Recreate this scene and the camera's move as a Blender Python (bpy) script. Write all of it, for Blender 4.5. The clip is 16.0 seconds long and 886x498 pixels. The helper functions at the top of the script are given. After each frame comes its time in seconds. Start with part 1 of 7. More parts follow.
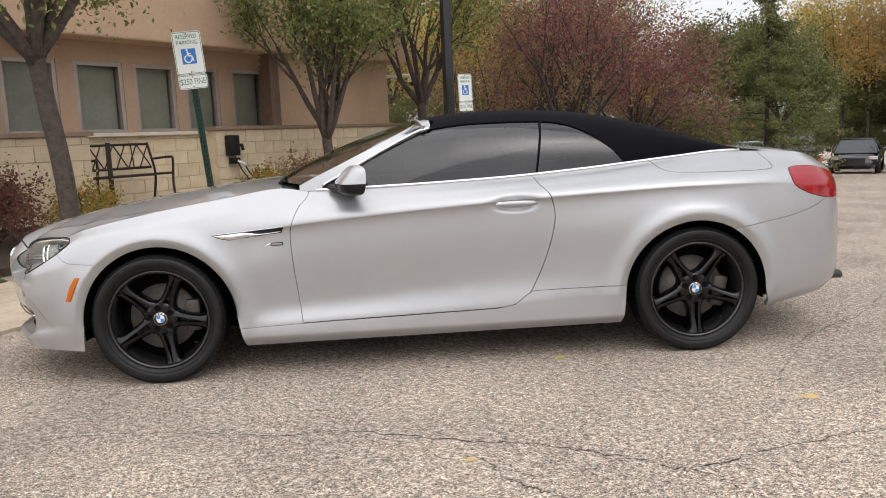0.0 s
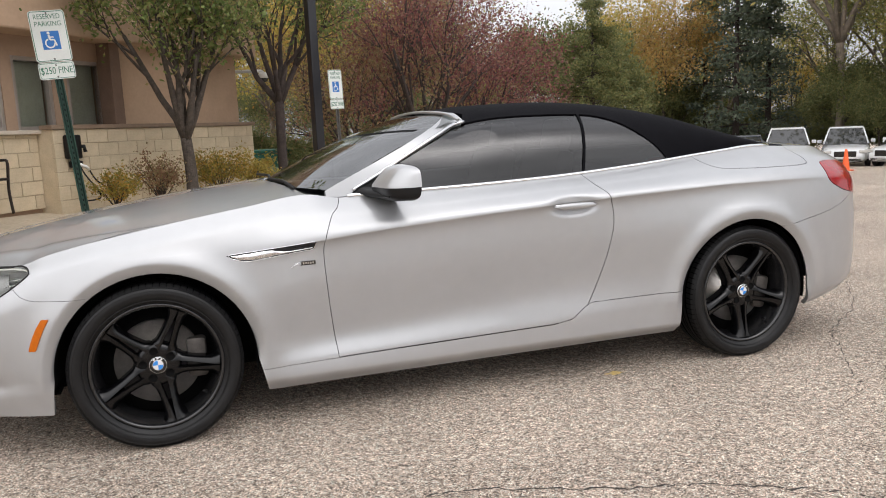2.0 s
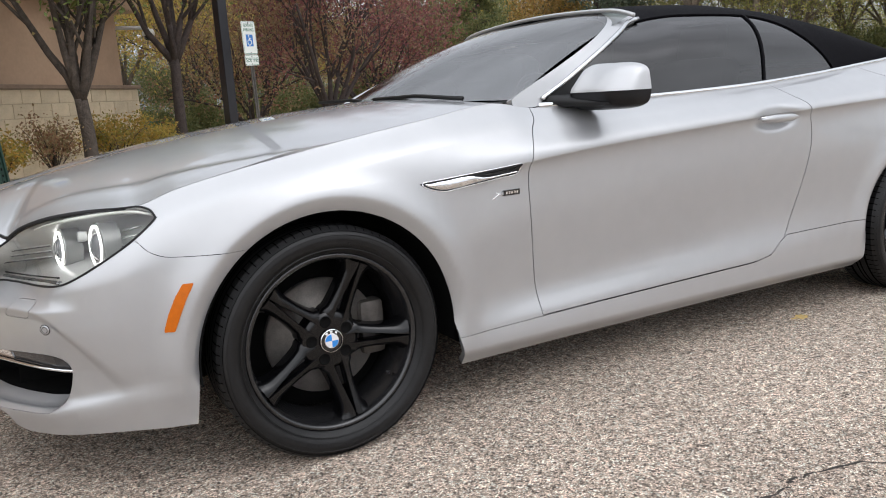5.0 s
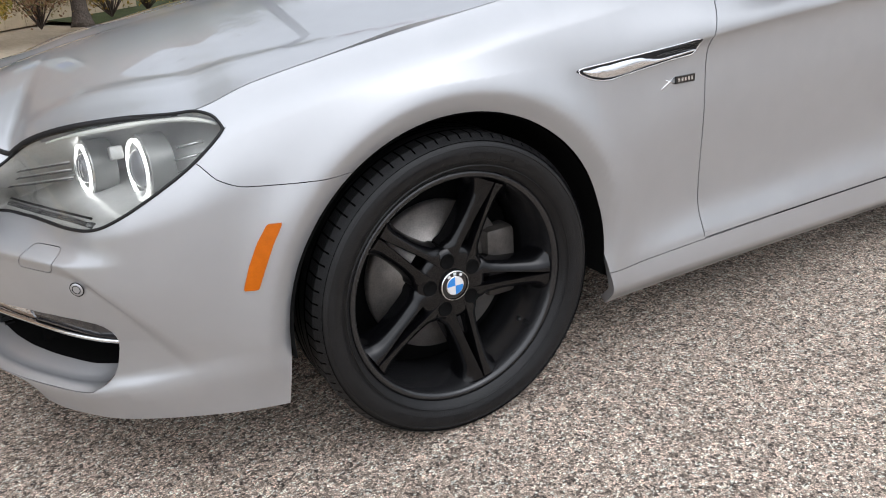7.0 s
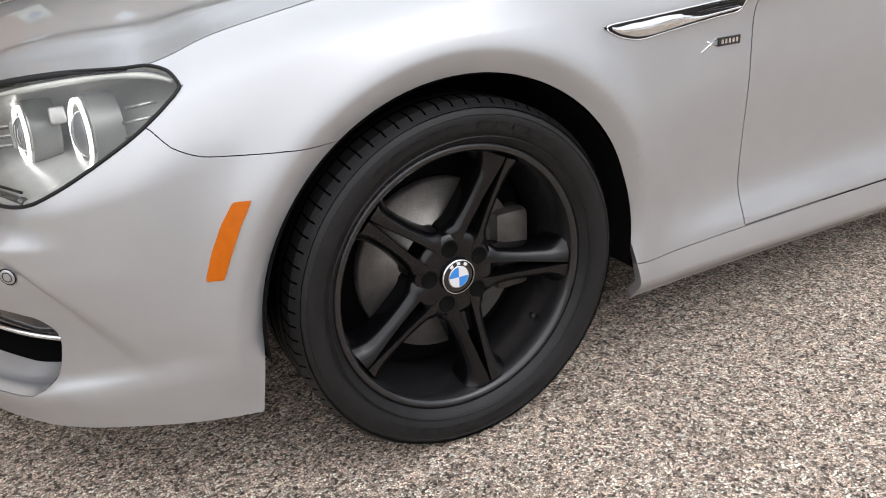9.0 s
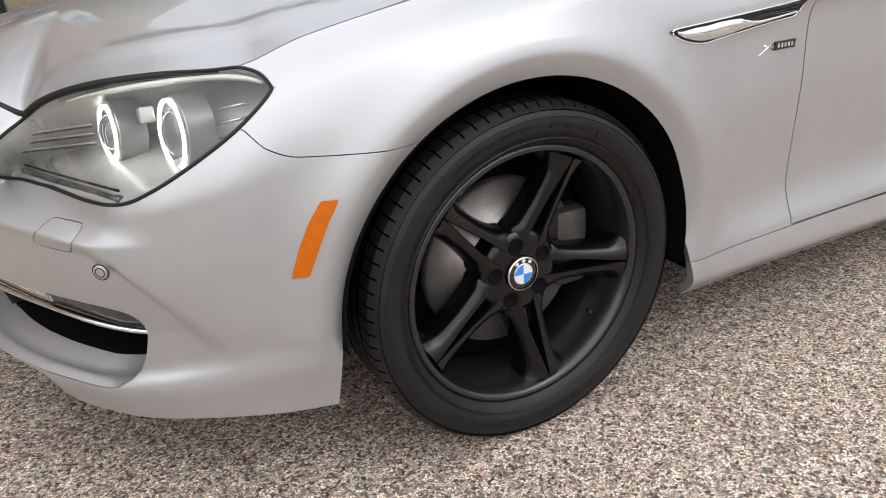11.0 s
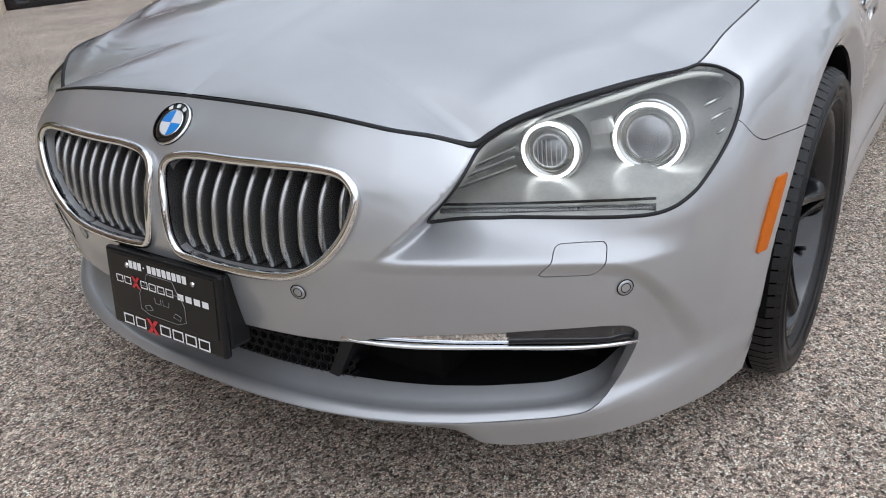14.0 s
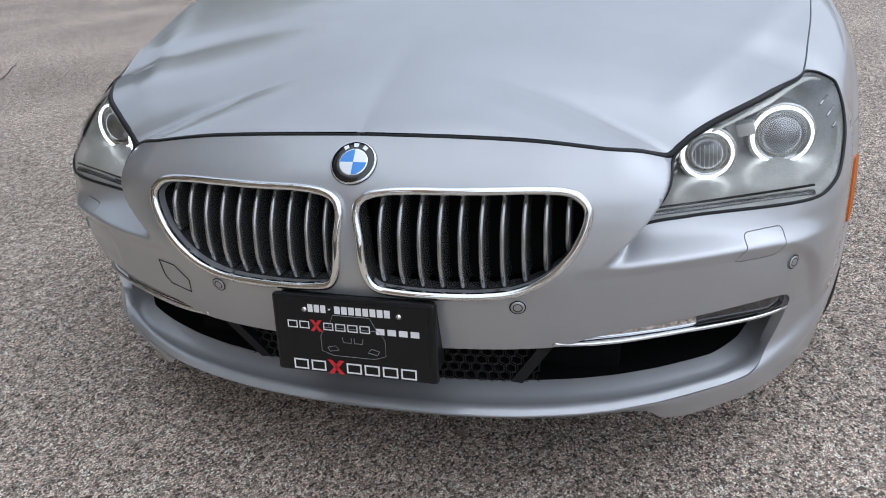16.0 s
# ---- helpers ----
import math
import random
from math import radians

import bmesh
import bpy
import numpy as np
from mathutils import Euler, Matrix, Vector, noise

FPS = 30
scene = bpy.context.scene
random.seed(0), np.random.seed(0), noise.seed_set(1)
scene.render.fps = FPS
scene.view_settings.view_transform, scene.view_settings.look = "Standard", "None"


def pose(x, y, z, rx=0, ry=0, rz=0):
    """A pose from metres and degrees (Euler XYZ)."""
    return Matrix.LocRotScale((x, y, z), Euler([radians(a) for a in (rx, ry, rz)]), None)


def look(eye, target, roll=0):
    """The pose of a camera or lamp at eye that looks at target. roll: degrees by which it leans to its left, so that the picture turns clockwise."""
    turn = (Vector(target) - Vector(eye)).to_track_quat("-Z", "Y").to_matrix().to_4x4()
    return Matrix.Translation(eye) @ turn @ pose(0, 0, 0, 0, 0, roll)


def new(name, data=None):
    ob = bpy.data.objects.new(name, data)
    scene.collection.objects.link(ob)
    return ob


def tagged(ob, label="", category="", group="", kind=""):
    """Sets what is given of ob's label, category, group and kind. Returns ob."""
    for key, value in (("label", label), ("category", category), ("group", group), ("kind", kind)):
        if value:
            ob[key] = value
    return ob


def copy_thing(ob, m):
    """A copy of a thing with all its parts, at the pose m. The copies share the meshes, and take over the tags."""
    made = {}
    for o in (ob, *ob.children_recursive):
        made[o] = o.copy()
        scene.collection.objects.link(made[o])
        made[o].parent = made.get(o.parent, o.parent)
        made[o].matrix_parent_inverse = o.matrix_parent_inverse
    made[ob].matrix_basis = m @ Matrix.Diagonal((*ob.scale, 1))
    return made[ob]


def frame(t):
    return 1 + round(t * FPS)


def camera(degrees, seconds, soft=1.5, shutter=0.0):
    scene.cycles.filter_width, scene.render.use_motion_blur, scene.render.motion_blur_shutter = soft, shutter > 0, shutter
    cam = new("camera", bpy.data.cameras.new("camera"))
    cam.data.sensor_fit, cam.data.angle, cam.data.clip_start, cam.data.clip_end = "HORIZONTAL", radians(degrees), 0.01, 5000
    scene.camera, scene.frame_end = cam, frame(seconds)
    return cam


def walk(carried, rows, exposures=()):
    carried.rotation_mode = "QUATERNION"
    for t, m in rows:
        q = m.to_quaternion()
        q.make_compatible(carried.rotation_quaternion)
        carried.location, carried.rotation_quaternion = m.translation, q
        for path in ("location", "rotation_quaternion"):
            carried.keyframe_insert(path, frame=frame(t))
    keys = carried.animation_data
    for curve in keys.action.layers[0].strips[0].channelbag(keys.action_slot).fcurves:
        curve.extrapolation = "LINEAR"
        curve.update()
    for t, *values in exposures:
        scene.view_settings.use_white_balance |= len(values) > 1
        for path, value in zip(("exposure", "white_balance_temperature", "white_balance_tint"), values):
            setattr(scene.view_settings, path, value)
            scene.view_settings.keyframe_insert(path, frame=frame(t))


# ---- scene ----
cam = camera(59.0, 16.0, 1.0)
PATH = [
    (0, (1.213, -4.951, 1.221), (1.347, -2.977, 0.933), -2.5),
    (0.5, (1.007, -4.745, 1.22), (1.243, -2.78, 0.927), -2.4),
    (1, (0.671, -4.601, 1.238), (1.034, -2.657, 0.94), -2.4),
    (1.5, (0.392, -4.407, 1.225), (0.885, -2.492, 0.921), -2.6),
    (2, (0.161, -4.159, 1.239), (0.776, -2.281, 0.932), -2.6),
    (2.5, (-0.112, -3.996, 1.232), (0.61, -2.157, 0.923), -2.7),
    (3, (-0.358, -3.845, 1.218), (0.459, -2.046, 0.908), -2.8),
    (5.5, (-0.779, -2.676, 0.994), (0.185, -0.98, 0.552), -3.4),
    (6, (-0.782, -2.432, 1.004), (0.16, -0.759, 0.443), -3.5),
    (6.5, (-0.76, -2.262, 1.038), (0.146, -0.615, 0.356), -3.6),
    (7, (-0.766, -2.216, 1.045), (0.127, -0.588, 0.302), -3.6),
    (7.5, (-0.763, -2.211, 1.044), (0.115, -0.591, 0.267), -3.8),
    (8, (-0.712, -2.155, 0.991), (0.165, -0.532, 0.218), -3.7),
    (10.5, (-0.627, -1.959, 0.951), (0.205, -0.326, 0.152), -2.6),
    (11, (-0.775, -1.995, 0.99), (0.087, -0.377, 0.191), -2.7),
    (11.5, (-0.902, -1.919, 0.978), (0.022, -0.334, 0.181), -3.1),
    (12, (-1.047, -1.774, 0.979), (-0.03, -0.247, 0.185), -3.7),
    (12.5, (-1.245, -1.644, 0.988), (-0.105, -0.21, 0.186), -3.9),
    (13, (-1.49, -1.547, 1.034), (-0.225, -0.227, 0.224), -4.2),
    (13.5, (-1.632, -1.356, 1.034), (-0.25, -0.166, 0.212), -4.4),
    (14, (-1.744, -1.144, 1.06), (-0.262, -0.088, 0.231), -4.5),
    (14.5, (-1.895, -0.987, 1.09), (-0.332, -0.064, 0.248), -4.7),
    (15, (-2.05, -0.859, 1.142), (-0.421, -0.074, 0.297), -4.7),
    (15.5, (-2.098, -0.714, 1.145), (-0.421, -0.047, 0.294), -4.7),
    (16, (-2.118, -0.542, 1.169), (-0.406, 0.021, 0.316), -4.7),
]
LOOKS = [(0, .84, 6550, 12), (3, .89, 6500, 12), (5.5, .89, 6200, 11), (7, .88, 6100, 11), (10.5, .98, 6450, 12), (12, .90, 6350, 11), (13, .80, 6200, 11), (14.5, .61, 5780, 10), (16, .52, 5640, 10)]
walk(cam, [(t, look((eye[0], eye[1] - .008, eye[2]), (target[0], target[1] - .008, target[2]), roll)) for t, eye, target, roll in PATH], LOOKS)

# ---- light ----
world = bpy.data.worlds.new("overcast_sky")
scene.world = world
world.use_nodes = True
wn, wl = world.node_tree.nodes, world.node_tree.links
sky = wn.new("ShaderNodeTexSky")
sky.sky_type = "NISHITA"
sky.sun_disc = False
sky.sun_elevation, sky.sun_rotation = radians(48), radians(150)
sky.air_density, sky.dust_density, sky.ozone_density = 1.0, 4.0, 1.0
grey = wn.new("ShaderNodeHueSaturation")
grey.inputs["Saturation"].default_value = 0.18
wl.new(sky.outputs[0], grey.inputs["Color"])
cloud = wn.new("ShaderNodeMix")
cloud.data_type = "RGBA"
cloud.inputs[0].default_value = 0.72
cloud.inputs[7].default_value = (4.55, 4.7, 4.95, 1)
wl.new(grey.outputs[0], cloud.inputs[6])
# soft mottling of the cloud cover
place = wn.new("ShaderNodeTexCoord")
puffs = wn.new("ShaderNodeTexNoise")
puffs.inputs["Scale"].default_value, puffs.inputs["Detail"].default_value = 3.2, 6
wl.new(place.outputs["Generated"], puffs.inputs["Vector"])
level = wn.new("ShaderNodeMapRange")
level.inputs[1].default_value, level.inputs[2].default_value = .34, .66
level.inputs[3].default_value, level.inputs[4].default_value = .76, 1.24
wl.new(puffs.outputs[0], level.inputs[0])
height, dome_light, both = wn.new("ShaderNodeSeparateXYZ"), wn.new("ShaderNodeMapRange"), wn.new("ShaderNodeMath")
wl.new(place.outputs["Generated"], height.inputs[0])
dome_light.inputs[1].default_value, dome_light.inputs[2].default_value = 0, 1
dome_light.inputs[3].default_value, dome_light.inputs[4].default_value = .70, 1.20
wl.new(height.outputs[2], dome_light.inputs[0])
both.operation = "MULTIPLY"
wl.new(level.outputs[0], both.inputs[0])
wl.new(dome_light.outputs[0], both.inputs[1])
mottled = wn.new("ShaderNodeMix")
mottled.data_type, mottled.blend_type = "RGBA", "MULTIPLY"
mottled.inputs[0].default_value = 1
wl.new(cloud.outputs[2], mottled.inputs[6])
wl.new(both.outputs[0], mottled.inputs[7])
wl.new(mottled.outputs[2], wn["Background"].inputs["Color"])
wn["Background"].inputs["Strength"].default_value = 0.135
sun = new("sun", bpy.data.lights.new("sun", "SUN"))
sun.data.energy, sun.data.angle, sun.data.color = 1.0, radians(110), (1.0, 0.97, 0.94)
sun.matrix_world = look((-6.5, -4.0, 9.0), (0, 0, 0))

# ---- materials ----
def material(name, colour, rough=0.5, metal=0.0, coat=0.0, spots=0.0, scale=8.0, bump=0.0, bump_scale=120.0, spec=0.5, coat_rough=0.03, dark=None, random_tint=0.0, obj_random=False):
    """A Principled surface whose colour wanders at two scales, with fine relief."""
    m = bpy.data.materials.new(name)
    m.use_nodes = True
    n, l = m.node_tree.nodes, m.node_tree.links
    b = n["Principled BSDF"]
    b.inputs["Base Color"].default_value = (*colour, 1)
    b.inputs["Roughness"].default_value = rough
    b.inputs["Metallic"].default_value = metal
    b.inputs["Coat Weight"].default_value = coat
    b.inputs["Coat Roughness"].default_value = coat_rough
    b.inputs["Specular IOR Level"].default_value = spec
    co = n.new("ShaderNodeTexCoord")
    out = None
    if spots:
        big, small = n.new("ShaderNodeTexNoise"), n.new("ShaderNodeTexNoise")
        big.inputs["Scale"].default_value, small.inputs["Scale"].default_value = scale, scale * 9
        big.inputs["Detail"].default_value = small.inputs["Detail"].default_value = 6
        l.new(co.outputs["Object"], big.inputs["Vector"])
        l.new(co.outputs["Object"], small.inputs["Vector"])
        add = n.new("ShaderNodeMath")
        add.operation = "MULTIPLY_ADD"
        add.inputs[1].default_value = 0.45
        l.new(small.outputs[0], add.inputs[0])
        half = n.new("ShaderNodeMath")
        half.operation = "MULTIPLY"
        half.inputs[1].default_value = 0.55
        l.new(big.outputs[0], half.inputs[0])
        l.new(half.outputs[0], add.inputs[2])
        ramp = n.new("ShaderNodeValToRGB")
        d = dark or tuple(c * (1 - spots) for c in colour)
        ramp.color_ramp.elements[0].position, ramp.color_ramp.elements[1].position = 0.36, 0.62
        ramp.color_ramp.elements[0].color = (*d, 1)
        ramp.color_ramp.elements[1].color = (*[min(1, c * (1 + 0.35 * spots)) for c in colour], 1)
        l.new(add.outputs[0], ramp.inputs[0])
        out = ramp.outputs[0]
    if random_tint:
        if obj_random:
            src = n.new("ShaderNodeObjectInfo").outputs["Random"]
        else:
            src = n.new("ShaderNodeNewGeometry").outputs["Random Per Island"]
        hs = n.new("ShaderNodeHueSaturation")
        mr = n.new("ShaderNodeMapRange")
        mr.inputs[3].default_value, mr.inputs[4].default_value = 1 - random_tint, 1 + random_tint
        l.new(src, mr.inputs[0])
        l.new(mr.outputs[0], hs.inputs["Value"])
        hs.inputs["Color"].default_value = (*colour, 1)
        if out:
            l.new(out, hs.inputs["Color"])
        out = hs.outputs[0]
    if out:
        l.new(out, b.inputs["Base Color"])
    if bump:
        t, bp = n.new("ShaderNodeTexNoise"), n.new("ShaderNodeBump")
        t.inputs["Scale"].default_value, t.inputs["Detail"].default_value = bump_scale, 4
        bp.inputs["Strength"].default_value, bp.inputs["Distance"].default_value = bump, 1.0 / bump_scale
        l.new(co.outputs["Object"], t.inputs["Vector"])
        l.new(t.outputs[0], bp.inputs["Height"])
        l.new(bp.outputs[0], b.inputs["Normal"])
    return m


def glass(name, tint, rough=0.0, ior=1.45, clear=0.9):
    """A thin pane: it lets the tint through and mirrors by Fresnel."""
    m = bpy.data.materials.new(name)
    m.use_nodes = True
    n, l = m.node_tree.nodes, m.node_tree.links
    n.remove(n["Principled BSDF"])
    tr, gl, mix, fr = n.new("ShaderNodeBsdfTransparent"), n.new("ShaderNodeBsdfGlossy"), n.new("ShaderNodeMixShader"), n.new("ShaderNodeFresnel")
    tr.inputs[0].default_value = (*tint, 1)
    gl.inputs["Roughness"].default_value = rough
    gl.inputs["Color"].default_value = (clear, clear, clear, 1)
    fr.inputs["IOR"].default_value = ior
    l.new(fr.outputs[0], mix.inputs[0])
    l.new(tr.outputs[0], mix.inputs[1])
    l.new(gl.outputs[0], mix.inputs[2])
    l.new(mix.outputs[0], n["Material Output"].inputs["Surface"])
    return m


def glow(name, colour, strength):
    m = bpy.data.materials.new(name)
    m.use_nodes = True
    b = m.node_tree.nodes["Principled BSDF"]
    b.inputs["Base Color"].default_value = (*colour, 1)
    b.inputs["Emission Color"].default_value = (*colour, 1)
    b.inputs["Emission Strength"].default_value = strength
    return m


SILVER = material("silver_metallic_paint", (0.43, 0.436, 0.445), 0.43, 0.64, 0.95, 0.04, 1.5, 0.02, 1800, coat_rough=0.02)
BLACK_PLASTIC = material("black_plastic", (0.008, 0.008, 0.0085), 0.5, 0, 0, 0.3, 30, 0.15, 600, 0.3)
GLOSS_BLACK = material("gloss_black", (0.008, 0.008, 0.009), 0.15, 0, 0.6)
# near-black for the underbody, with the shade of holes and recesses put in
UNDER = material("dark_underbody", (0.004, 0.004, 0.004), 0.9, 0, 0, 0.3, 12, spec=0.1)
CHROME = material("chrome", (0.78, 0.79, 0.80), 0.06, 1.0)
SATIN = material("satin_silver_plastic", (0.40, 0.40, 0.395), 0.26, 0.9)
RUBBER = material("tyre_rubber", (0.0095, 0.0095, 0.010), 0.42, 0, 0, 0.4, 25, 0.3, 300, 0.3)
WHEEL_BLACK = material("satin_black_wheel_paint", (0.0025, 0.0025, 0.003), 0.17, 0.0, 0.0, 0.15, 20, 0.02, 900, 0.4)
RIM_SATIN = material("satin_black_rim_barrel", (0.011, 0.011, 0.0118), 0.20, 0.0, 0.0, 0.2, 15, 0.05, 700, 0.7)
DISC = material("brake_disc_steel", (0.52, 0.49, 0.46), 0.33, 0.9, 0, 0.25, 30)
CALIPER = material("cast_caliper_metal", (0.09, 0.082, 0.075), 0.5, 0.6, 0, 0.4, 40, 0.2, 200)
CANVAS = material("black_canvas_soft_top", (0.0045, 0.0045, 0.006), 0.92, 0, 0, 0.25, 14, 0.5, 1400, 0.1)
SIDE_GLASS = glass("tinted_side_glass", (0.085, 0.095, 0.095), 0.0, 1.75)
SCREEN_GLASS = glass("windscreen_glass", (0.40, 0.45, 0.42), 0.0, 3.1)
LENS = glass("clear_lamp_lens", (0.92, 0.93, 0.92), 0.0, 1.45)
ORANGE = material("amber_reflector", (0.50, 0.115, 0.002), 0.30, 0, 0.0, 0.15, 60, 0.25, 500, 0.2)
RED_LAMP = material("red_lamp_lens", (0.30, 0.006, 0.010), 0.15, 0, 0.25, 0.2, 12)
LAMP_GREY = material("lamp_housing_grey", (0.62, 0.615, 0.59), 0.30, 0.3, 0, 0.15, 20)
RING_GLOW = glow("lit_lamp_ring", (1.0, 0.98, 0.94), 1.7)
EMBLEM_BLUE = material("emblem_blue", (0.03, 0.22, 0.62), 0.2, 0, 0.8)
EMBLEM_WHITE = material("emblem_white", (0.75, 0.77, 0.78), 0.2, 0.2, 0.8)
SEAT = material("dark_leather", (0.03, 0.028, 0.026), 0.5, 0, 0, 0.3, 12, 0.2, 200)
PLATE_BLACK = material("black_plate", (0.006, 0.006, 0.007), 0.35, 0, 0.1, 0.1, 20, spec=.25)
INK_WHITE = material("white_ink", (0.78, 0.78, 0.78), 0.45)
INK_RED = material("red_ink", (0.55, 0.02, 0.03), 0.4)
INK_GREY = material("grey_ink", (0.22, 0.22, 0.22), 0.45)
FOG_LENS = material("fog_lamp_glass", (0.03, 0.03, 0.032), 0.12, 0.0, 0.3)
TRIM = material("satin_trim", (0.66, 0.67, 0.68), 0.22, 1.0)
LAMP_DARK = material("lamp_dark_grey", (0.10, 0.10, 0.10), 0.35, 0.2)
PROJECTOR = material("projector_glass", (0.22, 0.22, 0.23), 0.12, 0.3, 1.0, 0.3, 30)
LAMP_WHITE = material("pale_light_guide", (0.75, 0.74, 0.68), 0.25, 0.0, 0.5)
LAMP_SHINE = material("bright_lamp_reflector", (0.62, 0.62, 0.60), 0.20, 0.9, 0, 0.1, 40)
BARREL = material("lamp_barrel_grey", (0.24, 0.24, 0.23), 0.30, 0.5, 0, 0.2, 30)
LAMP_STRIP = material("clear_strip", (0.20, 0.20, 0.20), 0.15, 0.6, 0.5, 0.7, 30)
RUBBER_MARK = material("raised_sidewall_rubber", (0.008, 0.008, 0.0085), 0.4, 0, 0, 0.3, 40, spec=.3)
# tyre rubber again, blackened with the shade down between the tread blocks
TREAD_GAP = material("tread_groove_rubber", (0.002, 0.002, 0.002), 1.0, 0, 0, 0.3, 40, spec=.0)
DOOR_RED = material("red_reflector", (0.5, 0.015, 0.02), 0.2, 0, 0.6, 0.2, 60)

# ---- building tools ----
def mesh_of(name, verts, faces, mat, normals=None, smooth=True):
    me = bpy.data.meshes.new(name)
    me.from_pydata([tuple(map(float, v)) for v in verts], [], [tuple(map(int, f)) for f in faces])
    me.materials.append(mat)
    if smooth:
        me.polygons.foreach_set("use_smooth", [True] * len(me.polygons))
    if normals is not None:
        me.normals_split_custom_set_from_vertices([tuple(map(float, v)) for v in normals])
    me.update()
    return me


def sheet(name, verts, faces, mat, parent=None, label="", normals=None, smooth=True):
    ob = new(name, mesh_of(name, verts, faces, mat, normals, smooth))
    ob.parent = parent
    return tagged(ob, label)


def part(name, bm, mat, parent=None, label="", smooth=False):
    me = bpy.data.meshes.new(name)
    bm.to_mesh(me)
    bm.free()
    me.materials.append(mat)
    if smooth:
        me.polygons.foreach_set("use_smooth", [True] * len(me.polygons))
        me.set_sharp_from_angle(angle=radians(38))
    ob = new(name, me)
    ob.parent = parent
    return tagged(ob, label)


def thing(name, label, category, m=None, group="", kind=""):
    ob = new(name)
    if m is not None:
        ob.matrix_basis = m
    return tagged(ob, label, category, group, kind)


def box(bm, x0, x1, y0, y1, z0, z1, bevel=0.0, m=None):
    """Adds a box, its edges rounded, to bm."""
    made = bmesh.ops.create_cube(bm, size=1)["verts"]
    bmesh.ops.scale(bm, vec=(x1 - x0, y1 - y0, z1 - z0), verts=made)
    bmesh.ops.translate(bm, vec=((x0 + x1) / 2, (y0 + y1) / 2, (z0 + z1) / 2), verts=made)
    if m is not None:
        bmesh.ops.transform(bm, matrix=m, verts=made)
    if bevel:
        edges = list({e for v in made for e in v.link_edges})
        bmesh.ops.bevel(bm, geom=edges, offset=bevel, segments=2, affect="EDGES", profile=0.5)
    return bm


def block(x0, x1, y0, y1, z0, z1, bevel=0.0, m=None):
    return box(bmesh.new(), x0, x1, y0, y1, z0, z1, bevel, m)


def sweep(path, radius, sides=8, closed=False, flat=1.0, ref=None):
    """A tube along a path; radius a number or one for each point, ref an axis that the path never follows."""
    path = [Vector(p) for p in path]
    n = len(path)
    rad = radius if isinstance(radius, (list, tuple)) else [radius] * n
    verts, faces = [], []
    up = Vector((0, 0, 1))
    for i, p in enumerate(path):
        a, b = (path[i - 1] if i or closed else p), (path[(i + 1) % n] if i < n - 1 or closed else p)
        d = (b - a).normalized()
        side = d.cross(ref or (up if abs(d.z) < 0.95 else Vector((1, 0, 0)))).normalized()
        top = side.cross(d)
        for k in range(sides):
            g = 2 * math.pi * k / sides
            verts.append(p + float(rad[i]) * (math.cos(g) * side + flat * math.sin(g) * top))
    for i in range(n if closed else n - 1):
        for k in range(sides):
            j, q = (i + 1) % n, (k + 1) % sides
            faces.append((i * sides + k, i * sides + q, j * sides + q, j * sides + k))
    if not closed:
        faces.append(tuple(range(sides))[::-1])
        faces.append(tuple((n - 1) * sides + k for k in range(sides)))
    return verts, faces


def lathe(profile, steps=64, axis="y", start=0.0, turn=2 * math.pi):
    """Turns a profile of (radius, height) round the y axis."""
    verts, faces = [], []
    full = abs(turn - 2 * math.pi) < 1e-6
    count = steps if full else steps + 1
    for k in range(count):
        g = start + turn * k / steps
        for r, h in profile:
            verts.append((r * math.cos(g), h, r * math.sin(g)))
    m = len(profile)
    for k in range(steps):
        j = (k + 1) % count
        for i in range(m - 1):
            faces.append((k * m + i, k * m + i + 1, j * m + i + 1, j * m + i))
    return verts, faces


def slopes(x, y):
    """The slopes of a monotone cubic through (x, y)."""
    h = np.diff(x)
    d = np.diff(y, axis=0) / h.reshape(-1, *[1] * (y.ndim - 1))
    m = np.zeros_like(y)
    a, b = d[:-1], d[1:]
    w1 = (2 * h[1:] + h[:-1]).reshape(-1, *[1] * (y.ndim - 1))
    w2 = (h[1:] + 2 * h[:-1]).reshape(-1, *[1] * (y.ndim - 1))
    ok = a * b > 0
    m[1:-1] = np.where(ok, (w1 + w2) / (w1 / np.where(ok, a, 1) + w2 / np.where(ok, b, 1)), 0)
    m[0], m[-1] = d[0], d[-1]
    return m


def curve_through(*keys):
    """A smooth function through keys (s, value...)."""
    k = np.array(keys, float)
    x, y = k[:, 0], k[:, 1:]
    m = slopes(x, y)

    def f(s):
        s = np.clip(np.asarray(s, float), x[0], x[-1])
        i = np.clip(np.searchsorted(x, s, side="right") - 1, 0, len(x) - 2)
        h = (x[i + 1] - x[i])[..., None]
        u = ((s - x[i])[..., None]) / h
        r = (1 + 2 * u) * (1 - u) ** 2 * y[i] + u * (1 - u) ** 2 * h * m[i] + u * u * (3 - 2 * u) * y[i + 1] + u * u * (u - 1) * h * m[i + 1]
        return r[..., 0] if y.shape[1] == 1 else r
    return f


def round_curve(points, per=8, closed=False):
    """Points of a smooth line through the given ones (centripetal enough for even keys)."""
    p = [np.array(q, float) for q in points]
    n = len(p)
    out = []
    for i in range(n if closed else n - 1):
        a, b, c, d = (p[(i + k) % n] if closed else p[min(max(i + k, 0), n - 1)] for k in (-1, 0, 1, 2))
        for k in range(per):
            u = k / per
            out.append(0.5 * (2 * b + (c - a) * u + (2 * a - 5 * b + 4 * c - d) * u * u + (3 * b - a - 3 * c + d) * u ** 3))
    if not closed:
        out.append(p[-1])
    return np.array(out)


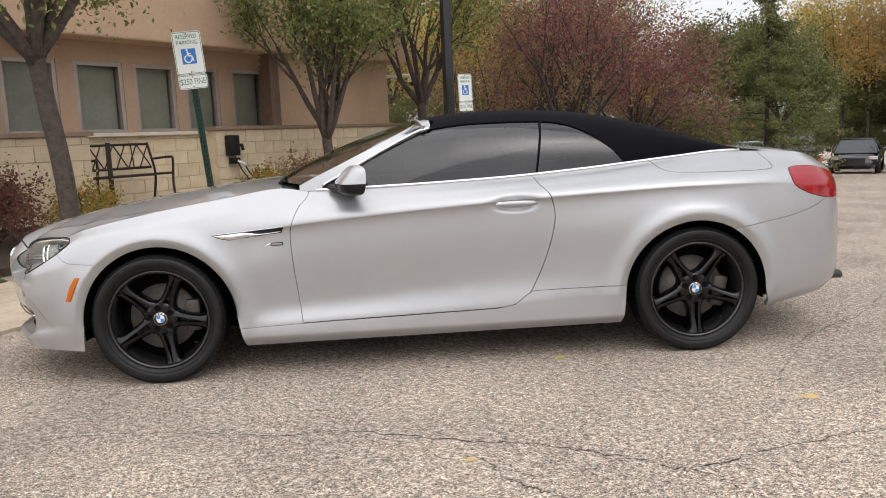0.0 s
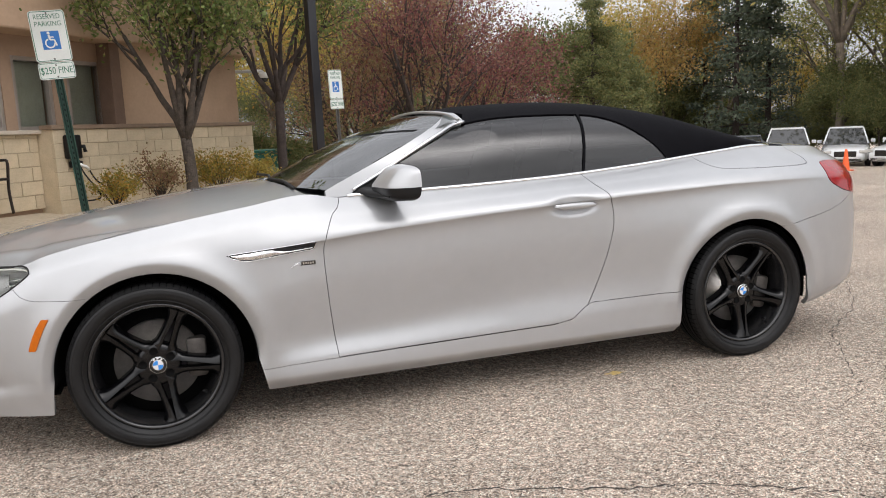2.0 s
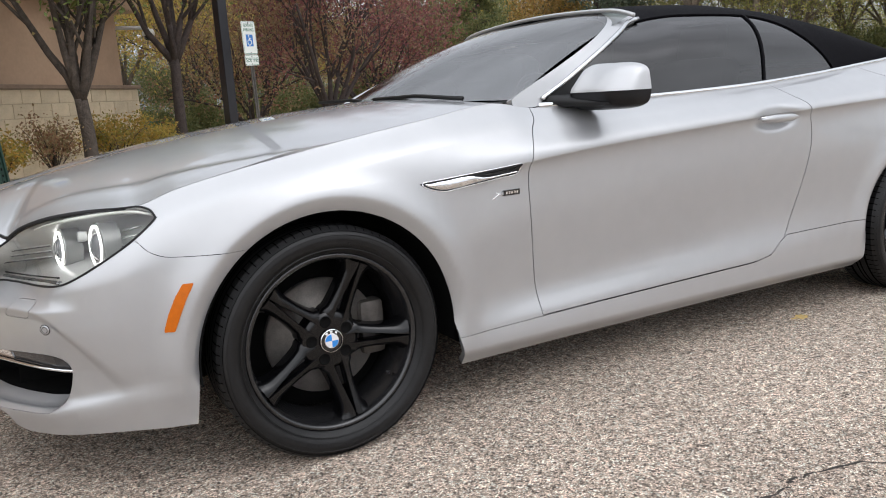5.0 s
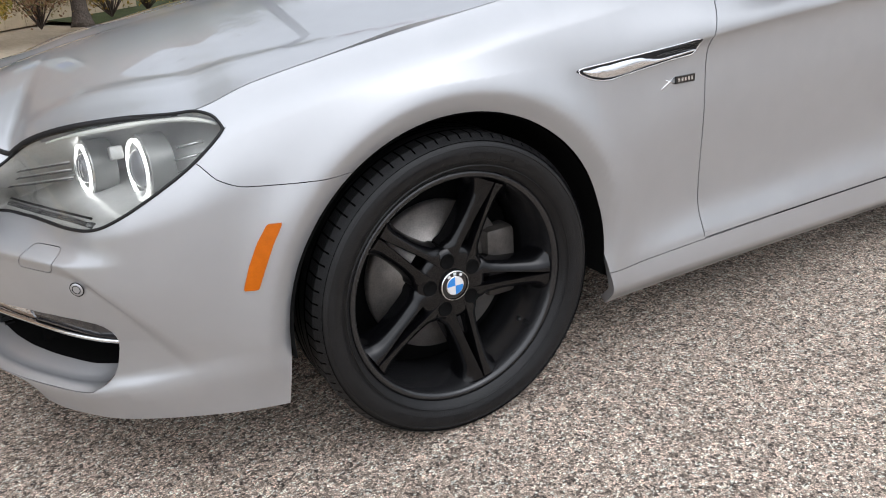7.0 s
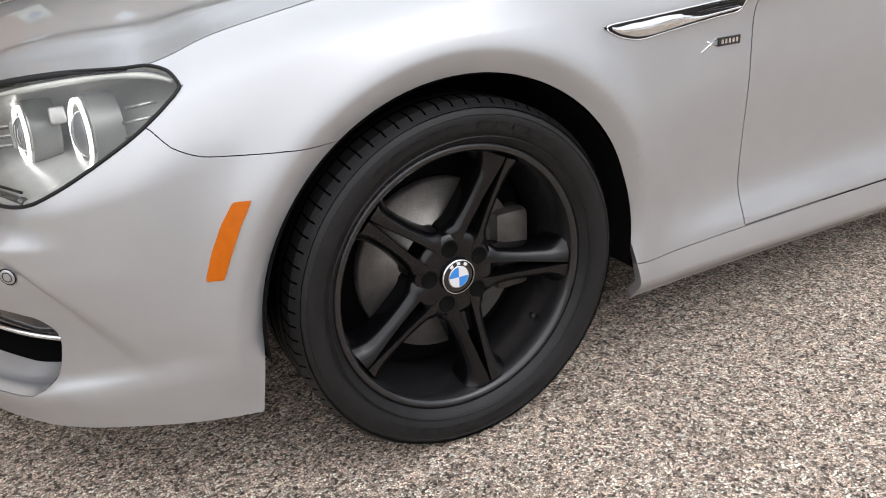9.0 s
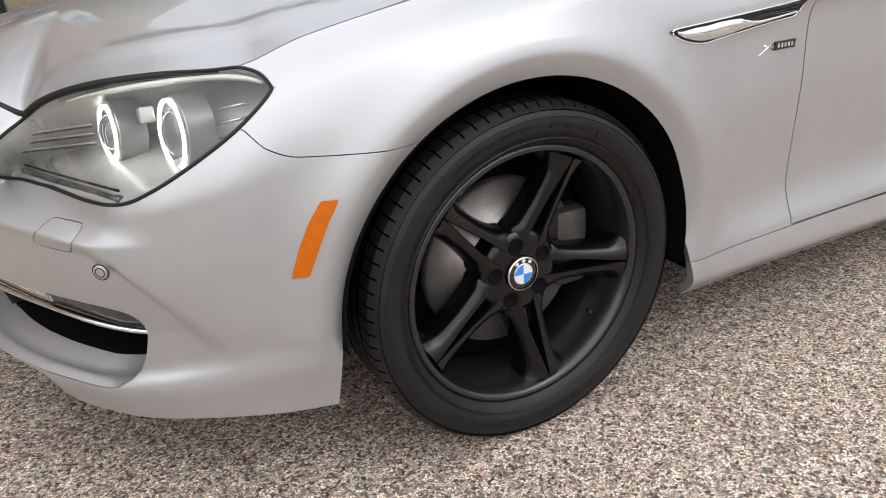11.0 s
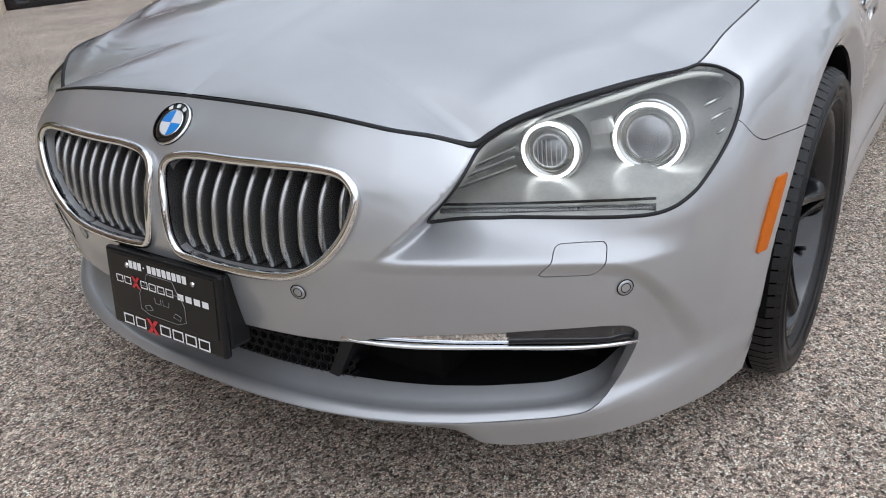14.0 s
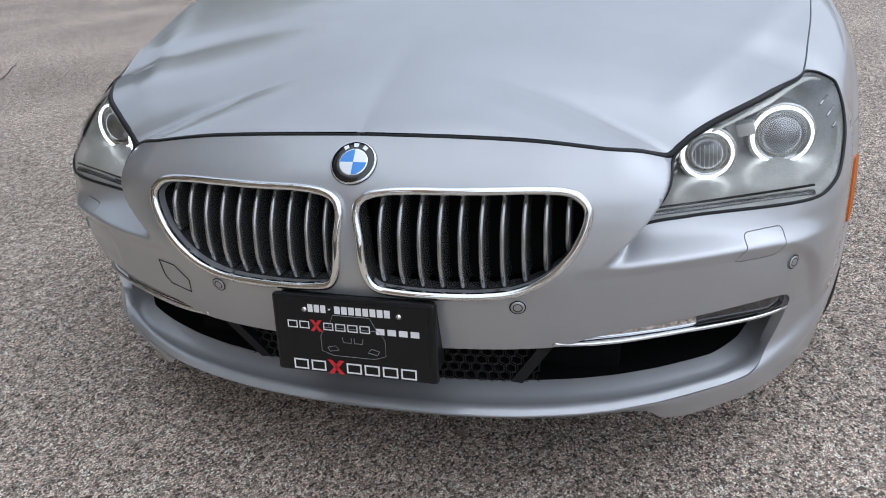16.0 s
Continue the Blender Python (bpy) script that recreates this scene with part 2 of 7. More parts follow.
def inside(poly, q):
    """Signed distance of the points q to a closed polygon, negative inside."""
    poly = np.asarray(poly, float)
    a, b = poly, np.roll(poly, -1, 0)
    best = np.full(len(q), 1e9)
    odd = np.zeros(len(q), bool)
    for (ax, ay), (bx, by) in zip(a, b):
        ex, ey = bx - ax, by - ay
        wx, wy = q[:, 0] - ax, q[:, 1] - ay
        u = np.clip((wx * ex + wy * ey) / (ex * ex + ey * ey + 1e-12), 0, 1)
        best = np.minimum(best, (wx - u * ex) ** 2 + (wy - u * ey) ** 2)
        cross = (ay > q[:, 1]) != (by > q[:, 1])
        if ay != by:
            odd ^= cross & (q[:, 0] < ex * (q[:, 1] - ay) / (by - ay) + ax)
    d = np.sqrt(best)
    return np.where(odd, -d, d)


class Shell:
    """A curved skin over a plane of parameters, cut exactly along lines into panels."""

    def __init__(self, surface, us, vs):
        self.surface = surface
        nu, nv = len(us), len(vs)
        self.p = np.array([(u, v) for u in us for v in vs])
        tri = []
        for i in range(nu - 1):
            for j in range(nv - 1):
                a, b, c, d = i * nv + j, (i + 1) * nv + j, (i + 1) * nv + j + 1, i * nv + j + 1
                tri += [(a, b, c), (a, c, d)] if (i + j) % 2 else [(a, b, d), (b, c, d)]
        self.t = np.array(tri)

    def cut(self, f):
        val = f(self.surface(self.p))
        val[np.abs(val) < 4e-4] = 0
        sgn = np.sign(val)
        s = sgn[self.t]
        mixed = (s.max(1) > 0) & (s.min(1) < 0)
        keep = [self.t[~mixed]]
        pts, made, fresh = list(self.p), {}, []

        def mid(a, b):
            key = (min(a, b), max(a, b))
            if key not in made:
                w = val[a] / (val[a] - val[b])
                made[key] = len(pts)
                pts.append(self.p[a] * (1 - w) + self.p[b] * w)
            return made[key]
        for tri in self.t[mixed]:
            a, b, c = tri
            for _ in range(3):
                if sgn[a] == 0 and sgn[b] * sgn[c] < 0:
                    m = mid(b, c)
                    fresh += [(a, b, m), (a, m, c)]
                    break
                if sgn[a] != 0 and sgn[a] * sgn[b] < 0 and sgn[a] * sgn[c] < 0:
                    m, n = mid(a, b), mid(a, c)
                    fresh += [(a, m, n), (m, b, c), (m, c, n)]
                    break
                a, b, c = b, c, a
        if fresh:
            keep.append(np.array(fresh))
        self.p, self.t = np.array(pts), np.concatenate(keep)

    def centres(self):
        return self.surface(self.p[self.t].mean(1))

    def normals(self, p):
        e = 1e-3
        du = self.surface(p + (e, 0)) - self.surface(p - (e, 0))
        dv = self.surface(p + (0, e)) - self.surface(p - (0, e))
        n = np.cross(du, dv)
        return n / (np.linalg.norm(n, axis=1, keepdims=True) + 1e-12)

    def panel(self, mask, gap=0.002, rim=0.012, lift=0.0, flip=1.0, both=False):
        """Vertices, faces and normals of the masked triangles, with a turned-in edge."""
        tri = self.t[mask]
        used, inv = np.unique(tri, return_inverse=True)
        tri = inv.reshape(-1, 3)
        p = self.p[used]
        v, n = self.surface(p), self.normals(p) * flip
        count = {}
        for a, b, c in tri:
            for e in ((a, b), (b, c), (c, a)):
                count[e] = count.get(e, 0) + 1
        border = [(a, b) for a, b in count if (b, a) not in count]
        if both:
            border = [(a, b) for a, b in border if not (abs(v[a][1]) < 1e-4 and abs(v[b][1]) < 1e-4)]
        inward = np.zeros_like(v)
        for a, b in border:
            d = v[b] - v[a]
            face = n[a] + n[b]
            w = np.cross(face, d) * flip
            w /= np.linalg.norm(w) + 1e-12
            inward[a] += w
            inward[b] += w
        ln = np.linalg.norm(inward, axis=1, keepdims=True)
        inward = np.where(ln > 1e-9, inward / np.maximum(ln, 1e-9), 0)
        v = v + n * lift + inward * gap
        if both:
            on = np.abs(self.surface(p)[:, 1]) < 1e-4
            v[on, 1] = 0
            n[on, 1] = 0
        verts, norms, faces = list(v), list(n), [tuple(t) if flip > 0 else (t[0], t[2], t[1]) for t in tri]
        if rim:
            top, low = {}, {}
            for a in sorted({q for e in border for q in e}):
                top[a] = len(verts)
                verts.append(v[a])
                norms.append(-inward[a])
                low[a] = len(verts)
                verts.append(v[a] - n[a] * rim)
                norms.append(-inward[a])
            for a, b in border:
                f = (top[b], top[a], low[a], low[b])
                faces.append(f if flip > 0 else f[::-1])
        return np.array(verts), faces, np.array(norms)


def rim_loops(shell, mask, lift=0.0):
    """The border lines of the masked triangles, longest first: points and normals."""
    tri = shell.t[mask]
    edges = {}
    for a, b, c in tri:
        for e in ((a, b), (b, c), (c, a)):
            edges[e] = 1
    nxt = {a: b for a, b in edges if (b, a) not in edges}
    loops = []
    while nxt:
        a = next(iter(nxt))
        loop = [a]
        while a in nxt:
            b = nxt.pop(a)
            loop.append(b)
            a = b
        loops.append(loop[:-1] if loop[0] == loop[-1] else loop)
    loops.sort(key=len, reverse=True)
    out = []
    for loop in loops:
        p = shell.p[loop]
        q, n = shell.surface(p), shell.normals(p)
        keep = [0]
        for i in range(1, len(q)):
            if np.linalg.norm(q[i] - q[keep[-1]]) > .006:
                keep.append(i)
        if len(keep) > 8 and np.linalg.norm(q[keep[-1]] - q[keep[0]]) < .006:
            keep.pop()
        q, n = q[keep], n[keep]
        for _ in range(2):
            q = .25 * np.roll(q, 1, 0) + .5 * q + .25 * np.roll(q, -1, 0) if loop[0] in (loop[-1],) or np.linalg.norm(q[0] - q[-1]) < .03 else q
        out.append((q + n * lift, n))
    return out


def mirrored(v, f, n):
    s = np.array((1, -1, 1))
    return v * s, [tuple(q)[::-1] for q in f], n * s


def doubled(v, f, n):
    """Both halves in one skin."""
    a, b, c = mirrored(v, f, n)
    k = len(v)
    return np.concatenate([v, a]), list(f) + [tuple(i + k for i in q) for q in b], np.concatenate([n, c])

# ---- the car: body lines ----
PLAN = round_curve([(-.958, 0), (-.953, -.15), (-.932, -.30), (-.885, -.45), (-.80, -.60), (-.69, -.745), (-.55, -.838), (-.42, -.878), (-.25, -.905), (0, -.918), (.4, -.908), (.8, -.902), (1.3, -.905), (1.8, -.912), (2.3, -.925), (2.8, -.945), (3.1, -.932), (3.35, -.89), (3.55, -.83), (3.7, -.745), (3.8, -.62), (3.865, -.45), (3.89, -.25), (3.90, 0)], per=10)
STEP = np.arange(len(PLAN)) / 10
AHEAD = np.gradient(PLAN, axis=0)
AHEAD[0] = AHEAD[-1] = 0
AHEAD[0, 1], AHEAD[-1, 1] = -1, 1
AHEAD /= np.linalg.norm(AHEAD, axis=1, keepdims=True)
plan = curve_through(*np.c_[STEP, PLAN])
out_of = curve_through(*np.c_[STEP, AHEAD[:, 1], -AHEAD[:, 0]])
HEIGHTS = [
    curve_through((0, .226), (2.8, .226), (3.2, .221), (3.42, .209), (3.65, .182), (4, .173), (4.5, .176), (5, .184), (5.5, .190), (6, .192), (7, .188), (7.7, .186), (9, .17), (11, .162), (14, .17), (16, .2), (18, .25), (23, .30)),
    curve_through((0, .247), (3, .246), (4, .243), (4.6, .247), (5, .262), (5.5, .275), (6, .286), (7, .292), (7.7, .292), (9, .228), (11, .222), (14, .228), (16, .25), (18, .31), (23, .36)),
    curve_through((0, .270), (4, .270), (5, .292), (6, .318), (7, .326), (7.7, .326), (9, .268), (11, .285), (13, .305), (14, .33), (16, .36), (23, .42)),
    curve_through((0, .385), (5, .385), (7, .385), (9, .38), (10, .37), (11, .385), (12, .42), (13, .46), (14, .47), (16, .47), (23, .50)),
    curve_through((0, .47), (5, .49), (7, .52), (9, .55), (10, .60), (11, .66), (13, .71), (14, .72), (15, .70), (17, .66), (23, .62)),
    curve_through((0, .545), (3, .548), (5, .575), (7, .635), (8, .675), (9, .705), (10, .752), (11, .80), (12, .835), (13, .862), (14, .882), (15, .897), (16, .896), (17, .887), (18, .86), (20, .80), (23, .78)),
]
OFFSETS = [
    curve_through((0, -.004), (3, -.004), (3.5, -.012), (4, -.016), (5, -.020), (7, -.022), (9, -.045), (11, -.065), (14, -.07), (16, -.05), (23, -.06)),
    curve_through((0, .014), (3, .012), (4.5, .006), (5, .001), (6, -.003), (7, -.009), (9, -.012), (11, -.014), (14, -.018), (16, -.01), (23, -.01)),
    curve_through((0, -.030), (4, -.026), (5, -.007), (6, -.005), (7, -.009), (9, -.016), (11, -.020), (13, -.018), (14, -.018), (16, .0), (23, .0)),
    curve_through((0, .006), (3, .006), (4, .010), (5, .015), (6, .006), (7, -.006), (9, -.008), (10, -.026), (11, -.042), (13, -.036), (14, -.024), (16, 0), (23, .005)),
    curve_through((0, .018), (2, .020), (4, .028), (5, .036), (6, .014), (7, -.004), (9, -.010), (10, -.012), (11, -.016), (13, -.016), (14, -.010), (15, -.004), (17, .0), (23, .005)),
    curve_through((0, .022), (2, .026), (3, .030), (4, .036), (5, .038), (6, .012), (7, -.010), (8, -.018), (9, -.021), (9.8, -.019), (10.4, -.012), (11, -.006), (13, -.004), (14, -.010), (15, -.02), (17, -.02), (20, -.01), (23, -.02)),
]
TOP = curve_through((0, -.862, 0, .766), (1, -.862, -.15, .764), (2, -.862, -.30, .759), (3, -.846, -.42, .742), (3.5, -.814, -.474, .728), (3.85, -.786, -.508, .7125), (4, -.772, -.522, .7065), (4.2, -.746, -.550, .727), (4.5, -.708, -.592, .747), (5, -.642, -.660, .766), (5.5, -.566, -.711, .774), (6, -.486, -.755, .776), (7, -.36, -.775, .814), (8, -.2, -.794, .850), (9, .05, -.808, .895), (10, .40, -.795, .947), (10.66, .663, -.765, .979), (11, .81, -.765, .957), (12, 1.3, -.768, .962), (13, 1.8, -.758, .975), (14, 2.3, -.728, 1.003), (15, 2.8, -.69, 1.043), (16, 3.1, -.65, 1.062), (17, 3.35, -.61, 1.052), (18, 3.55, -.565, 1.042), (19, 3.68, -.51, 1.012), (20, 3.75, -.42, .998), (21, 3.775, -.30, .99), (22, 3.79, -.15, .985), (23, 3.79, 0, .985))
BULGE = curve_through((0, .030), (3, .022), (4, .014), (5, .022), (6, .022), (7, .024), (8, .027), (9, .024), (10, .018), (11, .012), (14, .014), (16, .022), (19, .03), (23, .02))
ARCHES = ((.008, .328, .389), (2.847, .328, .386))


LAMP = round_curve([(-.366, .600), (-.318, .650), (-.245, .697), (-.16, .74), (.02, .79), (.20, .80), (.262, .783), (.30, .777), (.350, .768), (.386, .750), (.379, .735), (.361, .719), (.318, .688), (.245, .650), (.178, .622), (.112, .604), (.004, .598), (-.145, .594), (-.28, .591), (-.350, .588)], 5, True)
# the hollow under the lamp, and the edge of the recessed face below it
HOLLOW_DEPTH = curve_through((-.9, .095), (-.36, .092), (-.25, .080), (-.1, .056), (.02, .030), (.12, .010), (.2, .0), (.9, .0))
LEDGE = curve_through((-1.5, .556), (-.48, .554), (-.17, .547), (-.02, .539), (.05, .520), (.112, .484), (.18, .430), (.28, .342), (.40, .25), (1, .1))
LEDGE_DEPTH = curve_through((-1.5, .0), (-.60, .0), (-.46, .006), (-.2, .007), (.0, .010), (.06, .015), (.13, .017), (.20, .012), (.28, .004), (.36, 0), (1, 0))
LEDGE_SOFT = curve_through((-1.5, .03), (-.2, .03), (.0, .032), (.06, .036), (.15, .055), (.3, .08), (1, .08))


def body(p):
    """The skin of the flank, nose and tail: station along the plan, level up the side."""
    s, v = p[:, 0], p[:, 1]
    base, o = plan(s), out_of(s)
    rows = [np.c_[base + o * d(s)[:, None], h(s)] for h, d in zip(HEIGHTS, OFFSETS)]
    top = TOP(s)
    b = BULGE(s)[:, None]
    rows.append(.5 * rows[5] + .5 * top + np.c_[o * b, b[:, 0] * .6])
    rows.append(top)
    y = np.array(rows)
    m = slopes(np.arange(8.0), y)
    k = np.clip(v.astype(int), 0, 6)
    j = np.arange(len(s))
    u = (v - k)[:, None]
    r = (1 + 2 * u) * (1 - u) ** 2 * y[k, j] + u * (1 - u) ** 2 * m[k, j] + u * u * (3 - 2 * u) * y[k + 1, j] + u * u * (u - 1) * m[k + 1, j]
    for cx, cz, cr in ARCHES:
        d = np.hypot(r[:, 0] - cx, np.maximum(r[:, 2] - cz, 0))
        fade = np.clip((.88 - r[:, 2]) / .1, 0, 1) * (np.abs(r[:, 0] - cx) < .52) * np.clip((r[:, 2] - .22) / .12, 0, 1)
        swell = .015 * np.exp(-((d - cr - .040) / .055) ** 2)
        edge = 1 - (d - cr) / .040
        lip = np.minimum(1.4, (edge + np.sqrt(edge * edge + .012)) / 2)
        r[:, 1] += (.017 * lip - swell) * fade
    near = r[:, 0] < -.28
    if near.any():
        q = r[near]
        a = q[:, 0] - q[:, 1]
        over = q[:, 2] - LEDGE(np.minimum(a, -.02))
        floor_ = (over + np.sqrt(over * over + 2e-5)) / 2 / .030
        floor_ = floor_ / (1 + floor_ ** 3) ** (1 / 3)
        wall = np.clip(((a + .512) * .148 - (q[:, 2] - .552) * .247) / .288 / .038, 0, 1)
        ramp = floor_ * wall * wall * (3 - 2 * wall)
        dent = HOLLOW_DEPTH(a) * ramp * np.clip((.715 - q[:, 2]) / .10, 0, 1)
        under = np.clip((LEDGE(a) + .004 - q[:, 2]) / LEDGE_SOFT(a), 0, 1)
        dent += LEDGE_DEPTH(a) * under * under * (3 - 2 * under) * np.clip((q[:, 2] - .25) / .12, 0, 1)
        r[near, :2] -= o[near] * dent[:, None]
    # the undercut below the crease that runs from the vent to the tail
    below = HEIGHTS[5](s) - r[:, 2]
    fade = np.clip((s - 9.9) / .5, 0, 1) * np.clip((17.5 - s) / 3, 0, 1)
    d = np.clip(below, 0, 1)
    r[:, 1] += fade * .014 * (1 - np.exp(-d / .016)) * np.exp(-(d / .13) ** 2)
    cup = ((r[:, 0] - 1.875) / .115) ** 2 + ((r[:, 2] - .853) / .042) ** 2
    r[:, 1] += .020 * np.exp(-cup ** 2)
    return r


def hood_skin(p):
    s, w = p[:, 0], p[:, 1:2]
    e = TOP(s)
    cx = HOOD_MID(s)
    c = np.c_[cx, np.zeros_like(cx), HOOD_CROWN(cx)]
    r = e + (c - e) * w
    f = 1 - np.abs(1 - w[:, 0]) ** 2.0
    r[:, 2] = e[:, 2] + (c[:, 2] - e[:, 2]) * f
    ridge = np.abs(r[:, 1]) - (.49 + .42 * (r[:, 0] + .8))
    r[:, 2] += .007 * np.exp(-(ridge / .035) ** 2) * np.clip((r[:, 0] + .86) * 4, 0, 1)
    return r


HOOD_MID = curve_through((0, -.862), (2, -.79), (3, -.72), (4, -.62), (5, -.50), (6, -.38), (7, -.27), (8, -.13), (9, .08), (10, .36), (10.66, .56))
HOOD_CROWN = curve_through((-.862, .766), (-.78, .797), (-.6, .845), (-.34, .898), (0, .950), (.3, .988), (.56, 1.010))
DECK_MID = curve_through((14.5, 2.75), (15, 2.9), (16, 3.15), (17, 3.36), (18, 3.55), (19, 3.65), (20, 3.71), (21, 3.75), (22, 3.78), (23, 3.79))
DECK_CROWN = curve_through((2.7, 1.06), (3.1, 1.085), (3.35, 1.082), (3.6, 1.06), (3.72, 1.025), (3.79, .985))


def deck_skin(p):
    s, w = p[:, 0], p[:, 1:2]
    e = TOP(s)
    cx = DECK_MID(s)
    c = np.c_[cx, np.zeros_like(cx), DECK_CROWN(cx)]
    r = e + (c - e) * w
    r[:, 2] = e[:, 2] + (c[:, 2] - e[:, 2]) * (1 - np.abs(1 - w[:, 0]) ** 2.4)
    return r


# roof: the belt, the crown, and the section between
CROWN = curve_through((.6, 1.318), (1.38, 1.318), (1.617, 1.346), (1.95, 1.353), (2.29, 1.333), (2.63, 1.272), (2.98, 1.162), (3.29, 1.072), (3.4, 1.06))
BELT = curve_through((.66, .765, .975), (.81, .765, .957), (1.3, .768, .962), (1.8, .758, .975), (2.3, .728, 1.003), (2.8, .69, 1.043), (3.1, .65, 1.062), (3.35, .61, 1.052))


def roof_skin(p):
    """Station x, and w from 0 at the belt to 1 on the centre line."""
    x, w = p[:, 0], p[:, 1]
    b = BELT(x)
    yb, zb = b[:, 0] - .022, b[:, 1]
    zc = CROWN(x)
    g = np.clip(w, 0, 1) * math.pi / 2
    n = 3.6
    den = (np.cos(g) ** n + np.sin(g) ** n) ** (1 / n)
    yr, zr = np.cos(g) / den, np.sin(g) / den
    lean = np.clip((2.95 - x) / .5, 0, 1) * .10
    return np.c_[x, -yb * yr * (1 - lean * zr), zb + (zc - zb) * zr]


# ---- the car: panels ----
def front_only(f):
    return lambda r: np.where(r[:, 0] < -.25, f(r), 1.0)


def arch_cut(r):
    d = [np.hypot(r[:, 0] - cx - np.clip(cz - r[:, 2], 0, 1) * np.where(r[:, 0] > cx, .22, -.12), np.maximum(r[:, 2] - cz, 0)) - cr for cx, cz, cr in ARCHES]
    return np.minimum(*d)


KIDNEY = round_curve([(-.030, .678), (-.19, .688), (-.35, .688), (-.395, .672), (-.404, .640), (-.377, .580), (-.318, .529), (-.235, .510), (-.08, .512), (-.034, .530), (-.022, .60)], 6, True)
INTAKE = round_curve([(.2, .388), (0, .388), (-.33, .390), (-.40, .402), (-.47, .411), (-.60, .416), (-.70, .418), (-.735, .413), (-.750, .400), (-.754, .380), (-.742, .335), (-.722, .287), (-.703, .257), (-.67, .246), (-.55, .2435), (-.30, .2435), (0, .2435), (.2, .2435)], 6, True)
MARKER = np.array([(-.4565, .462), (-.454, .459), (-.433, .458), (-.430, .460), (-.412, .502), (-.394, .541), (-.3735, .576), (-.3735, .579), (-.396, .579), (-.400, .577), (-.421, .546), (-.441, .505)])
DOOR = np.concatenate([round_curve([(.79, 1.2), (.80, .96), (.75, .885), (.712, .80), (.700, .72), (.712, .52), (.737, .276)], 5), round_curve([(1.76, .297), (1.86, .312), (1.94, .365), (2.02, .52), (2.07, .68), (2.085, .79), (2.06, .89), (2.0, .975), (1.95, 1.2)], 5)])
SILL = np.array([(.3, .262), (.437, .268), (.737, .274), (1.76, .295), (1.86, .310), (1.93, .362), (1.97, .380), (2.6, .388), (2.6, 0), (.3, 0)])
TAIL = round_curve([(3.40, .945), (3.44, .968), (3.60, .962), (3.74, .92), (3.86, .86), (3.88, .80), (3.70, .785), (3.60, .798), (3.50, .825), (3.41, .875)], 5, True)
VENT = round_curve([(.308, .7625), (.40, .769), (.52, .778), (.60, .784), (.667, .789), (.663, .772), (.657, .757), (.60, .7515), (.52, .7435), (.44, .7355), (.392, .731), (.345, .7395), (.318, .752)], 5, True)
SEAM = curve_through((-.60, .72), (-.50, .705), (-.465, .668), (-.42, .650), (-.33, .645), (-.2, .643))
REAR_SEAM = curve_through((3.0, .660), (3.2, .685), (3.4, .715), (3.55, .755), (3.65, .79), (3.95, .80))
TONNEAU = round_curve([(2.60, 1.2), (2.66, 1.03), (2.72, .978), (2.85, .966), (3.07, .962), (3.25, .962), (3.315, .975), (3.31, 1.03), (3.30, 1.2)], 5)

WASHER = []
for i, p in enumerate(((-.116, .5630), (-.006, .5640), (-.042, .5175), (-.166, .5205))):
    ends = [np.array(((-.166, .5205), (-.116, .5630), (-.006, .5640), (-.042, .5175), (-.166, .5205), (-.116, .5630))[i + k]) - p for k in (0, 2)]
    arms_ = [np.array(p) + e * .016 / np.linalg.norm(e) for e in ends]
    WASHER += [arms_[0] * (1 - u) ** 2 + np.array(p) * 2 * u * (1 - u) + arms_[1] * u * u for u in (0, .25, .5, .75, 1)]
WASHER = np.array(WASHER)
washer_f = front_only(lambda r: inside(WASHER, np.c_[r[:, 0] - r[:, 1], r[:, 2]]))
fog_f = lambda r: np.where((r[:, 0] < -.5) & (r[:, 1] < -.335), FOG_LINE(-r[:, 1]) - r[:, 2], 1.0)
FOG_LINE = curve_through((.3, .396), (.345, .396), (.40, .389), (.47, .386), (.60, .381), (.70, .374), (.755, .368), (.80, .366))
lamp_f = front_only(lambda r: inside(LAMP, np.c_[r[:, 0] - r[:, 1], r[:, 2]]))
kidney_f = lambda r: np.where(r[:, 0] < -.8, inside(KIDNEY, r[:, 1:]), 1.0)
intake_f = front_only(lambda r: inside(INTAKE, r[:, 1:]))
marker_f = lambda r: inside(MARKER, r[:, [0, 2]])
door_f = lambda r: inside(DOOR, r[:, [0, 2]])
sill_f = lambda r: inside(SILL, r[:, [0, 2]])
tail_f = lambda r: inside(TAIL, r[:, [0, 2]])
vent_f = lambda r: inside(VENT, r[:, [0, 2]])
tonneau_f = lambda r: inside(TONNEAU, r[:, [0, 2]])
bumper_f = lambda r: np.where(r[:, 0] < -.1, np.where(r[:, 0] < -.55, -1.0, r[:, 2] - SEAM(r[:, 0])), 1.0)
rear_f = lambda r: np.where(r[:, 0] > 3.05, r[:, 2] - REAR_SEAM(r[:, 0]), 1.0)

stations = np.concatenate([np.linspace(i, i + 1, max(4, int(np.linalg.norm(np.diff(PLAN[i * 10:i * 10 + 11], axis=0), axis=1).sum() / (.0032 if i in (2, 3) else .0055 if i in (4, 5) else .011 if i in (6, 7, 8, 9, 14, 15, 16) else .020))), endpoint=False) for i in range(23)] + [[23.0]])
levels = np.concatenate([np.linspace(i, i + 1, n, endpoint=False) for i, n in enumerate((4, 5, 10, 16, 28, 26, 9))] + [[7.0]])
skin = Shell(body, stations, levels)
for f in (arch_cut, lamp_f, kidney_f, intake_f, fog_f, washer_f, sill_f, door_f, tail_f, tonneau_f, bumper_f, rear_f):
    skin.cut(f)
mid = skin.centres()
